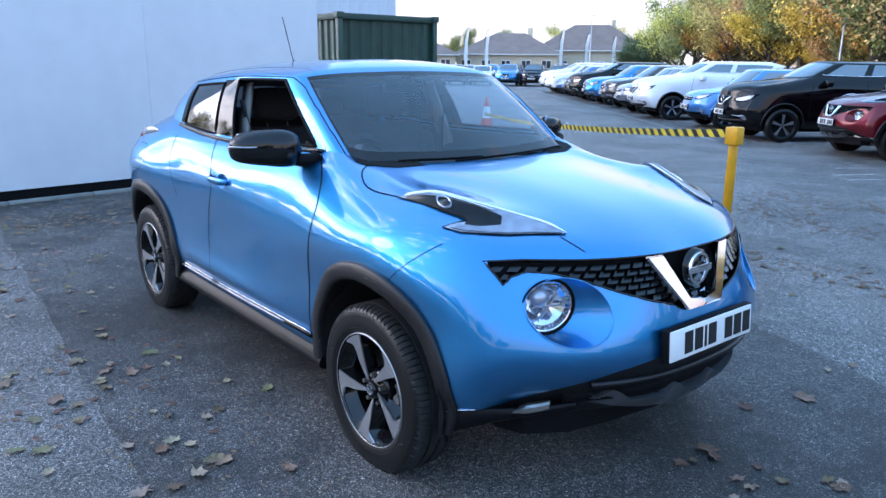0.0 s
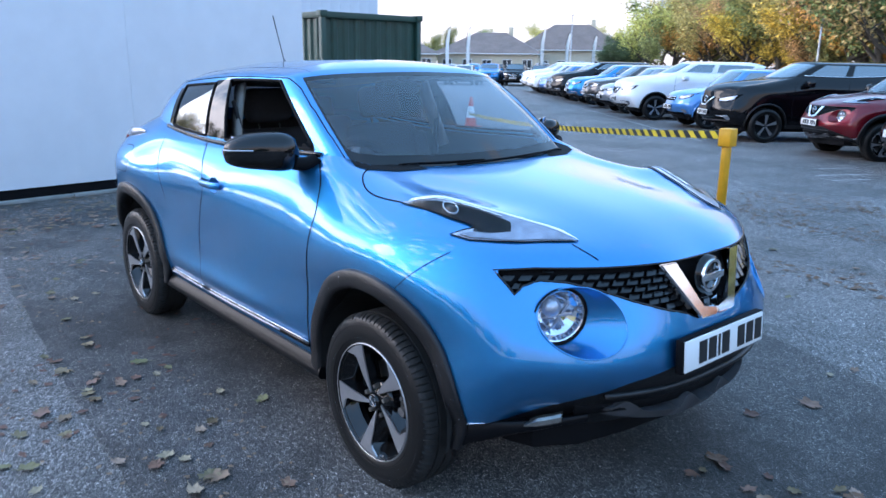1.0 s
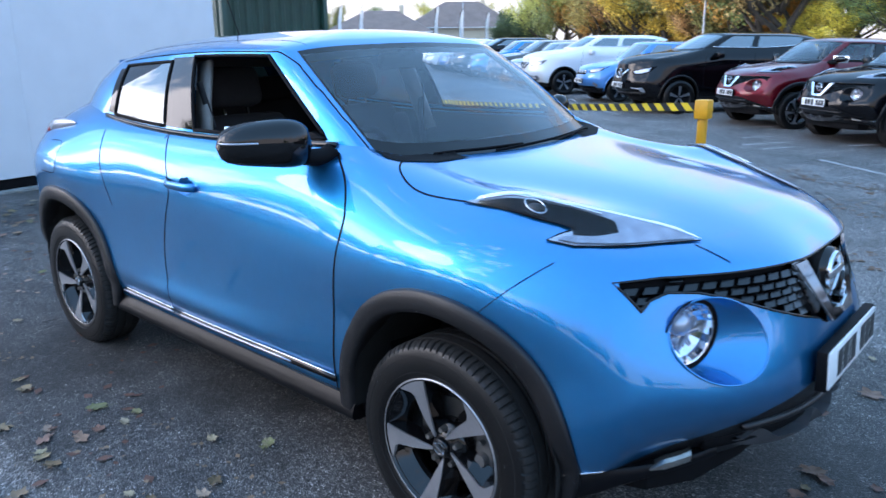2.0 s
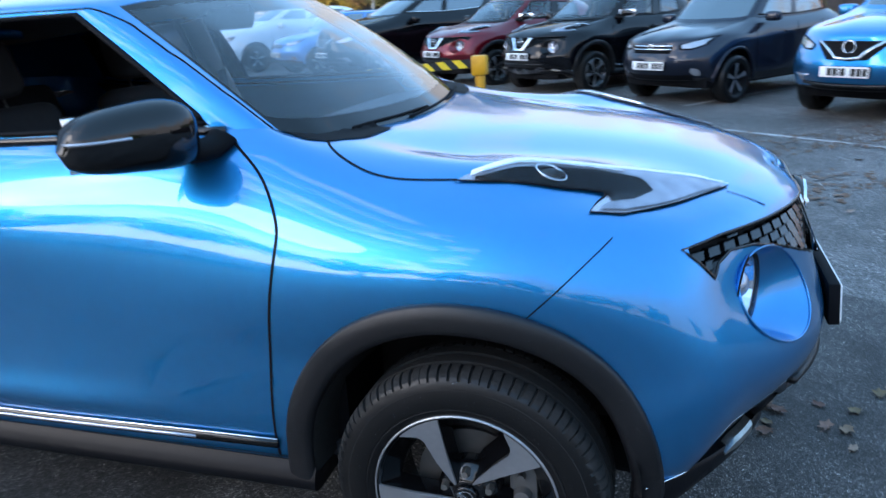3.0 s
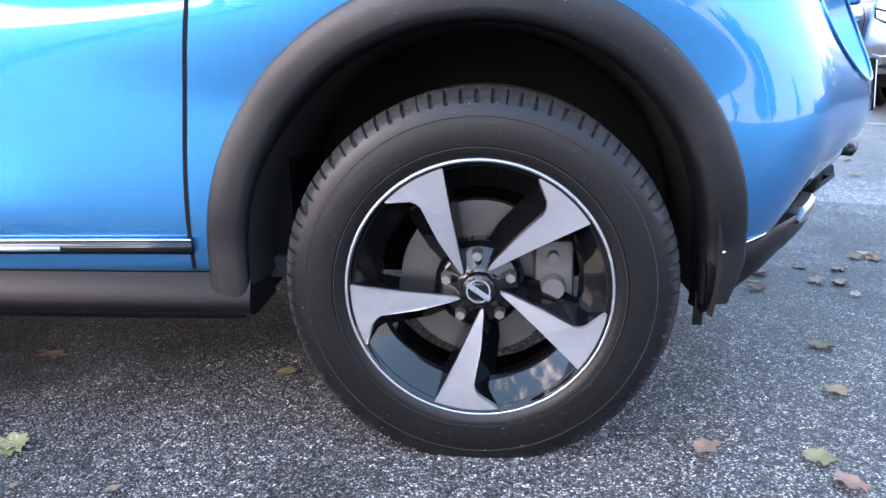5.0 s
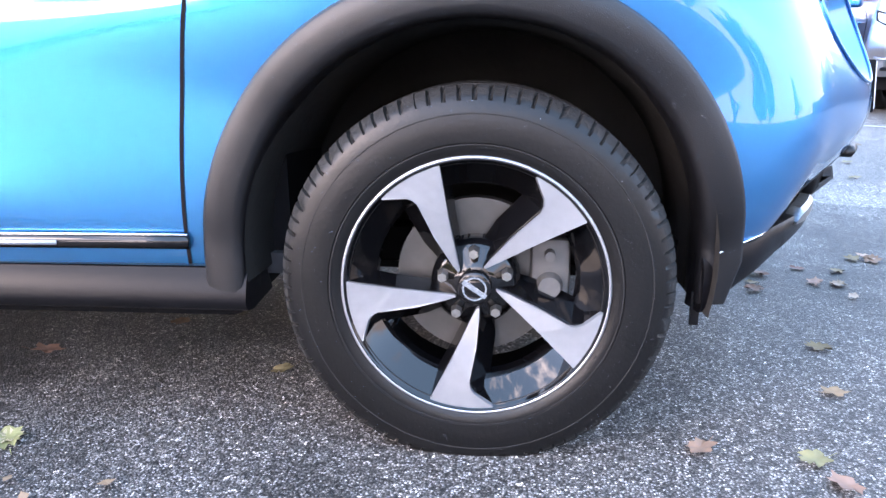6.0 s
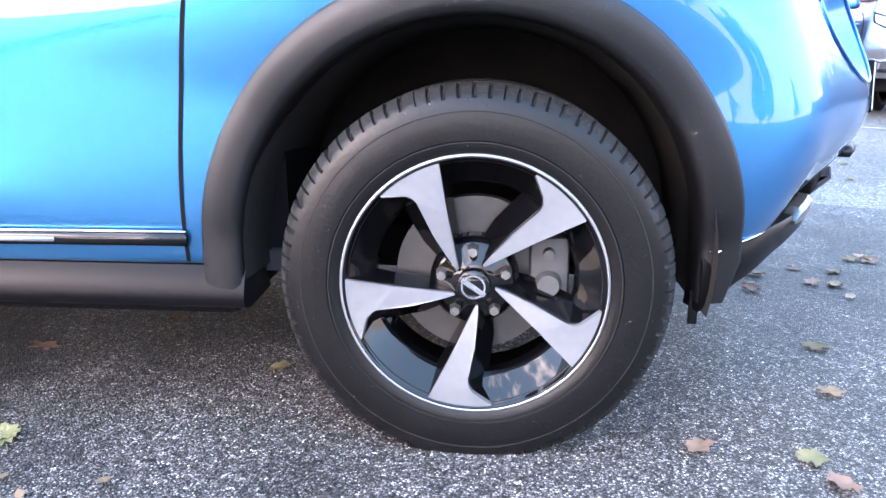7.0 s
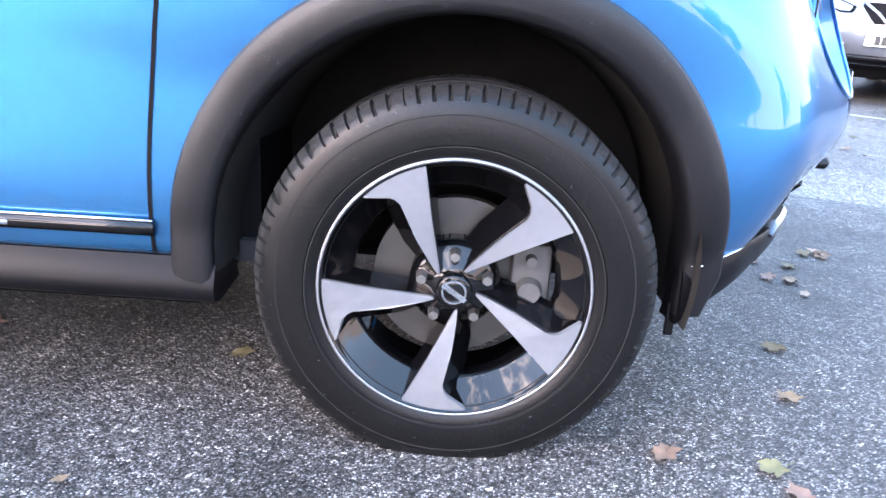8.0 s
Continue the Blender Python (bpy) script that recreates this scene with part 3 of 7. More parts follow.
# glasshouse
def house_surface():
    lo, hi = loop(belt_line()), loop(gutter_line())
    mid = [tuple((np.array(a) + b) / 2 + np.array((0.02 if abs(a[1]) < 0.5 and a[0] > -1 else 0, 0.012 * np.sign(a[1]), 0.012))) for a, b in zip(lo, hi)]
    net = np.array([lo, mid, hi], float)
    v = np.einsum("ri,ijk,cj->rck", spline_matrix(3, 10), net, spline_matrix(24, PU, True))
    edge = v[-1]
    rings = [v]
    for s in (0.08, 0.2, 0.36, 0.55, 0.78, 1.0):
        cx = np.clip(edge[:, 0], -2.5, -1.25)
        target = np.stack([cx, 0 * cx, 1.575 - 0.05 * ((cx + 1.4) / 1.1) ** 2], 1)
        ring = edge + (target - edge) * s
        ring[:, 2] = edge[:, 2] + (target[:, 2] - edge[:, 2]) * (1 - (1 - s) ** 2.4)
        rings.append(ring[None])
    v = np.concatenate(rings)
    return v


v_house = house_surface()
HR, HC = v_house.shape[:2]
vh = v_house.reshape(-1, 3)
fh = grid_faces(HR, HC)
nh = vertex_normals(vh, fh)
if nh[5 * HC + 7 * PU][1] > 0:
    nh, fh = -nh, fh[:, ::-1]
row, col = np.divmod(np.arange(len(fh)), HC)
colu = (col + 0.5) / PU
colu = np.where(colu > 12, 24 - colu, colu)
right_side = (col + 0.5) / PU < 12


def pick(c0, c1, r0, r1):
    return (colu > c0) & (colu < c1) & (row >= r0) & (row < r1)


screen = pick(-1, 4.85, 0, 19)
frit = screen & ~pick(-1, 4.71, 2, 18)
win = pick(6.0, 7.0, 1, 18)
pillar_b = pick(7.0, 7.32, 1, 18)
win_r = pick(7.32, 8.1, 1, 17)
quarter = pick(8.1, 8.3, 1, 16)
back_glass = pick(10.3, 13, 1, 17)
rest = ~(screen | win | pillar_b | win_r | quarter | back_glass)
shell("roof", vh, fh[rest], nh, BLUE, car)
shell("windscreen", vh, fh[screen & ~frit], nh, WINDSCREEN, car, "clear curved windscreen")
shell("windscreen_border", vh, fh[frit], nh, GLOSS_BLACK, car, "black printed windscreen edge")
shell("window", vh, fh[win & ~right_side], nh, WINDSCREEN, car)
for r in (right_side, ~right_side):
    shell("door_pillar", vh, fh[pillar_b & r], nh, GLOSS_BLACK, car, "black door pillar trim")
    shell("rear_window", vh, fh[win_r & r], nh, TINTED, car, "dark tinted rear door glass")
    shell("quarter_panel", vh, fh[quarter & r], nh, GLOSS_BLACK, car)
shell("tailgate_glass", vh, fh[back_glass], nh, TINTED, car)


def wheel(parent, m, outer=1):
    """A 17 inch wheel with tyre, machined five-spoke rim, brake; its outer face looks to -y."""
    w = new("wheel")
    w.parent = parent
    w.matrix_basis = m
    prof = [(.215, .092), (.232, .100), (.262, .1075), (.296, .104), (.318, .096), (.329, .082), (.3335, .070), (.3335, .050), (.327, .049), (.327, .042), (.334, .041),
            (.334, .008), (.327, .007), (.327, -.007), (.334, -.008), (.334, -.041), (.327, -.042), (.327, -.049), (.3335, -.050), (.3335, -.070),
            (.329, -.082), (.320, -.0945), (.312, -.0985), (.3085, -.1005), (.296, -.104), (.276, -.1072), (.262, -.1075), (.250, -.1065), (.2485, -.1045), (.240, -.1045), (.232, -.100), (.215, -.092)]
    prof = [(min(r, .25) + max(r - .25, 0) * 1.06, y) for r, y in prof]
    # narrow cuts across the shoulders, unevenly spaced as on a real tread
    cuts, angles, rnd = 84, [], random.Random(4)
    n = len(prof)
    for k in range(cuts):
        a, p = 2 * math.pi * (k + rnd.uniform(-.12, .12)) / cuts, 2 * math.pi / cuts
        angles += [(a, 1), (a + p * .10, 1), (a + p * .14, 0), (a + p * .86, 0)]
    vs = []
    for a, deep in angles:
        for j, (r, y) in enumerate(prof):
            r -= .008 * deep * (4 < j < 8 or 17 < j < 22)
            vs.append((r * math.cos(a), y, max(r * math.sin(a), .009 - HUB_Z)))      # flattened where it stands
    m4 = len(angles)
    fs = [(k * n + j, k * n + (j + 1) % n, (k + 1) % m4 * n + (j + 1) % n, (k + 1) % m4 * n + j) for k in range(m4) for j in range(n)]
    tyre = link("tyre", vs, fs, None, w, "black rubber tyre with cut tread shoulders", mats=[RUBBER, TREAD], index=[int(4 < j < 21) for k in range(m4) for j in range(n)])
    tyre.data.set_sharp_from_angle(angle=radians(30))
    # worn raised lettering, too faint to read: plain raised bars round the sidewall
    for a0, r0, size, widths in ((128, .284, .016, (7, 5, 3, 7, 6, 7, 5)), (-12, .284, .020, (6, 3, 6, 6, 6, 5, 3, 6)), (165, .284, .020, (6, 3, 6, 6, 6, 5, 3, 6)), (262, .270, .010, (3, 4, 3))):
        a = a0
        for wd in widths:
            half, mid = wd * .0022, radians(a - wd * .25)
            q = []
            for dy in (.0, -.0016):
                for s, rr in ((-1, r0 - size / 2), (1, r0 - size / 2), (1, r0 + size / 2), (-1, r0 + size / 2)):
                    ang = mid + s * half / r0
                    q.append((rr * math.cos(ang), -.1052 + (abs(rr - .27) * .10) + dy, rr * math.sin(ang)))
            link("raised_mark", q, [(0, 1, 2, 3), (7, 6, 5, 4), (0, 4, 5, 1), (1, 5, 6, 2), (2, 6, 7, 3), (3, 7, 4, 0)], TREAD, tyre, smooth=False)
            a -= wd * .5 + 1.6
    for r0, y0 in ((.2465, -.1062), (.2955, -.1043), (.3125, -.0988)):
        ring = [(r0 * math.cos(2 * math.pi * k / 96), y0, r0 * math.sin(2 * math.pi * k / 96)) for k in range(96)]
        vs, fs = sweep(ring, ring_profile(.0011, 6), up=Vector((0, 1, 0)), closed=True)
        link("sidewall_rib", vs, fs, TREAD, tyre)
    # barrel and lip
    vs, fs = revolve([(.2285, -.098), (.2265, -.101), (.2215, -.101), (.219, -.098), (.214, -.088), (.182, -.060), (.175, -.050), (.174, -.025), (.198, .0), (.20, .09), (.215, .10), (.222, .09), (.222, -.09)], 96)
    rim = link("rim", vs, fs, GLOSS_BLACK, w, "gloss black rim with machined silver faces")
    rim.data.set_sharp_from_angle(angle=radians(30))
    vs, fs = revolve([(.2287, -.0985), (.2272, -.1018), (.2238, -.1018), (.2225, -.0985)], 96, closed=False)
    link("rim_lip", vs, fs, MACHINED, rim, "bright machined rim edge")
    R = 0.2225
    shape = [(.205, 21), (.6, 4.2), (.97, 0.2), (1.0, 0), (1.0, 6), (1.0, 12), (1.0, 18), (1.0, 24), (1.0, 30), (.975, 29.6), (.87, 21), (.83, 19), (.78, 18), (.5, 22.5), (.25, 29), (.170, 33), (.172, 27)]

    def at(r, a, y):
        return (R * r * math.cos(radians(a)), y, R * r * math.sin(radians(a)))

    def face_y(r):
        return -.080 - .018 * min(1.0, max(0.0, (r - .2) / .75)) ** 0.8

    for k in range(5):
        a0 = 105 + 72 * k
        n = len(shape)
        vs = [at(r, a0 + a, face_y(r)) for r, a in shape]
        lo = [at(r * .985, a0 + a, face_y(r) + .006) for r, a in shape]
        fs = [tuple(range(n))] + [(i, n + i, n + (i + 1) % n, (i + 1) % n) for i in range(n)]
        sp = link("spoke", vs + lo, fs, MACHINED, rim, smooth=False)
        # black body of the spoke, wider, sloping away behind the machined face
        back = [(.17, 24, -6), (.6, 3.5, -3), (.98, 0, -3), (.985, 15, 0), (.985, 30.5, 6), (.87, 21.8, 10), (.79, 18.8, 11), (.5, 23.5, 16), (.25, 31, 24), (.16, 36, 28)]
        n = len(back)
        top = [at(r, a0 + a, face_y(r) + .007) for r, a, g in back]
        low = [at(r, a0 + a + g, face_y(r) + .055) for r, a, g in back]
        link("spoke_body", top + low, [tuple(range(n)), tuple(range(n, 2 * n))[::-1]] + [(i, n + i, n + (i + 1) % n, (i + 1) % n) for i in range(n)], GLOSS_BLACK, rim, smooth=False)
    # hub, cap, nuts
    vs, fs = revolve([(.001, -.074), (.034, -.074), (.040, -.070), (.062, -.060), (.078, -.05), (.078, -.01), (.001, -.01)], 48, closed=False)
    link("hub", vs, fs, GLOSS_BLACK, rim)
    vs, fs = revolve([(.0005, -.091), (.026, -.090), (.029, -.088), (.030, -.072)], 40, closed=False)
    cap = link("hub_cap", vs, fs, GLOSS_BLACK, rim, "black centre cap with a silver ring mark")
    vs, fs = revolve([(.0215, -.0905), (.021, -.0925), (.018, -.0925), (.0175, -.0905)], 40, closed=False)
    bm = bmesh.new()
    me = bpy.data.meshes.new("tmp")
    me.from_pydata(vs, [], fs)
    bm.from_mesh(me)
    bpy.data.meshes.remove(me)
    box(bm, (-.024, -.0935, -.0045), (.024, -.0905, .0045), m=pose(0, 0, 0, 0, 35, 0))
    part("mark", bm, CHROME, rim)
    for k in range(5):
        a = radians(92 + 72 * k)
        b = bmesh.new()
        bmesh.ops.create_cone(b, cap_ends=True, segments=6, radius1=.0115, radius2=.0085, depth=.024, matrix=Matrix.Translation((.058 * math.cos(a), -.070, .058 * math.sin(a))) @ pose(0, 0, 0, 90, 0, 0))
        part("wheel_nut", b, NUT_STEEL, rim, "worn steel wheel nut", angle=20)
    vs, fs = revolve([(.06, -.012), (.142, -.012), (.142, .012), (.06, .012)], 64)
    link("brake_disc", vs, fs, DISC, w, "steel brake disc").data.set_sharp_from_angle(angle=radians(30))
    vs, fs = revolve([(.001, -.05), (.07, -.05), (.078, -.04), (.078, -.012)], 40, closed=False)
    link("disc_bell", vs, fs, MATT_BLACK, w)
    b = bmesh.new()
    box(b, (.095, -.035, -.055), (.165, .04, .075), .012)
    bmesh.ops.create_cone(b, cap_ends=True, segments=20, radius1=.024, radius2=.019, depth=.02, matrix=pose(.128, -.044, -.008, 90, 0, 0))
    bmesh.ops.create_cone(b, cap_ends=True, segments=12, radius1=.010, radius2=.009, depth=.02, matrix=pose(.128, -.044, .048, 90, 0, 0))
    part("brake_caliper", b, CALIPER, w, "cast grey brake caliper")
    return w


for x in (0, AXLE):
    wheel(car, pose(x, -HALF_TRACK, HUB_Z))
    wheel(car, pose(x, HALF_TRACK, HUB_Z, 0, 0, 180))


def arch_trim(cx, sgn):
    """The wide black plastic lip round a wheel arch."""
    verts, faces = [], []
    prof = [(0.475, .000), (0.474, .012), (0.468, .0175), (0.446, .021), (0.420, .022), (0.408, .018), (0.402, .004), (0.400, -.06), (0.43, -.06)]
    n = len(prof)
    angles = np.linspace(0, 180, 70)
    stations = [(0, d) for d in (-.075, -.05, -.02)] + [(a, 0) for a in angles] + [(180, d) for d in (-.02, -.04, -.07)]
    for a, drop in stations:
        c, s = math.cos(radians(a)), math.sin(radians(a))
        h = skin_tree.ray_cast(Vector((cx + .45 * c, sgn * 1.5, max(.40, .36 + .47 * s + drop))), Vector((0, -sgn, 0)))
        y = abs(h[0][1]) if h[0] is not None else .82
        for r, o in prof:
            r = .40 + (r - .40) * (1 + 4 * drop if a == 0 else 1)       # the front end tapers
            verts.append((cx + (r - (.022 if c > 0 else -.004) * c * c) * c, sgn * (y + o), .36 + r * s + drop))
    for i in range(len(stations) - 1):
        for j in range(n):
            faces.append((i * n + j, i * n + (j + 1) % n, (i + 1) * n + (j + 1) % n, (i + 1) * n + j))
    faces += [tuple(range(n)), tuple((len(stations) - 1) * n + j for j in range(n))[::-1]]
    ob = link("wheel_arch_trim", verts, faces, CLADDING, car, "wide black plastic wheel arch trim")
    ob.data.set_sharp_from_angle(angle=radians(50))
    # the liner inside
    verts, faces = [], []
    prof = [(.405, .83), (.398, .74), (.392, .55), (.388, .46)]
    n = len(prof)
    for a in np.linspace(-13, 186, 40):
        verts += [(cx + r * math.cos(radians(a)), sgn * y, .36 + r * math.sin(radians(a))) for r, y in prof]
    faces = [(i * n + j, i * n + j + 1, (i + 1) * n + j + 1, (i + 1) * n + j) for i in range(39) for j in range(n - 1)]
    k = len(verts)
    verts += [(cx, sgn * .46, .36)]
    faces += [(i * n + n - 1, (i + 1) * n + n - 1, k) for i in range(39)]
    link("wheel_arch_liner", verts, faces, LINER, car)


for cx in (0, AXLE):
    for sgn in (-1, 1):
        arch_trim(cx, sgn)


def floor_pan():
    bm = bmesh.new()
    box(bm, (-3.1, -.48, .24), (.42, .48, .32), .02)
    box(bm, (-2.08, -.76, .22), (-.45, .76, .30), .02)
    # front slab, added to deepen the shade on the ground below the nose
    box(bm, (.40, -.46, .27), (.58, .46, .335), .02)
    part("underbody", bm, MATT_BLACK, car)


floor_pan()


def on_skin_x(y, z, default=0.7):
    """How far forward the nose is at a half width and height."""
    h = skin_tree.ray_cast(Vector((2, y, z)), Vector((-1, 0, 0)))
    return h[0][0] if h[0] is not None else default


def on_skin_z(x, y, default=1.0):
    h = skin_tree.ray_cast(Vector((x, y, 2)), Vector((0, 0, -1)))
    return (h[0][2], h[1]) if h[0] is not None else (default, Vector((0, 0, 1)))


def patch(poly, cell, place):
    """A sheet that fills an outline in two coordinates; place(a, b) sets each point in space."""
    p = np.array(poly)
    lo, hi = p.min(0) - cell, p.max(0) + cell
    na, nb = (np.ceil((hi - lo) / cell)).astype(int) + 1
    ga, gb = np.meshgrid(np.arange(na), np.arange(nb), indexing="ij")
    pts = np.stack([lo[0] + ga * cell, lo[1] + gb * cell], -1).reshape(-1, 2)
    k = np.arange(na * nb).reshape(na, nb)
    f = np.stack([k[:-1, :-1], k[1:, :-1], k[1:, 1:], k[:-1, 1:]], -1).reshape(-1, 4)
    c = pts[f].mean(1)
    keep = f[inside(poly, c[:, 0], c[:, 1])]
    count = np.zeros(len(pts), int)
    np.add.at(count, keep.ravel(), 1)
    used = np.unique(keep)
    for i in used:
        if count[i] < 4:
            pts[i] = nearest_on(poly, pts[i])
    remap = {int(o): n for n, o in enumerate(used)}
    verts = [place(*pts[i]) for i in used]
    return verts, [tuple(remap[int(i)] for i in q) for q in keep]


# ---- shut lines ----
def shut_lines(parent):
    def side(pts, sgn):
        c = smooth_curve(pts, 8)
        return [(x, sgn * on_side(x, z), z) for x, z in c]

    def on_side(x, z):
        h = skin_tree.ray_cast(Vector((x, 2, z)), Vector((0, -1, 0)))
        return h[0][1] if h[0] is not None else .8

    for sgn in (-1, 1):
        gap_strip("door_gap", side(list(zip(*GAP_FRONT)), sgn), .007, MATT_BLACK, parent, skin_tree)
        gap_strip("door_gap", side(list(zip(*GAP_MID)), sgn), .005, MATT_BLACK, parent, skin_tree)
        gap_strip("door_gap", side([(-2.02, .80), (-2.06, .90), (-2.12, 1.02), (-2.16, 1.13)], sgn), .005, MATT_BLACK, parent, skin_tree)
        gap_strip("bumper_gap", side([(.152, .800), (.20, .845), (.26, .90), (.325, .955)], sgn), .0028, MATT_BLACK, parent, skin_tree)
        gap_strip("fuel_flap_gap", side([(-2.67, .90), (-2.56, .90), (-2.50, .92), (-2.50, 1.0), (-2.52, 1.05), (-2.64, 1.05)], sgn), .004, MATT_BLACK, parent, skin_tree)
        edge = smooth_curve([(-.40, .585), (-.375, .625), (-.33, .665), (-.25, .70), (-.17, .708), (-.10, .70), (-.03, .69)], 8)
        gap_strip("bonnet_gap", [(x, sgn * w, on_skin_z(x, sgn * w)[0]) for x, w in edge], .006, MATT_BLACK, parent, skin_tree)
        edge = smooth_curve([(.575, .452), (.615, .445), (.65, .435), (.675, .425)], 6)
        gap_strip("bonnet_gap", [(x, sgn * w, on_skin_z(x, sgn * w)[0]) for x, w in edge], .0035, MATT_BLACK, parent, skin_tree)


shut_lines(car)
house_tree = BVHTree.FromPolygons([tuple(p) for p in vh], [tuple(f) for f in fh])


def roof_seams(parent):
    for sgn in (-1, 1):
        # the joints along the roof
        pts = [(-.99, sgn * .505, 1.50), (-1.1, sgn * .50, 1.52), (-1.4, sgn * .50, 1.53), (-1.9, sgn * .495, 1.51), (-2.4, sgn * .46, 1.47)]
        c = smooth_curve(pts, 8)
        q = [house_tree.find_nearest(Vector(p))[0] for p in c]
        vs, fs = sweep([p - Vector((0, 0, .0005)) for p in q], ring_profile(.0014, 6))
        link("roof_joint", vs, fs, MATT_BLACK, parent)
        # the joint round the door frames, up the screen pillar and back below the roof
        idx = lambda cu: int(round((cu if sgn < 0 else 24 - cu) * PU)) % HC
        run = [v_house[r, idx(5.2 + .012 * r)] for r in range(0, 17)] + [v_house[18, idx(5.55)]] + [v_house[19, idx(5.75 + 2.5 * k / 20)] for k in range(21)]
        vs, fs = sweep([Vector(p) for p in smooth_curve(run, 3)], ring_profile(.0028, 6))
        link("door_frame_joint", vs, fs, MATT_BLACK, parent)
        # rubber round the side windows, and the bright-edged waist seal
        idx = lambda cu: int(round((cu if sgn < 0 else 24 - cu) * PU)) % HC
        for c0, c1, r1 in ((6.0, 7.0, 18), (7.32, 8.1, 17)):
            a, b = (c0, c1)
            cols = [idx(a + (b - a) * k / 12) for k in range(13)]
            ring = [v_house[1, c] for c in cols] + [v_house[r, cols[-1]] for r in range(2, r1)] + [v_house[r1, c] for c in cols[::-1]] + [v_house[r, cols[0]] for r in range(r1 - 1, 1, -1)]
            vs, fs = sweep([Vector(p) for p in ring], ring_profile(.008, 6), closed=True)
            link("window_seal", vs, fs, MATT_BLACK, parent)
        cols = [idx(5.95 + 2.35 * k / 30) for k in range(31)]
        vs, fs = sweep([Vector(v_house[0, c]) + Vector((0, sgn * .006, 0)) for c in cols], [(-.006, -.012), (.006, -.012), (.008, .008), (-.006, .012)])
        link("waist_seal", vs, fs, GLOSS_BLACK, parent)


roof_seams(car)


# ---- lamps ----
def headlamp(parent, sgn):
    """The boomerang lamp on top of the wing: dark tray, grey reflector arm, bulb and clear lens."""
    inner = [(-.035, .695), (.0, .668), (.06, .632), (.13, .596), (.21, .560), (.32, .510), (.42, .460), (.50, .428), (.578, .425)]
    out = inner + [(.53, .490), (.46, .575), (.40, .642), (.344, .692), (.272, .716), (.285, .672), (.305, .628), (.26, .640), (.208, .660), (.14, .676), (.06, .690)]

    def place(off):
        def at(x, w):
            z, n = on_skin_z(x, sgn * w)
            n = n if n.z > 0 else -n
            return Vector((x, sgn * w, z)) + n * off
        return at

    lamp = new("headlamp")
    lamp.parent = parent
    tagged(lamp, "boomerang headlamp with clear lens and dark inside")
    vs, fs = patch(out, .010, place(.003))
    link("lamp_tray", vs, fs, LAMP_GREY, lamp)
    pocket = [(-.02, .690), (.03, .676), (.08, .655), (.13, .634), (.21, .596), (.28, .562), (.36, .534), (.40, .556), (.395, .585), (.36, .625), (.315, .655), (.30, .636), (.262, .642), (.208, .661), (.14, .677), (.06, .690)]
    vs, fs = patch(pocket, .008, place(.006))
    link("lamp_pocket", vs, fs, LAMP_DARK, lamp, "dark lamp pocket")
    arm = [(.13, .606), (.21, .572), (.32, .524), (.42, .474), (.50, .438), (.568, .428), (.53, .478), (.46, .562), (.40, .630), (.344, .680), (.290, .702), (.305, .672), (.36, .625), (.40, .565), (.37, .535), (.28, .565), (.18, .600)]
    vs, fs = patch(arm, .008, place(.007))
    link("reflector", vs, fs, LAMP_ARM, lamp, "grey reflector arm")
    a, b = smooth_curve(inner[1:], 6), smooth_curve([(x, w + .012 + .008 * math.exp(-((x - .15) / .16) ** 2)) for x, w in inner[1:-1]] + inner[-1:], 6)
    vs = [place(.010)(x, w) for x, w in a] + [place(.009)(x, w) for x, w in b]
    fs = [(k, k + 1, len(a) + k + 1, len(a) + k) for k in range(len(a) - 1)]
    link("light_strip", vs, fs, PLATE_WHITE, lamp, "silver light strip")
    bm = bmesh.new()
    bmesh.ops.create_uvsphere(bm, u_segments=20, v_segments=10, radius=.030, matrix=Matrix.Translation(place(.0)(.175, .635)) @ Matrix.Diagonal((1.2, .6, .5, 1)))
    part("bulb_bowl", bm, GLOSS_BLACK, lamp)
    ring = [place(.010)(.175 + .034 * math.cos(a), .635 + .017 * math.sin(a)) for a in np.linspace(0, 2 * math.pi, 25)[:-1]]
    vs, fs = sweep(ring, ring_profile(.0022, 8), closed=True)
    link("projector_ring", vs, fs, CHROME, lamp, "chrome ring round the bulb")
    vs, fs = sweep([place(.011)(x, w) for x, w in smooth_curve([(.02, .672), (.08, .650), (.16, .612), (.24, .578), (.33, .542)], 6)], ring_profile(.0035, 6))
    link("pocket_edge", vs, fs, CHROME, lamp, "bright edge of the lamp pocket")
    vs, fs = patch(out, .007, lambda x, w: place(.004 + .013 * min(1, float(np.hypot(*(np.array((x, w)) - nearest_on(out, np.array((x, w)))))) / .016))(x, w))
    link("lens", vs, fs, LENS, lamp, "clear plastic lens")
    vs, fs = sweep([place(.004)(x, w) for x, w in out[8:] + out[:1]], ring_profile(.002, 6))
    link("lamp_seal", vs, fs, MATT_BLACK, lamp)


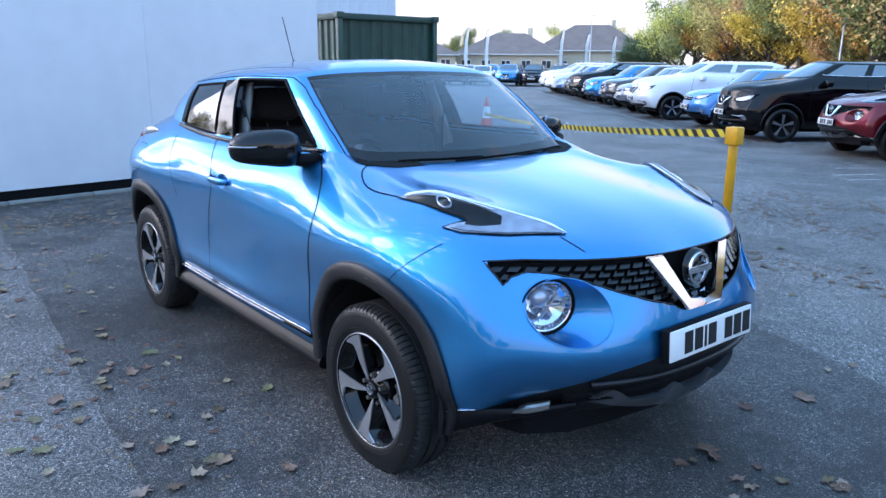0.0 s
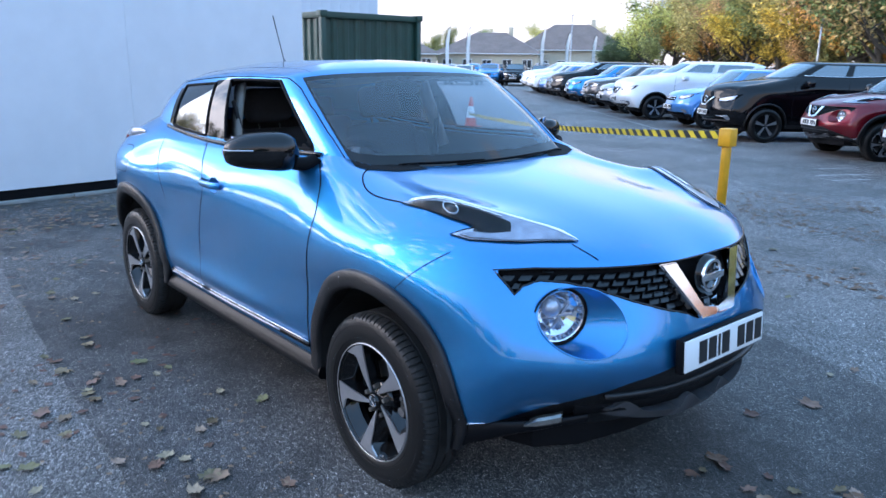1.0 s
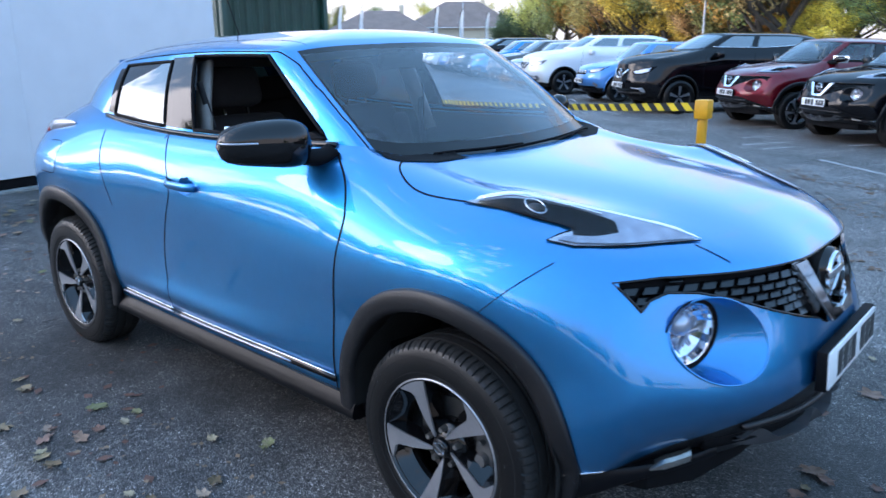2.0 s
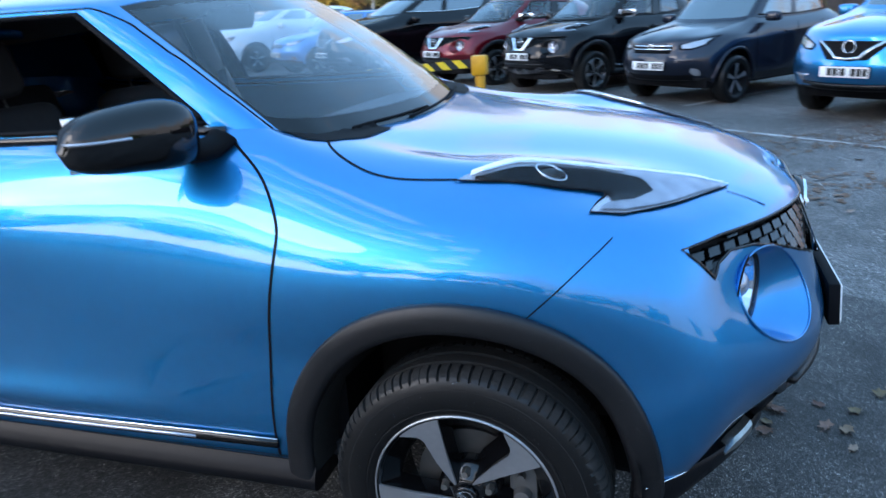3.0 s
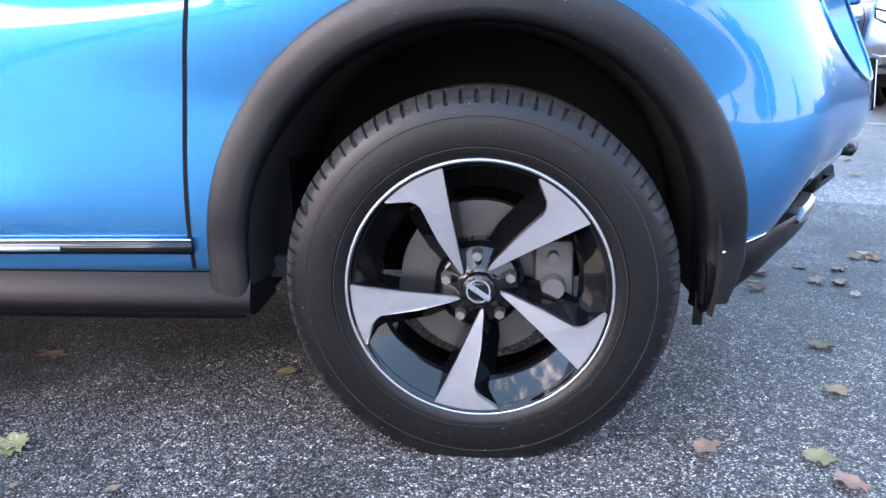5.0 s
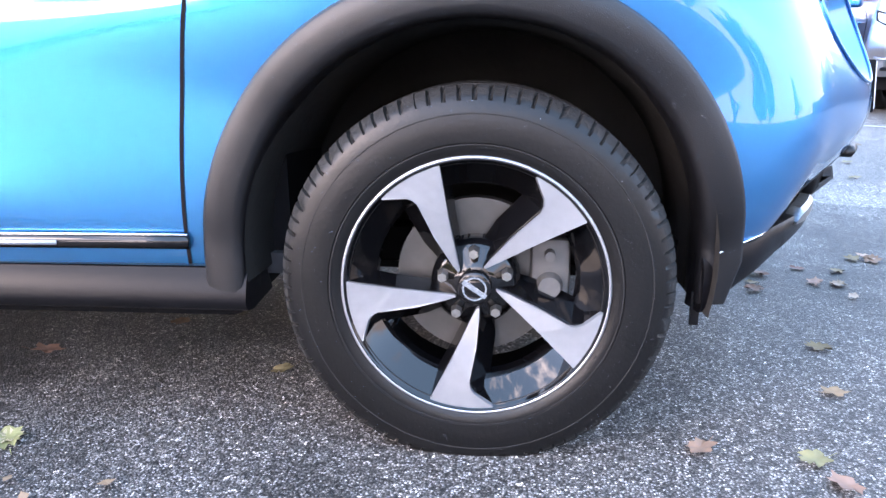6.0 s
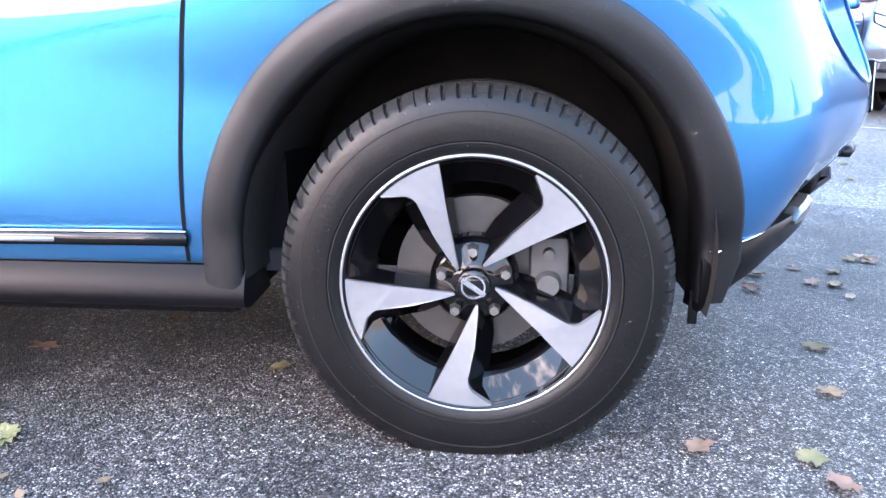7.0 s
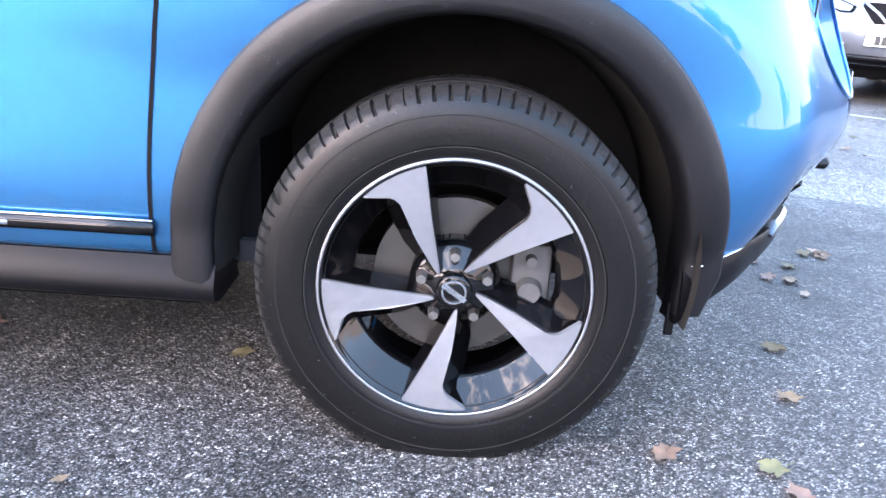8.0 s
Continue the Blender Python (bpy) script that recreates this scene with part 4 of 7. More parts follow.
def fog_lamp(parent, sgn):
    """The round lamp low in the nose: a painted funnel, a dark bowl and a faceted clear lens."""
    y0, z0, r0, r1 = sgn * FOG[0], FOG[1], FOG[2], FOG[3]
    axis = Vector((.93, sgn * .36, 0)).normalized()
    lamp = new("round_lamp")
    lamp.parent = parent
    tagged(lamp, "round clear fog lamp in a deep painted recess")
    n = 64
    cen = Vector((.622, sgn * .542, .760))
    u = axis.cross(Vector((0, 0, 1))).normalized()
    rim = []
    for k in range(n):
        a = 2 * math.pi * k / n
        y, z = y0 + r0 * math.cos(a), z0 + r1 * math.sin(a)
        rim.append(Vector((on_skin_x(y, z), y, z)))
    inner = [cen + axis * .012 + u * (.098 * math.cos(2 * math.pi * k / n) * sgn * 1.0) + Vector((0, 0, .098 * math.sin(2 * math.pi * k / n))) for k in range(n)]
    if (rim[0] - inner[0]).length > (rim[n // 2] - inner[0]).length:
        inner = [inner[(n // 2 - k) % n] for k in range(n)]
    rows = [rim]
    for s, drop in ((.12, .0), (.5, .006), (.85, .004), (1.0, 0)):
        rows.append([a.lerp(b, s) - axis * drop for a, b in zip(rim, inner)])
    vs = [p for r in rows for p in r]
    fs = [(i * n + k, i * n + (k + 1) % n, (i + 1) * n + (k + 1) % n, (i + 1) * n + k) for i in range(len(rows) - 1) for k in range(n)]
    link("recess", vs, fs, BLUE, lamp, "blue painted recess")
    lip = [p + axis * .002 for p in rim]
    vs, fs = sweep(lip, ring_profile(.003, 8), closed=True)
    link("recess_lip", vs, fs, BLUE, lamp)
    m = Matrix.Translation(cen) @ axis.to_track_quat("X", "Z").to_matrix().to_4x4()
    vs, fs = revolve([(.100, .012), (.096, .016), (.091, .010), (.088, -.03)], 64, "x", closed=False)
    ob = link("bezel", vs, fs, MATT_BLACK, lamp, "black lamp bezel")
    ob.matrix_basis = m
    vs, fs = revolve([(.089, .006), (.085, .004), (.075, -.020), (.050, -.040), (.022, -.050), (.001, -.052)], 24, "x", closed=False)
    ob = link("reflector", vs, fs, CHROME, lamp, "bright faceted reflector", smooth=False)
    ob.matrix_basis = m
    bm = bmesh.new()
    bmesh.ops.create_uvsphere(bm, u_segments=20, v_segments=10, radius=.034, matrix=Matrix.Translation((-.012, -.026, .030)))
    ob = part("projector", bm, LAMP_GREY, lamp)
    ob.matrix_basis = m
    bm = bmesh.new()
    box(bm, (-.03, -.055, -.008), (-.012, .055, -.001), .001)
    box(bm, (-.03, -.006, -.05), (-.014, .004, .0), .001, m=pose(0, 0, 0, 30, 0, 0))
    box(bm, (-.03, .01, -.05), (-.014, .018, .05), .001, m=pose(0, 0, 0, -35, 0, 0))
    ob = part("lamp_shield", bm, LAMP_GREY, lamp)
    ob.matrix_basis = m
    vs, fs = revolve([(.092, .006), (.082, .018), (.055, .029), (.025, .034), (.0005, .035)], 48, "x", closed=False)
    ob = link("lens", vs, fs, LENS, lamp, "clear domed lens")
    ob.matrix_basis = m


for sgn in (-1, 1):
    headlamp(car, sgn)
    fog_lamp(car, sgn)


# ---- grille, badge, plate, lower bumper ----
def grille(parent):
    g = new("grille")
    g.parent = parent
    tagged(g, "black grille of staggered scoops with a chrome V and ring badge")
    poly = grille_poly()
    vs, fs = patch(poly, .014, lambda y, z: Vector((on_skin_x(y, z) - .045, y, z)))
    link("grille_back", vs, fs, MATT_BLACK, g)
    dense = []
    for i in range(len(poly)):
        a, b = np.array(poly[i]), np.array(poly[(i + 1) % len(poly)])
        dense += [a + (b - a) * t for t in np.linspace(0, 1, 6)[:-1]]
    rows = [[Vector((on_skin_x(y, z) - d, y, z)) for y, z in dense] for d in (.0, .022, .050)]
    n = len(dense)
    vs = [p for r in rows for p in r]
    fs = [(i * n + k, i * n + (k + 1) % n, (i + 1) * n + (k + 1) % n, (i + 1) * n + k) for i in range(2) for k in range(n)]
    link("grille_frame", vs, fs, GLOSS_BLACK, g)
    vs, fs = sweep(rows[0], ring_profile(.004, 6), closed=True)
    link("grille_edge", vs, fs, GLOSS_BLACK, g)
    # leaning four-sided scoops in staggered rows
    w, h, lean = .038, .0165, .007
    rim = [(-w / 2 - lean, -h / 2), (w / 2 - lean, -h / 2), (w / 2 + lean, h / 2), (-w / 2 + lean, h / 2)]
    vs = [(.013, *rim[0]), (.013, *rim[1]), (.0, *rim[2]), (.0, *rim[3])] + [(-.02, y, z) for y, z in rim]
    fs = [(0, 1, 2, 3), (0, 4, 5, 1), (1, 5, 6, 2), (2, 6, 7, 3), (3, 7, 4, 0)]
    me = None
    for j in range(-7, 8):
        for i in range(-28, 29):
            y, z = i * .0445 + (j % 2) * .022, .84 + j * .0240
            if not inside([(a * .965, .82 + (b - .82) * .93) for a, b in poly], np.array([y]), np.array([z]))[0]:
                continue
            if abs(y) < .06 + .42 * max(0, z - .70) + .045:
                if abs(y) > .02 + .36 * max(0, z - .70) or np.hypot(y, z - .84) < .075:
                    continue
            x = on_skin_x(y, z)
            h0, h1, h2 = on_skin_x(y - .06, .86, x), on_skin_x(y + .06, .86, x), on_skin_x(y, z + .02, x)
            yaw = math.degrees(math.atan2(h1 - h0, .12))
            m = pose(x - .022, y, z, 0, -10, -yaw)
            if me is None:
                ob = link("grille_cell", vs, fs, SILL_GLOSS, g, smooth=False)
                me = ob.data
            else:
                ob = new("grille_cell", me)
                ob.parent = g
            ob.matrix_basis = m
    # chrome V
    for sgn in (-1, 1):
        q = [(.240, .914), (.160, .914), (.078, .745), (0, .740), (0, .712), (.100, .714)]
        lo, up = [], []
        for y, z in q:
            x = on_skin_x(sgn * y, min(max(z, .69), .925))
            up.append(Vector((x + .014 + (.80 - z) * .13, sgn * y, z)))
            lo.append(Vector((x - .03, sgn * y, z)))
        k = len(q)
        bm = bmesh.new()
        bv = [bm.verts.new(p) for p in up + lo]
        bm.faces.new(bv[:k])
        bm.faces.new(bv[k:][::-1])
        for i in range(k):
            bm.faces.new((bv[i], bv[(i + 1) % k], bv[k + (i + 1) % k], bv[k + i]))
        bmesh.ops.bevel(bm, geom=[e for e in bm.edges if all(v.index < k or v in bv[:k] for v in e.verts)], offset=.006, segments=2, affect="EDGES")
        part("chrome_v", bm, CHROME, g, "polished chrome V bar", angle=25)
    # ring badge: a plain ring with a bar across
    x = on_skin_x(0, .84) + .008
    vs, fs = revolve([(.062, 0), (.060, .012), (.050, .012), (.046, 0)], 48, "x")
    bm = bmesh.new()
    me = bpy.data.meshes.new("tmp")
    me.from_pydata(vs, [], fs)
    bm.from_mesh(me)
    bpy.data.meshes.remove(me)
    box(bm, (.004, -.070, -.0135), (.017, .070, .0135), .003)
    ob = part("badge", bm, CHROME, g, "chrome ring badge with a plain bar")
    ob.location = (x, 0, .842)
    vs, fs = revolve([(.072, -.02), (.070, .002), (.001, .002)], 40, "x", closed=False)
    ob = link("badge_back", vs, fs, GLOSS_BLACK, g)
    ob.location = (x, 0, .842)


grille(car)


def bars_text(parent, widths, size, gap, mat, at):
    """Writing shown as plain bars, one to a sign; at(y) gives the pose of a bar's middle."""
    total = sum(widths) + gap * (len(widths) - 1)
    y = -total / 2
    for k, wd in enumerate(widths):
        if wd > 0:
            b = bmesh.new()
            box(b, (0, -wd / 2, -size / 2), (.0015, wd / 2, size / 2))
            ob = part("bar", b, mat, parent, smooth=False)
            ob.matrix_basis = at(y + wd / 2)
        y += abs(wd) + gap


def number_plate(parent, x, z, mat=None, yaw=0, tilt=-4):
    pl = new("number_plate")
    pl.parent = parent
    tagged(pl, "white number plate on a black holder")
    pl.matrix_basis = pose(x, 0, z, 0, tilt, yaw)
    b = bmesh.new()
    box(b, (-.030, -.268, -.060), (.0, .268, .060), .004)
    part("plate_holder", b, MATT_BLACK, pl)
    b = bmesh.new()
    box(b, (-.004, -.260, -.0555), (.006, .260, .0555), .0045)
    part("plate_face", b, mat or PLATE_WHITE, pl)
    bars_text(pl, [.05, .05, .014, .05, -.034, .05, .05, .05], .079, .011, INK, lambda y: pose(.006, y, 0))


number_plate(car, .912, .618)


def lower_bumper(parent):
    """The black lower nose: an intake, a dark bar with cut-outs and a grey skid lip, and side lips."""
    lo = new("lower_grille")
    lo.parent = parent
    tagged(lo, "black lower bumper with a grey skid plate")

    def row(z, push, half=.52, n=25):
        return [Vector((on_skin_x(y, z, .6) + push, y, z)) for y in np.linspace(-half, half, n)]

    for name, z, h, push, half, mat in (("upper_bar", .497, .011, .004, .46, CLADDING), ("intake", .44, .030, -.012, .50, MATT_BLACK)):
        vs, fs = sweep(row(z, push, half), [(-.02, -h), (.012, -h * .9), (.018, 0), (.012, h * .9), (-.02, h)])
        link(name, vs, fs, mat, lo)
    # skid lip with scallops
    n = 61
    top, bot = [], []
    for k in range(n):
        y = -.43 + .86 * k / (n - 1)
        s = abs(y)
        tooth = .040 * (max(0, math.cos((s - .10) / .055 * math.pi / 2)) if abs(s - .10) < .055 else 0)
        tooth += .028 * (max(0, math.cos((s - .36) / .05 * math.pi / 2)) if abs(s - .36) < .05 else 0)
        zt = .385 + .055 * (s / .43) ** 2 + tooth
        zb = .335 + .070 * (s / .43) ** 2
        top.append(Vector((on_skin_x(y, .43, .75) + .036 - tooth * .2, y, zt)))
        bot.append(Vector((on_skin_x(y, .385, .72) + .026, y, zb)))
    back = [p - Vector((.08, 0, 0)) for p in top]
    back2 = [p - Vector((.07, 0, .0)) for p in bot]
    vs = top + bot + back2 + back
    fs = [(r * n + k, r * n + k + 1, ((r + 1) % 4) * n + k + 1, ((r + 1) % 4) * n + k) for r in range(4) for k in range(n - 1)]
    ob = link("skid_plate", vs, fs, SKID, lo, "grey scalloped skid plate")
    ob.data.set_sharp_from_angle(angle=radians(40))
    for sgn in (-1, 1):
        # outer lip: a tall black panel that runs forward from the wheel arch, with a silver lamp at its tip
        rails = smooth_curve([(.385, .799, .268, .366), (.412, .792, .284, .377), (.445, .774, .308, .386), (.49, .743, .329, .395), (.54, .696, .350, .401), (.59, .642, .365, .404), (.635, .582, .374, .405), (.67, .52, .378, .406), (.70, .45, .380, .408)], 5)
        k, vs = 7, []
        for x, w, z0, z1 in rails:
            d = Vector((.55, sgn * .835, 0)) if x > .55 else Vector((.25, sgn * .968, 0))
            for push, f in ((-.05, 0.0), (.004, .0), (.010, .10), (.012, .45), (.009, .86), (.004, 1.0), (-.03, 1.0)):
                vs.append(Vector((x, sgn * w, z0 + (z1 - z0) * f)) + d * push)
        n = len(rails)
        fs = [(i * k + j, i * k + (j + 1) % k, (i + 1) * k + (j + 1) % k, (i + 1) * k + j) for i in range(n - 1) for j in range(k)] + [tuple(range(k))[::-1], tuple((n - 1) * k + j for j in range(k))]
        ob = link("side_lip", vs, fs, SILL, lo, "black plastic lower lip")
        ob.data.set_sharp_from_angle(angle=radians(40))
        # bright edge along the top of the lip, and the lamp
        vs, fs = sweep([Vector((x + .002, sgn * (w + .012), z1 + .002)) for x, w, z0, z1 in rails[4:17]], ring_profile(.0022, 6))
        link("lip_edge", vs, fs, CHROME, lo, "bright edge along the lip")
        c = smooth_curve([(.590, .648, .400), (.610, .624, .404), (.632, .596, .408), (.652, .566, .412), (.664, .546, .416)], 5)
        vs, k = [], 6
        for i, (x, w, z) in enumerate(c):
            h = .016 * min(1, .25 + i / 9)
            d = Vector((.60, sgn * .80, 0))
            for push, f in ((-.02, -1), (.004, -1), (.012, -.55), (.012, .5), (.003, 1), (-.02, 1)):
                vs.append(Vector((x, sgn * w, z - .006 + h * f)) + d * push)
        fs = [(i * k + j, i * k + (j + 1) % k, (i + 1) * k + (j + 1) % k, (i + 1) * k + j) for i in range(len(c) - 1) for j in range(k)] + [tuple(range(k))[::-1], tuple((len(c) - 1) * k + j for j in range(k))]
        fin = link("daytime_lamp", vs, fs, NUT_STEEL, lo, "narrow silver lamp at the tip of the lip")
        fin.data.set_sharp_from_angle(angle=radians(40))
        # torn rubber tab below the wheel arch
        b = bmesh.new()
        box(b, (.376, sgn * .780 - .004, .238), (.392, sgn * .780 + .004, .30), .002)
        part("rubber_tab", b, MATT_BLACK, lo)


SILL = material("satin_black_plastic", (0.004, 0.004, 0.005), 0.30, spec=0.13, vary=0.2, scale=20, bump=0.05, bump_scale=300)
SKID = material("grey_skid_paint", (0.078, 0.082, 0.090), 0.4, 0.3, vary=0.15)
lower_bumper(car)
# unseen tray below the engine bay, added to darken the ground under the nose
tray = bmesh.new()
rim_a = [(-.30, .52), (.10, .50), (.42, .60), (.54, .56), (.64, .42), (.69, .22), (.70, 0)]
outline = [(x, -w) for x, w in rim_a] + [(x, w) for x, w in rim_a[-2::-1]]
rings = [[tray.verts.new((x, y, z)) for x, y in outline] for z in (.245, .34)]
tray.faces.new(rings[0][::-1])
tray.faces.new(rings[1])
for k in range(len(outline)):
    j = (k + 1) % len(outline)
    tray.faces.new((rings[0][k], rings[0][j], rings[1][j], rings[1][k]))
bmesh.ops.bevel(tray, geom=[e for e in tray.edges if all(v.co.z < .3 for v in e.verts)], offset=.02, segments=2, affect="EDGES")
part("undertray", tray, MATT_BLACK, car, "unseen black tray added to darken the ground under the nose")


# ---- sills, mirrors, handles, wipers, aerial, tail lamps ----
def sills(parent):
    for sgn in (-1, 1):
        path = [Vector((x, sgn * .80, .32)) for x in np.linspace(-.405, -2.11, 24)]
        prof = [(-.10, -.056), (.010, -.060), (.036, -.054), (.044, -.046), (.046, -.034), (.042, -.018), (.034, .0), (.024, .014), (.020, .020), (.022, .024), (-.06, .027)]
        prof = [(p * (1 if sgn > 0 else -1), q) for p, q in prof]
        vs, fs = sweep(path, prof)
        ob = link("sill", vs, fs, SILL, parent, "black plastic sill below the doors")
        ob.data.set_sharp_from_angle(angle=radians(60))
        for x0, x1 in ((-.507, -1.545), (-1.56, -2.02)):
            xs = np.linspace(x0, x1, 14)

            def y_at(x):
                h = skin_tree.ray_cast(Vector((x, sgn * 2, .39)), Vector((0, -sgn, 0)))
                return abs(h[0][1]) if h[0] is not None else .82
            path = [Vector((x, sgn * (y_at(x) + .004), .389)) for x in xs]
            pr = [(-.004, -.014), (.008, -.012), (.011, .0), (.006, .012), (-.004, .014)]
            vs, fs = sweep(path, [(-p * sgn * -1, q) for p, q in pr] if sgn < 0 else pr)
            trim = link("sill_trim", vs, fs, GLOSS_BLACK, parent, "gloss black trim with a chrome edge")
            vs, fs = sweep([p + Vector((0, sgn * .006, .0135)) for p in path], ring_profile(.0025, 6))
            link("chrome_edge", vs, fs, CHROME, trim)
            vs, fs = sweep([p + Vector((0, sgn * .011, -.001)) for p in path[(3 if x0 > -1 else 0):]], [(-.003, -.004), (.003, -.004), (.003, .004), (-.003, .004)])
            link("chrome_inlay", vs, fs, LAMP_GREY, trim)


sills(car)


def mirror(parent, sgn):
    mr = new("door_mirror")
    mr.parent = parent
    tagged(mr, "gloss black door mirror")
    axis = Vector((-.52, sgn * .85, .02)).normalized()
    fwd = Vector((.85, sgn * .52, 0)).normalized()
    cen = Vector((-.735, -.893, 1.187)) if sgn < 0 else Vector((-.755, .815, 1.200))
    vs, fs, nu, nv = [], [], 40, 20
    size = 1.0 if sgn < 0 else .66
    for j in range(nv + 1):
        s = -1 + 2 * j / nv
        for i in range(nu):
            a = 2 * math.pi * i / nu
            k = (1 - abs(s) ** 3.2) ** (1 / 2.2)
            f, u = math.cos(a), math.sin(a)
            f = math.copysign(abs(f) ** .8, f) * (.085 if f > 0 else .045) * k
            top = (.080 - .016 * s) if u > 0 else (.076 + .012 * s * -1)
            u = math.copysign(abs(u) ** .75, u) * top * k ** .8
            vs.append(cen + (axis * (s * .158) + fwd * f + Vector((0, 0, u + .008 * (1 - s * s)))) * size)
    fs = [(j * nu + i, j * nu + (i + 1) % nu, (j + 1) * nu + (i + 1) % nu, (j + 1) * nu + i) for j in range(nv) for i in range(nu)]
    fs += [tuple(range(nu)), tuple(nv * nu + i for i in range(nu))[::-1]]
    link("mirror_shell", vs, fs, GLOSS_BLACK, mr)
    # indicator strip along the front of the shell
    path = []
    for k in range(15):
        s = .15 + .80 * k / 14
        kk = (1 - abs(s) ** 3.2) ** (1 / 2.2)
        path.append(cen + axis * (s * .158) + fwd * (.086 * kk + .001) + Vector((0, 0, .020 - .004 * s)))
    vs, fs = sweep(path, ring_profile(.0035, 8))
    link("indicator", vs, fs, LAMP_GREY, mr, "clear ribbed indicator strip")
    # glass, looking back
    b = bmesh.new()
    box(b, (-.135, -.002, -.062), (.125, .002, .062), .0018)
    ob = part("mirror_glass", b, CHROME, mr)
    ob.matrix_basis = Matrix.Translation(cen - fwd * .046) @ axis.to_track_quat("X", "Z").to_matrix().to_4x4()
    # stalk and foot
    path = smooth_curve([(-.70, .80, 1.150), (-.665, .755, 1.140), (-.640, .715, 1.145), (-.628, .69, 1.165)], 6)
    vs, fs = sweep([Vector((x, sgn * w, z)) for x, w, z in path], [(p[0] * 1.3, p[1] * .8) for p in ring_profile(.036, 14)])
    link("mirror_stalk", vs, fs, MATT_BLACK, mr)
    tri = [(-.655, 1.158), (-.735, 1.165), (-.765, 1.215), (-.75, 1.22)]
    vs = []
    for o in (.006, -.012):
        for x, z in tri:
            p = house_tree.find_nearest(Vector((x, sgn * .70, z)))[0]
            vs.append(p + Vector((0, sgn * o, 0)))
    link("mirror_foot", vs, [(0, 1, 2, 3), (7, 6, 5, 4), (0, 4, 5, 1), (1, 5, 6, 2), (2, 6, 7, 3), (3, 7, 4, 0)], MATT_BLACK, mr, smooth=False)


def door_handle(parent, sgn, x, z):
    def y_at(xx, zz):
        h = skin_tree.ray_cast(Vector((xx, sgn * 2, zz)), Vector((0, -sgn, 0)))
        return abs(h[0][1]) if h[0] is not None else .83
    hd = new("door_handle")
    hd.parent = parent
    tagged(hd, "blue painted pull handle with chrome")
    # dished cup behind the grip
    vs, n, rings = [], 28, 6
    for j in range(rings):
        for i in range(n):
            a = 2 * math.pi * i / n
            k = 1 - j / (rings - 1)
            px, pz = x + .012 + .054 * k * math.cos(a), z + .042 * k * math.sin(a)
            vs.append((px, sgn * (y_at(px, pz) - .030 * (1 - k * k) ** .7), pz))
    fs = [(j * n + i, j * n + (i + 1) % n, (j + 1) * n + (i + 1) % n, (j + 1) * n + i) for j in range(rings - 1) for i in range(n)]
    link("handle_cup", vs, fs, BLUE, hd)
    path = []
    for k in range(13):
        s = -1 + 2 * k / 12
        path.append(Vector((x + .105 * s - .01, sgn * (y_at(x + .105 * s, z) + .006 + .024 * (1 - s ** 4)), z + .004)))
    vs, fs = sweep(path, [(p[0] * .7, p[1] * 1.2) for p in ring_profile(.014, 10)])
    link("grip", vs, fs, BLUE, hd)
    b = bmesh.new()
    box(b, (x - .115, sgn * y_at(x - .1, z) - .008, z - .018), (x - .07, sgn * y_at(x - .1, z) + .016 * sgn + (.008 if sgn < 0 else 0), z + .022), .006)
    part("key_cap", b, BLUE, hd)


for sgn in (-1, 1):
    mirror(car, sgn)
    door_handle(car, sgn, *HANDLE)


def wiper(parent, pts, arm):
    c = smooth_curve(pts, 6)
    q = []
    for p in c:
        h = house_tree.find_nearest(Vector(p))
        n = h[1] if h[1].x > 0 else -h[1]
        q.append(h[0] + n * .004)
    vs, fs = sweep(q, [(-.002, -.004), (.002, -.004), (.002, .004), (-.002, .004)])
    w = link("wiper", vs, fs, MATT_BLACK, parent, "black windscreen wiper")
    vs, fs = sweep([Vector(p) for p in smooth_curve(arm, 6)], ring_profile(.0045, 8))
    link("wiper_arm", vs, fs, MATT_BLACK, w)


wiper(car, [(-.39, .44, 1.13), (-.34, .20, 1.125), (-.32, -.02, 1.12), (-.33, -.20, 1.12)], [(-.40, .53, 1.135), (-.375, .46, 1.145), (-.335, .28, 1.135), (-.32, .10, 1.125)])
wiper(car, [(-.33, -.05, 1.12), (-.355, -.25, 1.125), (-.40, -.45, 1.13)], [(-.30, .10, 1.11), (-.31, .0, 1.118), (-.33, -.15, 1.122), (-.35, -.26, 1.125)])


def cowl_ends(parent):
    """Black covers at the screen's lower corners."""
    for sgn in (-1, 1):
        poly = [(-.53, .60), (-.44, .625), (-.385, .60), (-.33, .50), (-.31, .36), (-.37, .38), (-.43, .50)]
        vs, fs = patch(poly, .014, lambda x, w: Vector((x, sgn * w, on_skin_z(x, sgn * w, 1.14)[0] + .003)))
        link("cowl_cover", vs, fs, MATT_BLACK, parent)


cowl_ends(car)


def aerial(parent):
    vs, fs = sweep([Vector(p) for p in ((-2.23, 0, 1.52), (-2.235, 0, 1.545), (-2.26, 0, 1.60), (-2.37, 0, 1.84))], ring_profile(.003, 6))
    a = link("aerial", vs, fs, MATT_BLACK, parent, "black rod aerial")
    vs, fs = revolve([(.026, 1.515), (.024, 1.530), (.012, 1.55), (.006, 1.565), (.0005, 1.566)], 20, "z", closed=False)
    ob = link("aerial_base", [(x - 2.235, y, z) for x, y, z in vs], fs, MATT_BLACK, a)


aerial(car)


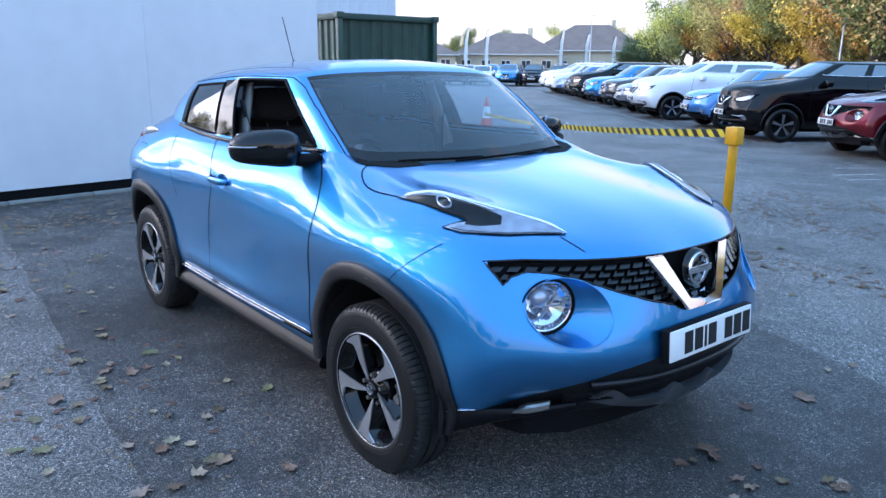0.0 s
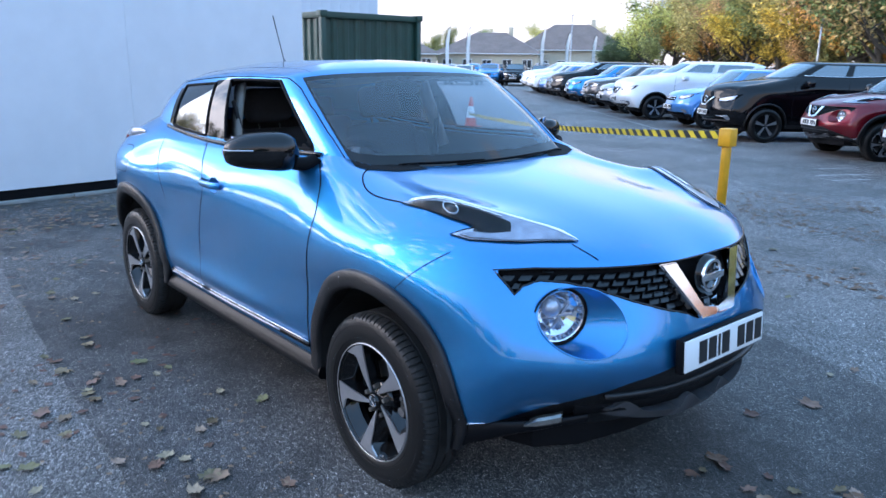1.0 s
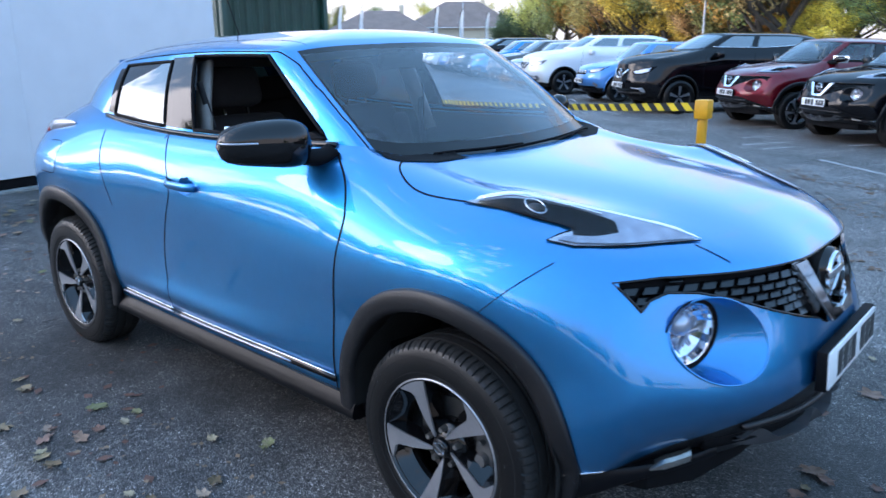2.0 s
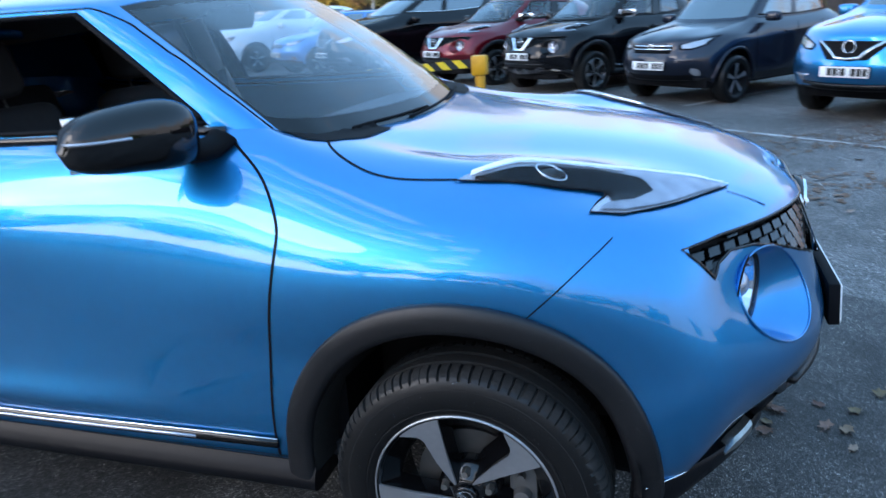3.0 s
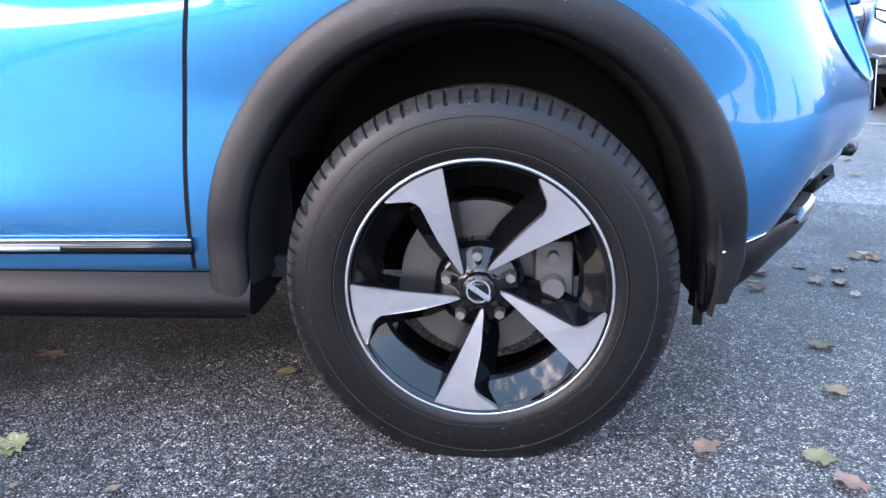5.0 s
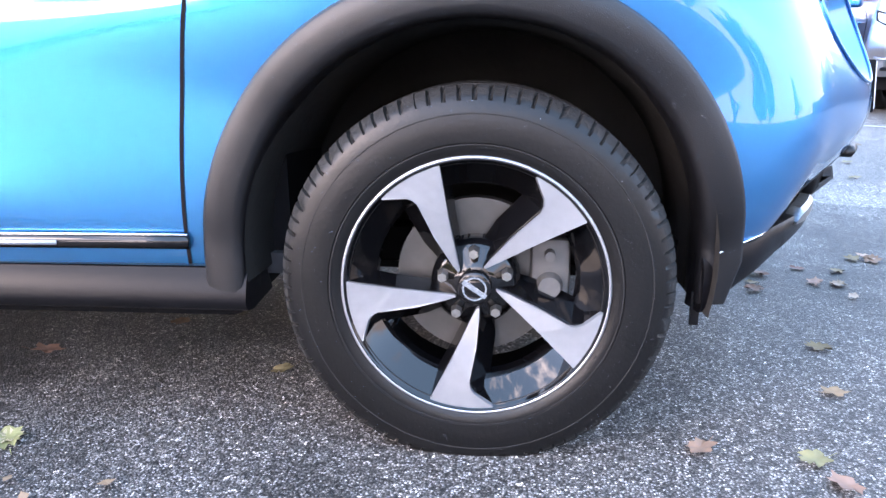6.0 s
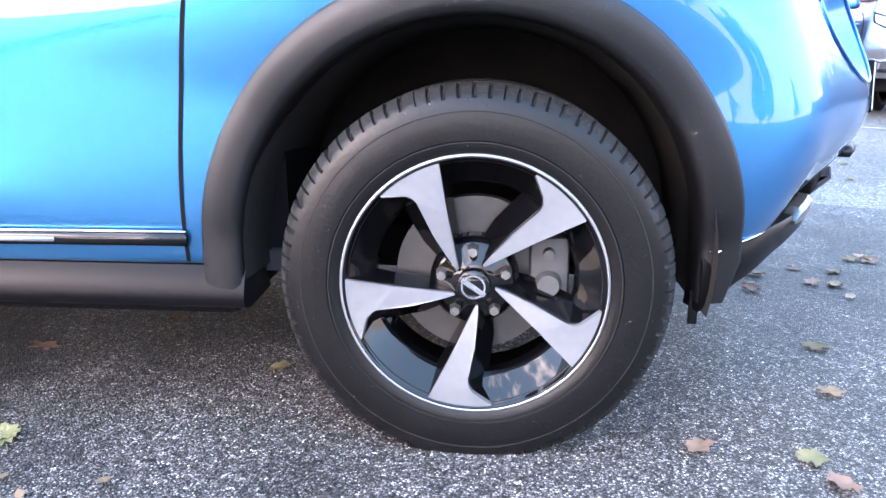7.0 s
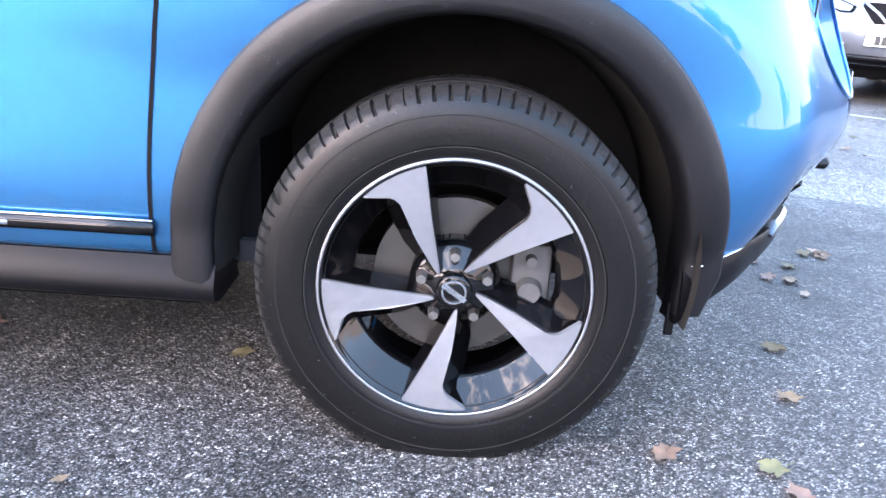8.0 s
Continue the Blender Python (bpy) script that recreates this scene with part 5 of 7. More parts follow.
def tail_lamp(parent, sgn):
    """Boomerang tail lamp that stands proud of the rear corner."""
    path = smooth_curve([(-2.50, .765, 1.135), (-2.68, .765, 1.12), (-2.84, .745, 1.085), (-2.92, .73, 1.02), (-2.90, .745, .95)], 6)
    n = len(path)
    vs, k = [], 10
    for i, (x, w, z) in enumerate(path):
        s = math.sin(math.pi * (i + .3) / (n - .4)) ** .6
        for p, q in ring_profile(.040 * s + .002, k):
            vs.append((x + q * .25, sgn * (w + p * .6), z + q))
    fs = [(i * k + j, i * k + (j + 1) % k, (i + 1) * k + (j + 1) % k, (i + 1) * k + j) for i in range(n - 1) for j in range(k)]
    tl = link("tail_lamp", vs, fs, LAMP_GREY, parent, "clear and red boomerang tail lamp")
    vs, fs = sweep([Vector((x - .01, sgn * (w + .018), z - .01)) for x, w, z in path[10:]], ring_profile(.012, 8))
    link("red_lens", vs, fs, TAIL_RED, tl)


for sgn in (-1, 1):
    tail_lamp(car, sgn)


def roof_spoiler(parent):
    vs, fs = [], []
    pts = [(y, -2.62 - .09 * (1 - (y / .46) ** 2)) for y in np.linspace(-.46, .46, 21)]
    for y, x in pts:
        z = 1.435 + .03 * (1 - (y / .46) ** 2)
        vs += [(x + .20, y, z + .015), (x, y, z), (x - .02, y, z - .012), (x + .02, y, z - .03), (x + .2, y, z - .03)]
    n = 5
    fs = [(i * n + j, i * n + (j + 1) % n, (i + 1) * n + (j + 1) % n, (i + 1) * n + j) for i in range(20) for j in range(n)]
    fs += [tuple(range(n)), tuple(20 * n + j for j in range(n))[::-1]]
    link("roof_spoiler", vs, fs, BLUE, parent)


roof_spoiler(car)


# ---- cabin ----
def seat(parent, x, y):
    s = new("seat")
    s.parent = parent
    tagged(s, "dark cloth bucket seat with headrest")
    b = bmesh.new()
    box(b, (x - .26, y - .25, .50), (x + .26, y + .25, .68), .06, segments=3)
    part("cushion", b, FABRIC, s)
    b = bmesh.new()
    box(b, (-.07, -.24, 0), (.07, .24, .60), .06, pose(x - .24, y, .62, 0, -18, 0), 3)
    part("backrest", b, FABRIC, s)
    for sg in (-1, 1):
        b = bmesh.new()
        box(b, (-.02, -.05, .08), (.11, .05, .52), .04, pose(x - .24, y + sg * .22, .62, 0, -18, 0), 3)
        part("bolster", b, FABRIC, s)
    b = bmesh.new()
    box(b, (-.05, -.13, .63), (.06, .13, .82), .045, pose(x - .24, y, .62, 0, -16, 0), 3)
    part("headrest", b, FABRIC, s)
    for sg in (-1, 1):
        b = bmesh.new()
        bmesh.ops.create_cone(b, segments=8, radius1=.007, radius2=.007, depth=.10, matrix=pose(x - .24, y + sg * .06, .62, 0, -17, 0) @ Matrix.Translation((0, 0, .60)))
        part("headrest_post", b, CHROME, s)


def cabin(parent):
    for y in (-.36, .36):
        seat(parent, -1.32, y)
    s = new("rear_seat")
    s.parent = parent
    b = bmesh.new()
    box(b, (-2.35, -.62, .48), (-1.85, .62, .68), .06, segments=3)
    part("cushion", b, FABRIC, s)
    b = bmesh.new()
    box(b, (-.07, -.62, 0), (.07, .62, .60), .06, pose(-2.32, 0, .62, 0, -20, 0), 3)
    part("backrest", b, FABRIC, s)
    for y in (-.38, .38):
        b = bmesh.new()
        box(b, (-.05, -.12, .58), (.05, .12, .74), .04, pose(-2.32, y, .62, 0, -20, 0), 3)
        part("headrest", b, FABRIC, s)
    # dashboard: a swollen top that falls to the front
    d = new("dashboard")
    d.parent = parent
    vs, n = [], 25
    for k in range(n):
        y = -.66 + 1.32 * k / (n - 1)
        hood = .045 * math.exp(-((y + .36) / .17) ** 2)
        for x, z in ((-.40, 1.10), (-.55, 1.115), (-.70, 1.10 + hood), (-.80, 1.07 + hood), (-.86, 1.00 + hood), (-.84, .80), (-.75, .62), (-.40, .60)):
            vs.append((x - .03 * (1 - (y / .66) ** 2) + (.14 if x > -.5 else 0) * (1 - (y / .66) ** 2), y, z))
    fs = [(i * 8 + j, i * 8 + (j + 1) % 8, (i + 1) * 8 + (j + 1) % 8, (i + 1) * 8 + j) for i in range(n - 1) for j in range(8)]
    fs += [tuple(range(8)), tuple((n - 1) * 8 + j for j in range(8))[::-1]]
    ob = link("dash_top", vs, fs, DASH, d, "grey moulded dashboard")
    ob.data.set_sharp_from_angle(angle=radians(50))
    w = new("steering_wheel")
    w.parent = parent
    tagged(w, "black three-spoke steering wheel")
    m = pose(-.93, -.36, 1.015, 0, -66, 0)
    vs, fs = sweep([Vector((.185 * math.cos(a), .185 * math.sin(a), 0)) for a in np.linspace(0, 2 * math.pi, 49)[:-1]], ring_profile(.016, 10), closed=True)
    ob = link("wheel_rim", vs, fs, MATT_BLACK, w)
    ob.matrix_basis = m
    b = bmesh.new()
    box(b, (-.06, -.07, -.035), (.06, .07, .015), .02, segments=3)
    ob = part("wheel_boss", b, MATT_BLACK, w)
    ob.matrix_basis = m
    for a in (0, 180, 270):
        b = bmesh.new()
        box(b, (-.02, .05, -.008), (.02, .18, .006), .004, pose(0, 0, 0, 0, 0, a + 90))
        ob = part("wheel_spoke", b, LAMP_GREY if a != 270 else MATT_BLACK, w)
        ob.matrix_basis = m
    # door linings, pillars and roof lining keep the inside dark
    sel = (BVCOL > 6.05) & (BVCOL < 8.3)
    inner = V0_BODY.copy()
    inner[:, 1] *= .925
    inner[:, 2] -= .01
    for sgn in (-1, 1):
        pickd = F0_BODY[sel & (V0_BODY[F0_BODY].mean(1)[:, 1] * sgn > 0)]
        used, back = np.unique(pickd.ravel(), return_inverse=True)
        link("door_lining", inner[used], back.reshape(-1, 4), DASH, parent)
    hv = vh.copy()
    hv[:, 1] *= .97
    hv[:, 2] -= .02
    r2 = fh[(row >= 19)]
    used, back = np.unique(r2.ravel(), return_inverse=True)
    link("roof_lining", hv[used], back.reshape(-1, 4), ROOFCLOTH, parent)
    for sgn in (-1, 1):
        vs, fs = sweep([Vector((-1.50, sgn * .66, 1.05)), Vector((-1.56, sgn * .62, 1.25)), Vector((-1.60, sgn * .57, 1.44))], [(-.05, -.01), (.05, -.01), (.05, .01), (-.05, .01)], up=Vector((0, 1, 0)))
        link("pillar_lining", vs, fs, ROOFCLOTH, parent)
        vs, fs = sweep([Vector((-1.54, sgn * .64, 1.36)), Vector((-1.50, sgn * .60, 1.10)), Vector((-1.42, sgn * .56, .80))], [(-.022, -.002), (.022, -.002), (.022, .002), (-.022, .002)], up=Vector((0, 1, 0)))
        link("seat_belt", vs, fs, FABRIC, parent)
    b = bmesh.new()
    box(b, (-.02, -.12, -.035), (.02, .12, .035), .014, pose(-1.02, 0, 1.44, 0, 15, 0), 3)
    box(b, (-.005, -.01, .0), (.08, .01, .03), .004, pose(-1.02, 0, 1.455, 0, 0, 0))
    part("inside_mirror", b, MATT_BLACK, parent)
    b = bmesh.new()
    box(b, (-3.0, -.72, .30), (-.35, .72, .34))
    box(b, (-3.0, -.70, .34), (-2.5, .70, 1.0))
    part("cabin_floor", b, FABRIC, parent)
    b = bmesh.new()
    box(b, (-.42, -.70, .30), (-.36, .70, 1.06))
    part("bulkhead", b, MATT_BLACK, parent)
    # engine bay block keeps the nose from being hollow
    b = bmesh.new()
    box(b, (-.36, -.40, .28), (.50, .40, .86), .05)
    part("engine_cover", b, MATT_BLACK, parent)


ROOFCLOTH = material("pale_grey_roof_cloth", (0.30, 0.30, 0.29), 0.9, vary=0.1, scale=30)
V0_BODY, F0_BODY, _r, _c = body_surface()
BVCOL = (np.arange(len(F0_BODY)) % BC + .5) / PU
BVCOL = np.where(BVCOL > 12, 24 - BVCOL, BVCOL)
cabin(car)


def wider(p):
    """The car's middle lies 5 cm beyond the first plan's: its breadth grows evenly between the near flank and the far one, and the nose is blunter."""
    t = min(max((p.x - .45) / .35, 0), 1)
    return Vector((p.x - .022 * t * t * (3 - 2 * t), p.y + .05 * (1 + min(max(p.y / .75, -1), 1)), p.z))


def widen(ob, above):
    here = above @ ob.matrix_basis
    if ob.data is None and ob.name.split(".")[0] in ("wheel", "number_plate") or ob.data is not None and (ob.data.users > 1 or ob.name.split(".")[0] in ("badge", "badge_back")):
        ob.matrix_basis = above.inverted() @ Matrix.Translation(wider(here.translation) - here.translation) @ here
        return
    if ob.data is not None:
        back = here.inverted()
        for v in ob.data.vertices:
            v.co = back @ wider(here @ v.co)
    for c in ob.children:
        widen(c, here)


for piece in car.children:
    widen(piece, Matrix.Identity(4))


# ---- parked cars ----
ROW, FACE = Vector((.785, -.62, 0)), Vector((-.62, -.785, 0))       # along the row of bays, and the way the cars look
ROW_YAW = math.degrees(math.atan2(FACE.y, FACE.x))
SLOPE = Matrix.Rotation(math.atan(-.002), 4, "X")


def bay(s, back=0.0):
    """The middle of the front axle of a car s metres up the row."""
    p = Vector((1.21, 8.60, 0)) - ROW * (s + .78) - FACE * back
    p.z = fall(p.y)
    return p


def park(s, back=0.0, turn=0.0):
    p = bay(s, back)
    return Matrix.Translation(p) @ SLOPE @ pose(0, 0, 0, 0, 0, ROW_YAW + turn)


def repaint(ob, old, fresh):
    for o in ob.children_recursive:
        for slot in o.material_slots:
            if slot.material == old:
                slot.link = "OBJECT"
                slot.material = fresh


def sister(k, mat, label, back=0.0):
    """Another car of the blue one's model in a bay, in another paint."""
    c = copy_thing(car, Matrix.Translation((0, 0, -.008)) @ park(k, back))
    repaint(c, BLUE, mat)
    return tagged(c, label, "car", "cars parked in a row")


sister(5.2, RED, "dark red metallic crossover parked in a bay")
sister(2.7, BLACK_PAINT, "black crossover parked nose out in a bay")


def simple_wheel(parent, x, y, r, sgn):
    w = new("wheel")
    w.parent = parent
    w.matrix_basis = pose(x, y, r, 0, 0, 0 if sgn < 0 else 180)
    q = r / .334
    vs, fs = revolve([(.215 * q, .09), (.27 * q, .105), (.32 * q, .095), (.334 * q, .07), (.334 * q, -.07), (.32 * q, -.095), (.27 * q, -.105), (.225 * q, -.095)], 40)
    link("tyre", vs, fs, RUBBER, w)
    vs, fs = revolve([(.225 * q, -.098), (.215 * q, -.09), (.20 * q, -.02), (.001, -.02)], 30, closed=False)
    link("rim", vs, fs, MATT_BLACK, w)
    vs, fs = [], []
    for k in range(5):
        a = 2 * math.pi * k / 5 + .3
        for rr, d, y2 in ((.02, -.5, -.075), (.02, .5, -.075), (.22, .16, -.092), (.22, -.16, -.092)):
            vs.append((rr * q * math.cos(a + d), y2, rr * q * math.sin(a + d)))
        fs.append((4 * k, 4 * k + 1, 4 * k + 2, 4 * k + 3))
    link("spokes", vs, fs, MACHINED, w, smooth=False)


def parked_car(kind, m, mat, label, plate=True):
    """A parked car built from the same lines, drawn out to another length, width, height and roof."""
    length, width, height, roof_back, nose, belt = {"suv": (4.64, 1.82, 1.71, .30, .04, 1.07), "hatch": (3.85, 1.68, 1.52, .12, -.02, .95),
                                                    "cross": (4.38, 1.80, 1.59, .18, .02, 1.0), "saloon": (4.45, 1.76, 1.47, .05, -.03, .93)}[kind]
    sx, sy, sz = length / 4.13, width / 1.72, height / 1.565

    def line(pts, lift=0.0):
        return [((x * sx + (nose if x > .3 else 0)), w * sy * (1 - .02 * (x > .2)), z * sz * (belt if .8 < z < 1.3 else 1) + lift) for x, w, z in pts]

    roof = [(x - (roof_back if x < -1.7 else 0) * min(1, (-1.7 - x) / .8) if x < -1.7 else x, w, z + (.03 if x < -2 else 0)) for x, w, z in gutter_line()]
    back = [(x - (roof_back * .35 if x < -2.3 else 0), w, z) for x, w, z in belt_line()]
    lines = [line(underline()), line(sill_line()), line(flank_line()), line(waist_line()), line(shoulder_line()), line(bonnet_line()), line(back)]
    v = loft(lines, 6, 4)
    rows, cols = v.shape[:2]
    v = v.reshape(-1, 3)
    f = grid_faces(rows, cols)[:, ::-1]
    nrm = -vertex_normals(v, grid_faces(rows, cols))
    tree = BVHTree.FromPolygons([tuple(p) for p in v], [tuple(q) for q in f])
    axle, r = AXLE * sx, .33 * (1.08 if kind == "suv" else .96 if kind == "hatch" else 1)
    for ax in (0, axle):
        v, f = cut_out(v, f, circle_poly(ax, r + .02, r + .075, 40), [0, 2], lambda c: np.abs(c[:, 1]) > .5)
    c = thing("car", label, "car", m, "cars parked in a row")
    centre = v[f].mean(1)
    skirt = centre[:, 2] < .36
    shell("body", v, f[~skirt], nrm, mat, c)
    shell("skirt", v, f[skirt], nrm, CLADDING, c)
    lo, hi = np.array(loop(line(back))), np.array(loop(line(roof)))
    net = np.stack([lo, (lo + hi) / 2 + (lo * 0 + np.array((0, 0, .01))), hi])
    g = np.einsum("ri,ijk,cj->rck", spline_matrix(3, 5), net, spline_matrix(24, 6, True))
    edge, rings = g[-1], [g]
    for s in (.1, .3, .6, 1.0):
        cx = np.clip(edge[:, 0], -2.5 * sx, -1.25 * sx)
        ring = edge + (np.stack([cx, 0 * cx, 0 * cx + height - .005], 1) - edge) * s
        ring[:, 2] = edge[:, 2] + (height - .005 - edge[:, 2]) * (1 - (1 - s) ** 2.4)
        rings.append(ring[None])
    g = np.concatenate(rings)
    hr, hc = g.shape[:2]
    g = g.reshape(-1, 3)
    gf = grid_faces(hr, hc)[:, ::-1]
    gn = -vertex_normals(g, grid_faces(hr, hc))
    rr, cc = np.divmod(np.arange(len(gf)), hc)
    cu = (cc + .5) / 6
    rs = cu < 12
    cu = np.where(cu > 12, 24 - cu, cu)
    glassy = (rr >= 1) & (rr < 9) & ((cu < 4.7) | (cu > 6.2) & (cu < 7.0) | (cu > 7.2) & (cu < 8.8) | (cu > 10.2))
    shell("roof", g, gf[~glassy], gn, mat, c)
    for sel, nm in ((cu < 5, "windscreen"), ((cu > 6) & (cu < 7.1) & rs, "window"), ((cu > 6) & (cu < 7.1) & ~rs, "window"), ((cu > 7.1) & (cu < 9) & rs, "rear_window"),
                    ((cu > 7.1) & (cu < 9) & ~rs, "rear_window"), (cu > 10, "tailgate_glass")):
        shell(nm, g, gf[glassy & sel], gn, DARKGLASS, c)

    def nose_x(y, z, off=0.0):
        h = tree.ray_cast(Vector((3, y, z)), Vector((-1, 0, 0)))
        return Vector(((h[0][0] if h[0] is not None else .5) + off, y, z))

    zb = .80 * sz

    def side_y(x, z):
        h = tree.ray_cast(Vector((x, 3, z)), Vector((0, -1, 0)))
        return h[0][1] if h[0] is not None else width / 2
    for sgn in (-1, 1):
        for xs in ((-.50, -.46, -.52), (-1.50, -1.48, -1.52), (-2.05, -2.12, -2.2)):
            pts = smooth_curve([(x * sx, z * sz) for x, z in zip(xs, (.42, .75, 1.08 * belt))], 6)
            vs, fs = sweep([Vector((x, sgn * (side_y(x, z) + .001), z)) for x, z in pts], ring_profile(.005, 4))
            link("door_gap", vs, fs, MATT_BLACK, c)
        n0, n1 = int(6.1 * 6), int(8.9 * 6)
        run = [g[hc + (k if sgn < 0 else hc - k)] for k in range(n0, n1)]
        vs, fs = sweep([Vector(p) + Vector((0, sgn * .006, -.005)) for p in run], ring_profile(.009, 5))
        link("waist_trim", vs, fs, CHROME if kind == "suv" else MATT_BLACK, c)
        for ax in (0, axle):
            pts = [(ax + (r + .075) * math.cos(a), r + .02 + (r + .075) * math.sin(a)) for a in np.linspace(-.1, math.pi + .1, 24)]
            vs, fs = sweep([Vector((x, sgn * (side_y(x, max(z, .36)) - .004), z)) for x, z in pts], ring_profile(.022, 6), up=Vector((0, 1, 0)))
            link("wheel_arch_trim", vs, fs, CLADDING if kind != "hatch" else mat, c)
        for dx in (-1.25, -1.95):
            b = bmesh.new()
            box(b, (dx * sx - .09, sgn * (side_y(dx * sx, .90 * sz) + .012) - .015, .90 * sz - .012), (dx * sx + .09, sgn * (side_y(dx * sx, .90 * sz) + .012) + .015, .90 * sz + .012), .008)
            part("door_handle", b, mat, c)
        lamp = [(sgn * .40 * sy, zb + .02), (sgn * .60 * sy, zb + .09), (sgn * .74 * sy, zb + .13), (sgn * .70 * sy, zb + .02), (sgn * .56 * sy, zb - .04), (sgn * .42 * sy, zb - .04)]
        vs, fs = patch(lamp, .03, lambda y, z: nose_x(y, z, .006))
        hl = link("headlamp", vs, fs, LAMP_DARK, c, "clear headlamp")
        cx, cz = sgn * .56 * sy, zb + .025
        vs, fs = patch([(cx + (y - cx) * .78, cz + (z - cz) * .72) for y, z in lamp], .02, lambda y, z: nose_x(y, z, .012))
        link("reflector", vs, fs, LAMP_BRIGHT, hl)
        fog = circle_poly(sgn * .60 * sy, .46 * sz, .055, 16)
        vs, fs = patch(fog, .02, lambda y, z: nose_x(y, z, .008))
        link("fog_lamp", vs, fs, LAMP_GREY, c)
        simple_wheel(c, 0, sgn * (width / 2 - .11), r, sgn)
        simple_wheel(c, axle, sgn * (width / 2 - .11), r, sgn)
        b = bmesh.new()
        box(b, (-.80 * sx, sgn * (width / 2 + .03) - .10, 1.06 * sz), (-.66 * sx, sgn * (width / 2 + .03) + .10, 1.19 * sz), .04, segments=3)
        part("door_mirror", b, mat, c)
    mouth = [(-.34, zb + .02), (.34, zb + .02), (.30, zb - .07), (-.30, zb - .07)] if kind == "hatch" else [(-.40, zb + .06), (.40, zb + .06), (.22, zb - .13), (-.22, zb - .13)]
    vs, fs = patch(mouth, .03, lambda y, z: nose_x(y, z, .006))
    link("grille", vs, fs, MATT_BLACK, c, "black grille")
    if kind == "hatch":
        for dz in (.012, -.032, -.066):
            vs, fs = sweep([nose_x(y, zb + dz, .012) for y in np.linspace(-.32 + abs(dz) * .3, .32 - abs(dz) * .3, 13)], [(-.006, -.011), (.008, -.009), (.010, 0), (.008, .009), (-.006, .011)])
            link("grille_bar", vs, fs, CHROME if dz > -.05 else MATT_BLACK, c)
    else:
        vs, fs = sweep([nose_x(y, .40 * sz, .010) for y in np.linspace(-.62, .62, 21)], [(-.01, -.02), (.012, -.016), (.014, 0), (.012, .016), (-.01, .02)])
        link("bumper_bar", vs, fs, CLADDING, c)
        for sgn in (-1, 1):
            vs, fs = sweep([nose_x(sgn * y, z, .012) for y, z in ((.46, .50 * sz), (.58, .485 * sz), (.68, .50 * sz))], ring_profile(.012, 6))
            link("lamp_finisher", vs, fs, LAMP_GREY, c)
    vs, fs = patch([(-.55, .42 * sz), (.55, .42 * sz), (.50, .27 * sz), (-.50, .27 * sz)], .04, lambda y, z: nose_x(y, z, .006))
    link("lower_intake", vs, fs, MATT_BLACK, c)
    for sgn in (-1, 1) if kind != "hatch" else ():
        vs, fs = sweep([nose_x(sgn * y, z, .014) for y, z in ((.34, zb + .055), (.20, zb - .04), (.13, zb - .11), (0, zb - .125))], [(-.008, -.017), (.010, -.014), (.014, 0), (.010, .014), (-.008, .017)])
        link("chrome_bar", vs, fs, CHROME, c, "chrome bar beside the badge")
    vs, fs = revolve([(.075, 0), (.072, .014), (.058, .014), (.054, 0)] if kind != "hatch" else [(.045, 0), (.043, .012), (.030, .012), (.027, 0)], 24, "x")
    ob = link("badge", vs, fs, CHROME, c)
    ob.location = nose_x(0, zb, .012)
    if plate:
        number_plate(c, nose_x(0, .55 * sz, .02).x, .55 * sz)
    b = bmesh.new()
    box(b, (axle - .4, -width * .40, .22), (.45, width * .40, .75), .03)
    part("underbody", b, MATT_BLACK, c)
    return c


DARKGLASS = glass("dark_car_glass", (0.05, 0.055, 0.06), 0.25)
LAMP_BRIGHT = material("bright_lamp", (0.34, 0.36, 0.40), 0.18, 0.5, coat=1.0, vary=0.2, scale=30)
NAVY_PAINT = paint("dark_navy_paint", (0.006, 0.010, 0.022), 0.3, 0.35, 0.1, 0.7)
MID_BLUE = paint("mid_blue_paint", (0.01, 0.13, 0.42), 0.4)
BROWN_PAINT = paint("dark_bronze_paint", (0.05, 0.042, 0.036), 0.5)


def in_bay(kind, k, mat, label, back=0.0, turn=0.0):
    return parked_car(kind, park(k, back, turn), mat, label)


in_bay("suv", 8.2, BLACK_PAINT, "tall black sport utility car parked in a bay", -.65)
in_bay("hatch", 11.4, SKY_PAINT, "small light blue hatchback parked in a bay", -.6)
in_bay("suv", 14.6, WHITE_PAINT, "tall white sport utility car parked in a bay", -1.0)
in_bay("hatch", 0, NAVY_PAINT, "dark navy hatchback with large headlamps in a bay")
in_bay("cross", -2.75, BLUE, "bright blue crossover with chrome nose in a bay")
in_bay("suv", -5.05, SILVER_PAINT, "grey off-road car parked at the end of the row")
for k, kind, mat, label in ((-3, "hatch", SILVER_PAINT, "silver hatchback parked in the row"), (-4, "cross", BROWN_PAINT, "dark bronze crossover parked in the row"),
                            (-5, "cross", BLUE, "blue crossover parked in the row"), (-6, "suv", BLACK_PAINT, "black sport utility car in the row"),
                            (-7, "cross", GREY_PAINT, "dark grey crossover in the row"), (-8, "hatch", MID_BLUE, "mid blue hatchback in the row"),
                            (-9, "cross", WHITE_PAINT, "white crossover in the row"), (-10, "suv", WHITE_PAINT, "white sport utility car at the row's far end")):
    in_bay(kind, 14.6 + 2.75 * (-2 - k), mat, label, -.9 + .1 * ((k * 7) % 3 - 1))
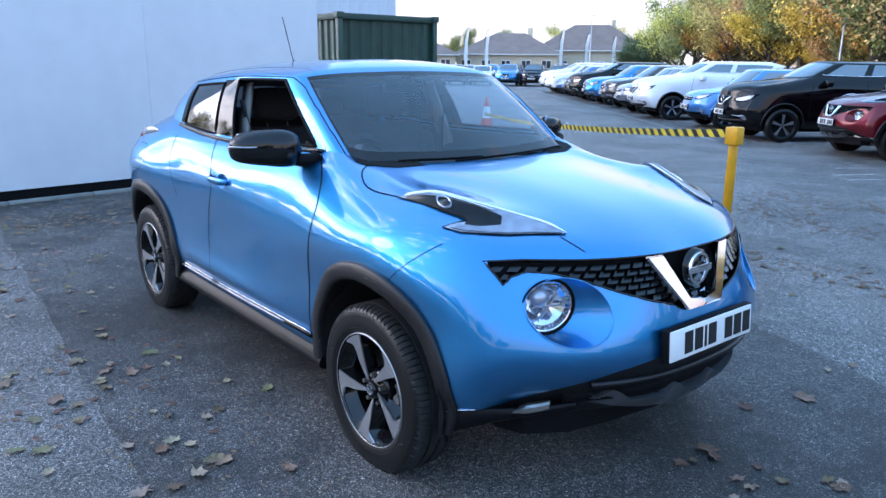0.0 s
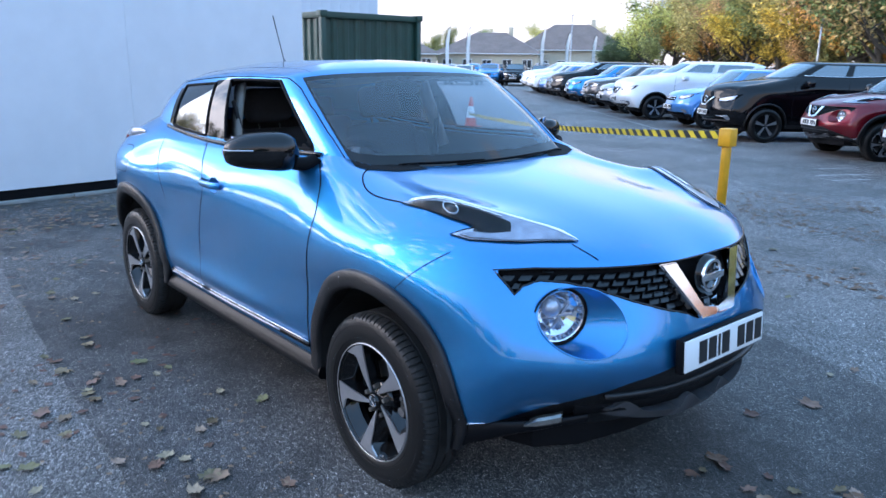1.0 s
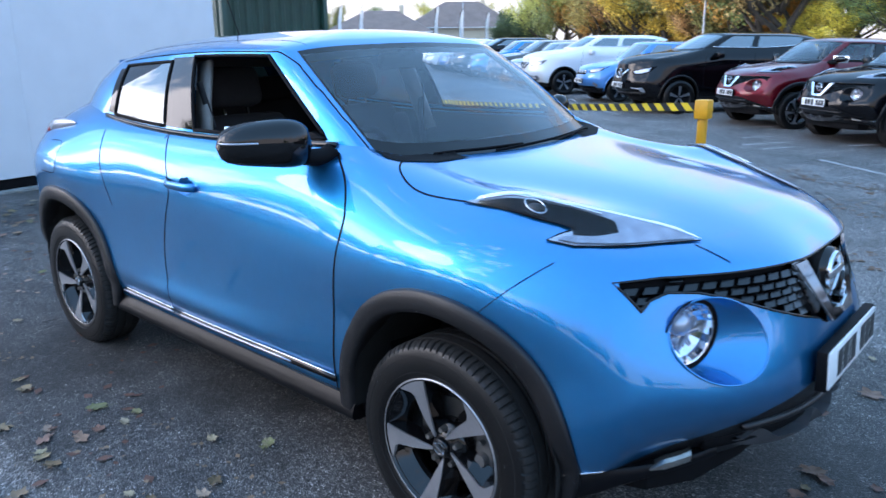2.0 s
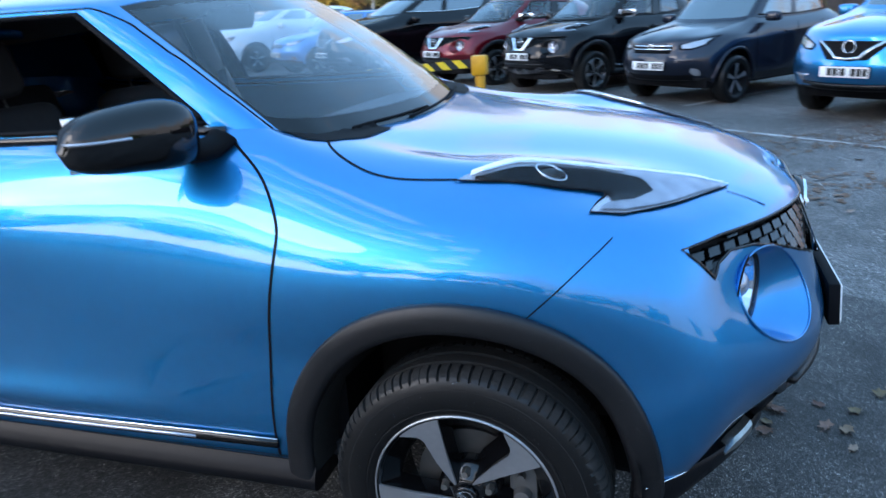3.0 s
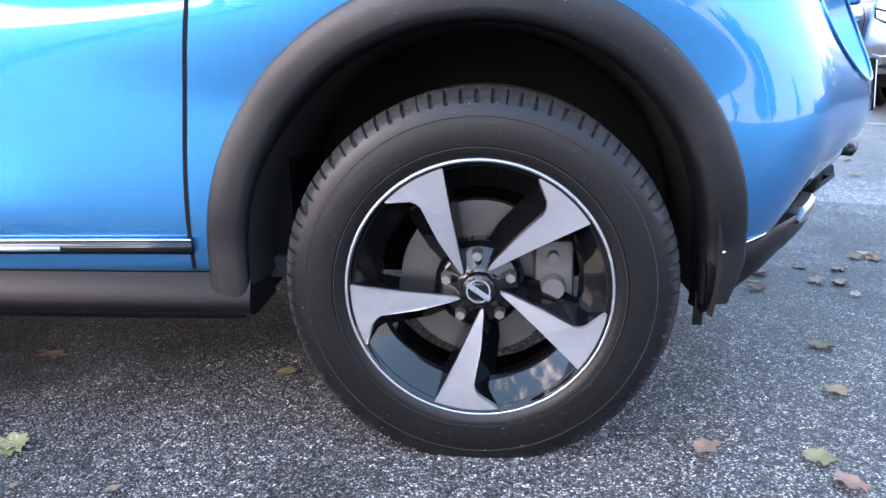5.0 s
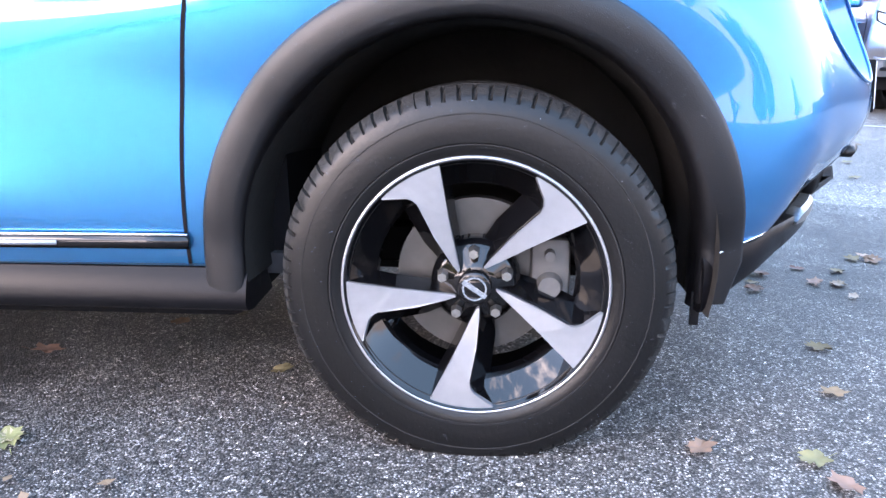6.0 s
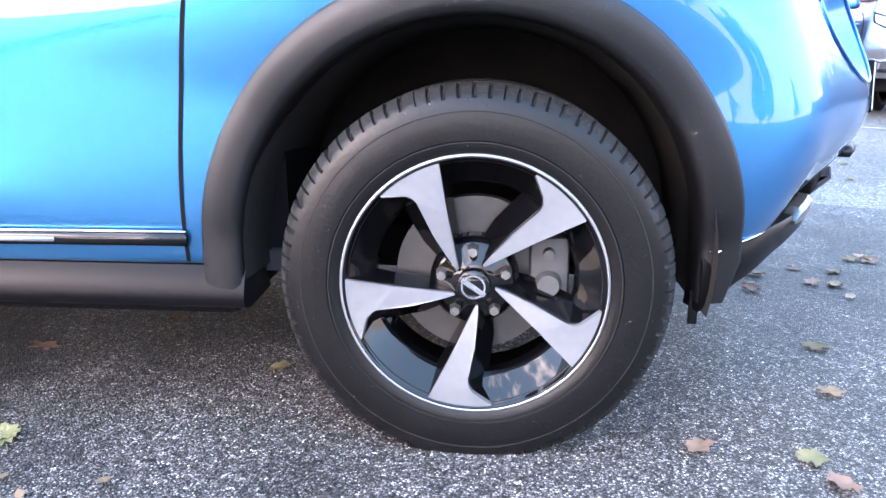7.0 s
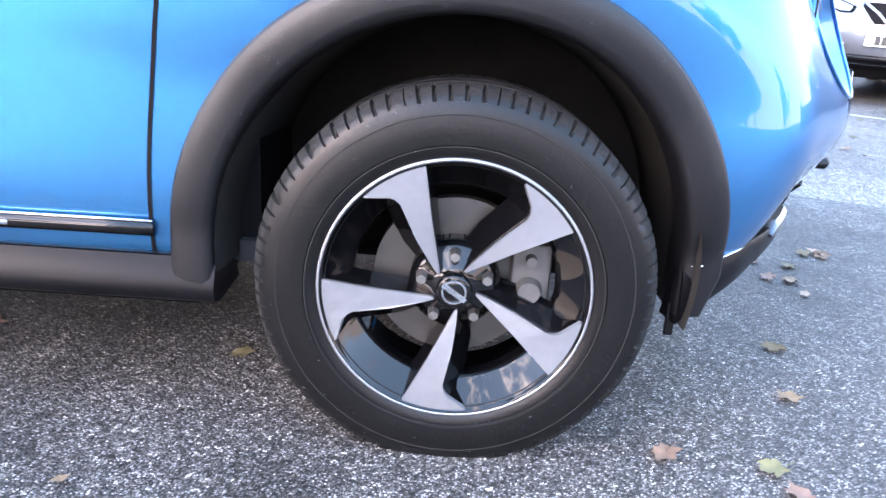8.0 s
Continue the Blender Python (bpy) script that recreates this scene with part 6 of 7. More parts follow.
FAR = [(NAVY_PAINT, "hatch", "dark navy hatchback in the far row"), (BLACK_PAINT, "cross", "black crossover in the far row"), (BLUE, "cross", "blue crossover in the far row"),
       (SILVER_PAINT, "hatch", "silver hatchback in the far row"), (WHITE_PAINT, "saloon", "white saloon in the far row"), (GREY_PAINT, "suv", "grey sport utility car in the far row")]
for k in range(9):
    mat, kind, label = FAR[(k * 5 + 1) % 6] if k > 2 else FAR[k]
    far = Vector((2.275, -2.32, 0)) + (Vector((-.779, .627, 0)) + Vector((.627, .779, 0)) * (.150 - .034 * k)) * (56 + .3 * k)
    parked_car(kind, pose(far.x, far.y, fall(far.y), 0, 0, -52 + (k * 37) % 9), mat, label)
for k in range(8):
    mat, kind, label = FAR[(k * 7 + 3) % 6]
    far = Vector((2.275, -2.32, 0)) + (Vector((-.779, .627, 0)) + Vector((.627, .779, 0)) * (.215 - .030 * k)) * 72
    parked_car(kind, pose(far.x, far.y, fall(far.y), 0, 0, 128 + (k * 37) % 9), mat, label, plate=False)


# ---- bay lines, post, tape, cone ----
def painted_line(a, b, width=.10):
    a, b = Vector((*a, 0)), Vector((*b, 0))
    d = (b - a)
    n = max(2, int(d.length / .25))
    s = Vector((-d.y, d.x, 0)).normalized()
    vs, fs = [], []
    for k in range(n + 1):
        p = a + d * (k / n)
        p.z = fall(p.y)
        w = width / 2 * (1 + .12 * noise.noise(p * 3))
        vs += [p + s * w + Vector((0, 0, .004)), p - s * w + Vector((0, 0, .004))]
    fs = [(2 * k, 2 * k + 1, 2 * k + 3, 2 * k + 2) for k in range(n)]
    return tagged(link("bay_line", vs, fs, LINE_PAINT, None, smooth=False), "worn white painted parking bay line", "road marking", "bay lines", kind="structure")


for k in range(-3, 14):
    p = bay(1.35 + 2.6 * k + .78, -.6)
    q = p - FACE * 4.8
    painted_line((p.x, p.y), (q.x, q.y))
p, q = bay(45, -1.9), bay(7.5, -1.9)
painted_line((p.x, p.y), (q.x, q.y), .05)
p, q = bay(1.0, -1.9), bay(-8, -1.9)
painted_line((p.x, p.y), (q.x, q.y), .07)


for a, b in (((-2.98, 9.88), (-2.68, 10.42)), ((-2.67, 9.04), (-2.24, 9.85)), ((-2.30, 8.72), (-2.01, 9.30)), ((-5.36, 11.2), (-4.80, 11.5))):
    painted_line(a, b, .05)


def bollard(x, y, h):
    t = thing("bollard", "yellow steel post with a wider square cap", "bollard", pose(x, y, fall(y)))
    vs, fs = revolve([(.0005, h - .14), (.036, h - .14), (.038, h - .15), (.038, .0), (.0005, .0)], 32, "z", closed=False)
    link("post", vs, fs, YELLOW, t)
    b = bmesh.new()
    box(b, (-.055, -.055, h - .145), (.055, .055, h), .012)
    part("cap", b, YELLOW, t)
    b = bmesh.new()
    box(b, (-.09, -.09, 0), (.09, .09, .012), .004)
    part("foot_plate", b, YELLOW, t)
    return t


bollard(-.97, 3.30, 1.08)


def hazard_tape(a, b, sag, width, pieces):
    """A slack yellow and black barrier tape in slanting pieces."""
    t = thing("barrier_tape", "slack yellow and black striped barrier tape tied to the post", "tape")
    a, b = Vector(a), Vector(b)

    def at(s):
        return a.lerp(b, s) - Vector((0, 0, sag * 4 * s * (1 - s)))
    for k in range(pieces):
        s0, s1 = k / pieces, (k + 1) / pieces
        lean = .45 / pieces
        vs = []
        for off in (.0008, -.0008):
            for s, up in ((s0 - lean, -1), (s1 - lean, -1), (s1 + lean, 1), (s0 + lean, 1)):
                vs.append(at(min(max(s, 0), 1)) + Vector((off * 3, off * 3, up * width / 2)))
        link("stripe", vs, [(0, 1, 2, 3), (7, 6, 5, 4), (0, 4, 5, 1), (1, 5, 6, 2), (2, 6, 7, 3), (3, 7, 4, 0)], TAPE_YELLOW if k % 2 else TAPE_BLACK, t, smooth=False)


hazard_tape((-1.03, 3.34, 1.02), (-11.0, 9.6, .40), .10, .065, 120)


def traffic_cone(x, y):
    t = thing("traffic_cone", "orange traffic cone with a white band on the tarmac", "traffic cone", pose(x, y, fall(y), 0, 0, 20))
    b = bmesh.new()
    box(b, (-.20, -.20, 0), (.20, .20, .045), .02)
    part("cone_base", b, CONE_ORANGE, t)
    for nm, prof, mat in (("cone_foot", [(.15, .04), (.115, .25)], CONE_ORANGE), ("white_band", [(.116, .25), (.070, .53)], PLATE_WHITE), ("cone_top", [(.069, .53), (.028, .75), (.001, .755)], CONE_ORANGE)):
        vs, fs = revolve(prof, 28, "z", closed=False)
        link(nm, vs, fs, mat, t)


CONE_ORANGE = material("cone_orange", (0.70, 0.08, 0.02), 0.5, vary=0.15)
traffic_cone(-11.7, 10.3)


# ---- container, buildings ----
def container(x, y, w, h, depth):
    t = thing("shipping_container", "dark green corrugated steel shipping container", "container", pose(x, y, -.08))
    for nm, path, n in (("end_wall", [(0, 0), (0, w)], 9), ("side_wall", [(0, 0), (-depth, 0)], 22), ("side_wall", [(0, w), (-depth, w)], 22)):
        a, b = Vector((*path[0], 0)), Vector((*path[1], 0))
        d = (b - a)
        out = Vector((1, 0, 0)) if nm == "end_wall" else Vector((0, -1 if path[0][1] == 0 else 1, 0))
        vs = []
        prof = [(0, 0), (.32, 0), (.45, -.045), (.87, -.045), (1, 0)]
        pts = [(k + s) / n for k in range(n) for s, _ in prof[:-1]] + [1.0]
        dep = [o for k in range(n) for _, o in prof[:-1]] + [0.0]
        for s, o in zip(pts, dep):
            p = a + d * s + out * (o - .02)
            vs += [p + Vector((0, 0, .15)), p + Vector((0, 0, h - .10))]
        fs = [(2 * k, 2 * k + 2, 2 * k + 3, 2 * k + 1) for k in range(len(pts) - 1)]
        link(nm, vs, fs, GREEN_STEEL, t, smooth=False)
    for yy in (0, w):
        for xx in (0, -depth):
            b = bmesh.new()
            box(b, (xx - .06, yy - .06, 0), (xx + .06, yy + .06, h), .01)
            box(b, (xx - .09, yy - .09, h - .12), (xx + .09, yy + .09, h + .012), .01)
            part("corner_post", b, GREEN_STEEL, t)
    b = bmesh.new()
    for z in (.05, h - .08):
        box(b, (-.05, 0, z - .06), (.05, w, z + .07), .008)
        for yy in (0, w):
            box(b, (-depth, yy - .05, z - .06), (0, yy + .05, z + .07), .008)
    part("rail", b, GREEN_STEEL, t)
    b = bmesh.new()
    box(b, (-depth, 0, h - .05), (0, w, h - .01))
    part("roof", b, GREEN_STEEL, t)


container(-12.5, 6.58, 2.66, 2.70, 6.06)


RIBBED = material("pale_ribbed_steel", (0.62, 0.66, 0.72), 0.5, vary=0.08, scale=2)
cladding_wall("wall_ribbed", -24.0, 4.5, 16.2, 0.0, 7.5, .45, .06, RIBBED, "tall pale ribbed steel building beyond the container")
ROOF_TILE = material("grey_brown_roof_tiles", (0.19, 0.145, 0.125), 0.8, vary=0.25, scale=6, bump=0.3, bump_scale=12)
CREAM = material("cream_wall_coat", (0.55, 0.48, 0.36), 0.8, vary=0.12, scale=3)
WINDOW_DARK = material("dark_window_glass", (0.02, 0.025, 0.03), 0.1, coat=0.5, vary=0.1)
WHITE_TRIM = material("white_painted_trim", (0.7, 0.7, 0.68), 0.5, vary=0.06)


def bungalow(x, y, w, d, eave, ridge, yaw, label):
    """A low building with a hipped tiled roof, windows and a door on its long front."""
    t = thing("bungalow", label, "building", pose(x, y, fall(y), 0, 0, yaw))
    b = bmesh.new()
    box(b, (-w / 2, -d / 2, 0), (w / 2, d / 2, eave))
    part("wall", b, CREAM, t, smooth=False)
    o, r = .5, d / 2
    vs = [(-w / 2 - o, -d / 2 - o, eave), (w / 2 + o, -d / 2 - o, eave), (w / 2 + o, d / 2 + o, eave), (-w / 2 - o, d / 2 + o, eave), (-w / 2 + r, 0, ridge), (w / 2 - r, 0, ridge)]
    vs += [(p[0], p[1], p[2] - .12) for p in vs[:4]]
    link("roof", vs, [(0, 1, 5, 4), (2, 3, 4, 5), (1, 2, 5), (3, 0, 4), (0, 6, 7, 1), (1, 7, 8, 2), (2, 8, 9, 3), (3, 9, 6, 0), (6, 9, 8, 7)], ROOF_TILE, t, smooth=False)
    n = max(2, int(w / 2.4))
    for k in range(n):
        wx = -w / 2 + w * (k + .5) / n
        win = new("window")
        win.parent = t
        door = k == n // 2
        z0, z1 = (.05, 2.1) if door else (1.0, 2.15)
        b = bmesh.new()
        box(b, (wx - .62, -d / 2 - .06, z0), (wx + .62, -d / 2 + .02, z1), .02)
        part("frame", b, WHITE_TRIM, win)
        for s in (-1, 1):
            b = bmesh.new()
            box(b, (wx + s * .29 - .25, -d / 2 - .075, z0 + .1), (wx + s * .29 + .25, -d / 2 - .05, z1 - .1))
            part("pane", b, WINDOW_DARK, win, smooth=False)
    b = bmesh.new()
    box(b, (-w / 2 - .52, -d / 2 - .62, eave - .16), (w / 2 + .52, -d / 2 - .5, eave - .04), .03)
    part("gutter", b, WHITE_TRIM, t)
    b = bmesh.new()
    box(b, (w * .18, -.3, ridge - .5), (w * .18 + .6, .3, ridge + .7), .02)
    part("chimney", b, CREAM, t)


bungalow(-81, 53.6, 20, 9, 2.7, 5.2, 52, "low cream bungalow with a brown hipped tile roof")
bungalow(-72.7, 69.4, 13, 9, 2.9, 5.6, 40, "cream building with a hipped tile roof and dark windows")
bungalow(-71.4, 84.4, 15, 10, 3.6, 7.2, 40, "cream building with a tall grey hipped roof")


def flag_banner(x, y, h):
    t = thing("feather_flag", "white feather flag on a thin pole", "flag", pose(x, y, fall(y), 0, 0, 40), "feather flags")
    vs, fs = sweep([Vector((0, 0, 0)), Vector((0, 0, h * .8)), Vector((.12, 0, h * .94)), Vector((.4, 0, h))], ring_profile(.025, 6), up=Vector((0, 1, 0)))
    link("pole", vs, fs, DISC, t)
    vs = []
    for k in range(13):
        z = h * (.25 + .73 * k / 12)
        x0 = 0 if k < 9 else .12 * (k - 8) * .6
        wd = .27 if k < 8 else .27 - .035 * (k - 8) ** 1.2
        for a in (0, .5, 1):
            vs.append((x0 + wd * a, .05 * math.sin(z * 2 + a * 3), z - .15 * a))
    fs = [(3 * k + j, 3 * k + j + 1, 3 * k + j + 4, 3 * k + j + 3) for k in range(12) for j in range(2)]
    link("cloth", vs, fs, WHITE_TRIM, t)


def at_view(p, dist):
    """A place dist metres off in the direction p, from the yard's corner."""
    f, r = Vector((-.779, .627, 0)), Vector((.627, .779, 0))
    return Vector((2.275, -2.32, 0)) + (f + r * p) * dist


for p, d, h in ((.026, 62, 4.4), (.053, 62, 4.4), (.150, 64, 4.5), (.183, 66, 4.3), (.218, 68, 4.2)):
    q = at_view(p, d)
    flag_banner(q.x, q.y, h)


def lamp_post(p, d, h):
    q = at_view(p, d)
    t = thing("lamp_post", "tall grey steel street lamp post", "lamp post", pose(q.x, q.y, fall(q.y)))
    vs, fs = revolve([(.10, 0), (.10, 1.2), (.06, 1.3), (.045, h), (.001, h)], 16, "z", closed=False)
    link("pole", vs, fs, SILVER_POLE, t)
    b = bmesh.new()
    box(b, (-.1, -.1, h), (.5, .1, h + .1), .03)
    part("head", b, SILVER_POLE, t)


SILVER_POLE = material("galvanised_steel", (0.42, 0.43, 0.44), 0.45, 0.6, vary=0.15)
lamp_post(.305, 60, 7.0)
lamp_post(.516, 40, 8.5)
lamp_post(.19, 80, 6.5)


# ---- trees, fence ----
BARK = material("grey_brown_bark", (0.09, 0.075, 0.06), 0.9, vary=0.35, scale=10, bump=0.5, bump_scale=20)
LEAVES = {n: material("leaves_" + n, c, 0.65, vary=0.35, scale=3, object_random=0.3, island=0.55) for n, c in
          (("yellow", (0.80, 0.54, 0.10)), ("orange", (0.62, 0.38, 0.15)), ("green", (0.27, 0.30, 0.10)), ("dark", (0.09, 0.13, 0.055)), ("olive", (0.54, 0.44, 0.14)))}


def tree_mesh(seed, height, spread, leaves, leaf, mat, bare=0.0):
    """Trunk with limbs, and a crown of loose clumps of small leaves. Returns the two objects under an Empty."""
    rnd = random.Random(seed)
    t = thing("tree", "autumn tree with thinning leaves", "tree", None, "trees behind the car park")
    vs, fs, tips = [], [], []

    def limb(p, d, length, r, depth):
        path, q = [p], p.copy()
        for k in range(5):
            d = (d + Vector((rnd.uniform(-.22, .22), rnd.uniform(-.22, .22), rnd.uniform(-.05, .16)))).normalized()
            q = q + d * (length / 5)
            path.append(q.copy())
        n, base = 6, len(vs)
        for i, a in enumerate(path):
            rr = r * (1 - .65 * i / 5)
            s = d.cross(Vector((0, 0, 1)))
            s = s.normalized() if s.length > .05 else Vector((1, 0, 0))
            u = s.cross(d).normalized()
            vs.extend(a + s * rr * math.cos(2 * math.pi * j / n) + u * rr * math.sin(2 * math.pi * j / n) for j in range(n))
        fs.extend((base + i * n + j, base + i * n + (j + 1) % n, base + (i + 1) * n + (j + 1) % n, base + (i + 1) * n + j) for i in range(5) for j in range(n))
        if depth == 0:
            tips.extend(path[2:])
            return
        for k in range(4 if depth > 1 else 3):
            i = rnd.randint(2, 5)
            a = rnd.uniform(0, 2 * math.pi)
            limb(path[i], (d * .7 + Vector((math.cos(a), math.sin(a), rnd.uniform(-.1, .6))) * spread).normalized(), length * rnd.uniform(.55, .75), r * .42, depth - 1)
        tips.extend(path[4:])

    limb(Vector((0, 0, 0)), Vector((0, 0, 1)), height * .50, height * .022 + .03, 2)
    for k in range(4):
        a = rnd.uniform(0, 6.28)
        limb(Vector((0, 0, height * rnd.uniform(.12, .3))), Vector((math.cos(a), math.sin(a), .7)).normalized(), height * .38, height * .012 + .015, 1)
    link("trunk", vs, fs, BARK, t)
    lv, lf = [], []
    for k in range(leaves):
        p = rnd.choice(tips)
        q = p + Vector((rnd.gauss(0, .30), rnd.gauss(0, .30), rnd.gauss(0, .26))) * height * .14
        if q.z < .25:
            q.z = .25 + rnd.random() * .5
        n = Vector((rnd.gauss(0, 1), rnd.gauss(0, 1), rnd.gauss(.5, 1))).normalized()
        s = n.orthogonal().normalized()
        s = (Matrix.Rotation(rnd.uniform(0, 6.28), 3, n) @ s)
        u = n.cross(s)
        a, b = leaf * rnd.uniform(.6, 1.3), leaf * rnd.uniform(.4, .8)
        base = len(lv)
        lv += [q - s * a, q + u * b + n * b * .3, q + s * a, q - u * b + n * b * .3]
        lf.append((base, base + 1, base + 2, base + 3))
    link("crown", lv, lf, mat, t, smooth=False)
    return t


TREES = {}
for n, (name, h, count, leaf) in enumerate((("yellow", 6.0, 15000, .062), ("orange", 7.5, 13000, .07), ("green", 7.0, 16000, .07), ("dark", 5.5, 15000, .065), ("olive", 8.0, 14000, .07))):
    TREES[name] = tree_mesh(n + 3, h, 1.0, count, leaf, LEAVES[name])
rnd = random.Random(11)
base = bay(8, 17.0)
first = {n: True for n in TREES}


def plant(kind, x, y, s, label):
    t = TREES[kind]
    m = pose(x, y, fall(y), 0, 0, rnd.uniform(0, 360))
    if first[kind]:
        first[kind] = False
        t.matrix_basis = m @ Matrix.Scale(s, 4)
    else:
        t = copy_thing(t, m)
        t.scale = (s, s, s * rnd.uniform(.92, 1.1))
    tagged(t, label)


WORDS = {"yellow": "yellow autumn tree with thinning small leaves", "orange": "orange brown autumn tree with loose crown", "green": "green leafy tree with uneven crown",
         "dark": "dark green bushy tree with dense leaves", "olive": "tall olive green tree turning yellow"}
order = ["olive", "yellow", "green", "orange", "yellow", "olive", "yellow", "orange", "green", "yellow"]
for i in range(30):
    s = -46 + i * 2.5
    p = base + ROW * s - FACE * rnd.uniform(-1.5, 3.0)
    kind = order[i % 10] if s < 12 else ("dark", "green")[i % 2]
    plant(kind, p.x, p.y, rnd.uniform(.72, 1.0), WORDS[kind])
for i in range(12):
    s = -50 + i * 6.5
    p = base + ROW * s - FACE * rnd.uniform(5, 8)
    k = ("green", "olive", "orange", "dark")[i % 4] if s < 5 else "dark"
    plant(k, p.x, p.y, rnd.uniform(.95, 1.25), WORDS[k])
for q, d, k, s in ((.255, 62, "dark", .85), (.28, 64, "dark", .95), (.16, 135, "olive", 1.25), (.235, 125, "olive", 1.2), (.06, 120, "green", 1.1), (.03, 120, "green", 1.0), (.0, 115, "green", .9), (.262, 75, "dark", .8)):
    p = at_view(q, d)
    plant(k, p.x, p.y, s, WORDS[k])
# the wood behind the row of bays
for i in range(15):
    p = at_view(.305 + .023 * i, 60 - 1.7 * i + rnd.uniform(-2, 2))
    k = ("olive", "green", "yellow", "olive", "orange", "yellow", "green")[i % 7]
    plant(k, p.x, p.y, 1.0 + .032 * i + rnd.uniform(-.08, .15), WORDS[k])
for i in range(12):
    p = at_view(.325 + .029 * i, 72 - 2.0 * i)
    k = ("green", "olive", "orange", "yellow")[i % 4]
    plant(k, p.x, p.y, rnd.uniform(1.25, 1.6), WORDS[k])
# trees across the yard, seen only in the paint and the glass
# from (-29, -14) on: outer unseen row, added to block low light on the car
for x, y, k, s in ((-23, -7, "olive", .75), (-22, -13, "green", .8), (-17, -17, "olive", 1.1), (-12, -20, "dark", 1.3), (-7, -22, "green", 1.1), (-2, -20, "green", .72), (4, -20, "dark", .75), (10, -17, "green", .7), (16, -14, "dark", .6), (22, -6, "green", .5), (24, 1, "dark", .45), (-29, -14, "dark", 1.0), (-25, -18, "green", 1.1), (-21, -22, "dark", 1.0), (-9, -27, "dark", 1.2), (-4, -26, "olive", 1.0), (1, -26, "dark", 1.1), (6, -25, "green", 1.05), (11, -23, "dark", 1.0), (16, -20, "olive", .9), (20, -15, "dark", .85)):
    plant(k, x, y, s, WORDS[k])


def board_fence(a, b, h):
    """A dark close-boarded fence with posts."""
    t = thing("fence", "dark stained close-boarded timber fence behind the bays", "fence")
    a, b = Vector((*a, 0)), Vector((*b, 0))
    d = b - a
    n = int(d.length / 1.5)
    yaw = math.degrees(math.atan2(d.y, d.x))
    post = board = None
    for k in range(n + 1):
        p = a + d * (k / n)
        if post is None:
            bm = bmesh.new()
            box(bm, (-.05, -.05, 0), (.05, .05, h + .08), .008)
            post = part("post", bm, FENCE_WOOD, t)
            ob = post
        else:
            ob = new("post", post.data)
            ob.parent = t
        ob.matrix_basis = pose(p.x, p.y, fall(p.y), 0, 0, yaw)
        if k == n:
            break
        for j in range(3):
            q = a + d * ((k + (j + .5) / 3) / n)
            if board is None:
                bm = bmesh.new()
                box(bm, (-d.length / n / 6 + .004, -.012, .05), (d.length / n / 6 - .004, .012, h), .003)
                board = part("board", bm, FENCE_WOOD, t)
                ob = board
            else:
                ob = new("board", board.data)
                ob.parent = t
            ob.matrix_basis = pose(q.x, q.y, fall(q.y), 0, 0, yaw)


FENCE_WOOD = material("dark_fence_timber", (0.035, 0.028, 0.026), 0.85, vary=0.3, scale=8, object_random=0.0)
p, q = bay(12, 9.5), bay(-26, 9.5)
board_fence((p.x, p.y), (q.x, q.y), 1.75)


# ---- fallen leaves, wall foot ----
LEAF_BROWN = [material("fallen_leaf_" + n, c, 0.75, vary=0.3, scale=40, object_random=.25) for n, c in
              (("tan", (0.23, 0.15, 0.09)), ("brown", (0.14, 0.08, 0.045)), ("pale", (0.30, 0.225, 0.15)), ("green", (0.17, 0.15, 0.07)))]


def leaf_mesh(name, seed, size, mat):
    """A dry lobed leaf, curled up at its edges, with a stalk."""
    r = random.Random(seed)
    n = 22
    rim = []
    for k in range(n):
        a = 2 * math.pi * k / n
        lobes = .62 + .38 * abs(math.cos(2.5 * a + .3)) if k % 2 == 0 else .50 + .30 * abs(math.cos(2.5 * a))
        rr = size * lobes * r.uniform(.85, 1.1)
        rim.append((rr * 1.2 * math.cos(a), rr * .85 * math.sin(a), .006 + size * r.uniform(.02, .24)))
    vs = [(0, 0, .007)] + [(x * .5, y * .5, .005 + z * .22) for x, y, z in rim] + rim
    fs = [(0, 1 + k, 1 + (k + 1) % n) for k in range(n)] + [(1 + k, 1 + n + k, 1 + n + (k + 1) % n, 1 + (k + 1) % n) for k in range(n)]
    b = len(vs)
    vs += [(-size * .9, .0012, .006), (-size * .9, -.0012, .006), (-size * 1.7, -.001, .012), (-size * 1.7, .001, .012)]
    fs.append((b, b + 1, b + 2, b + 3))
    me = bpy.data.meshes.new(name)
    me.from_pydata(vs, [], fs)
    me.materials.append(mat)
    me.polygons.foreach_set("use_smooth", [True] * len(me.polygons))
    return me


LEAF_MESHES = [leaf_mesh("leaf", k, s, LEAF_BROWN[k % 4]) for k, s in enumerate((.045, .05, .038, .042, .055, .04, .034, .05))]
rnd = random.Random(5)
LEAF_NAMES = ("curled tan", "dark brown", "pale dry", "green and yellow")


def on_strip(x, y):
    return -1.65 - .065 * x < y < min(2.36, 1.96 - .40 * x)


def fallen_leaf(x, y, kind, yaw, s=1.0):
    ob = new("fallen_leaf", LEAF_MESHES[kind])
    ob.matrix_basis = pose(x, y, fall(y) + .003 + .006 * on_strip(x, y), rnd.uniform(-6, 6), rnd.uniform(-6, 6), yaw) @ Matrix.Scale(s, 4)
    tagged(ob, LEAF_NAMES[kind % 4] + " fallen leaf lying on the tarmac", "leaf", "fallen leaves")


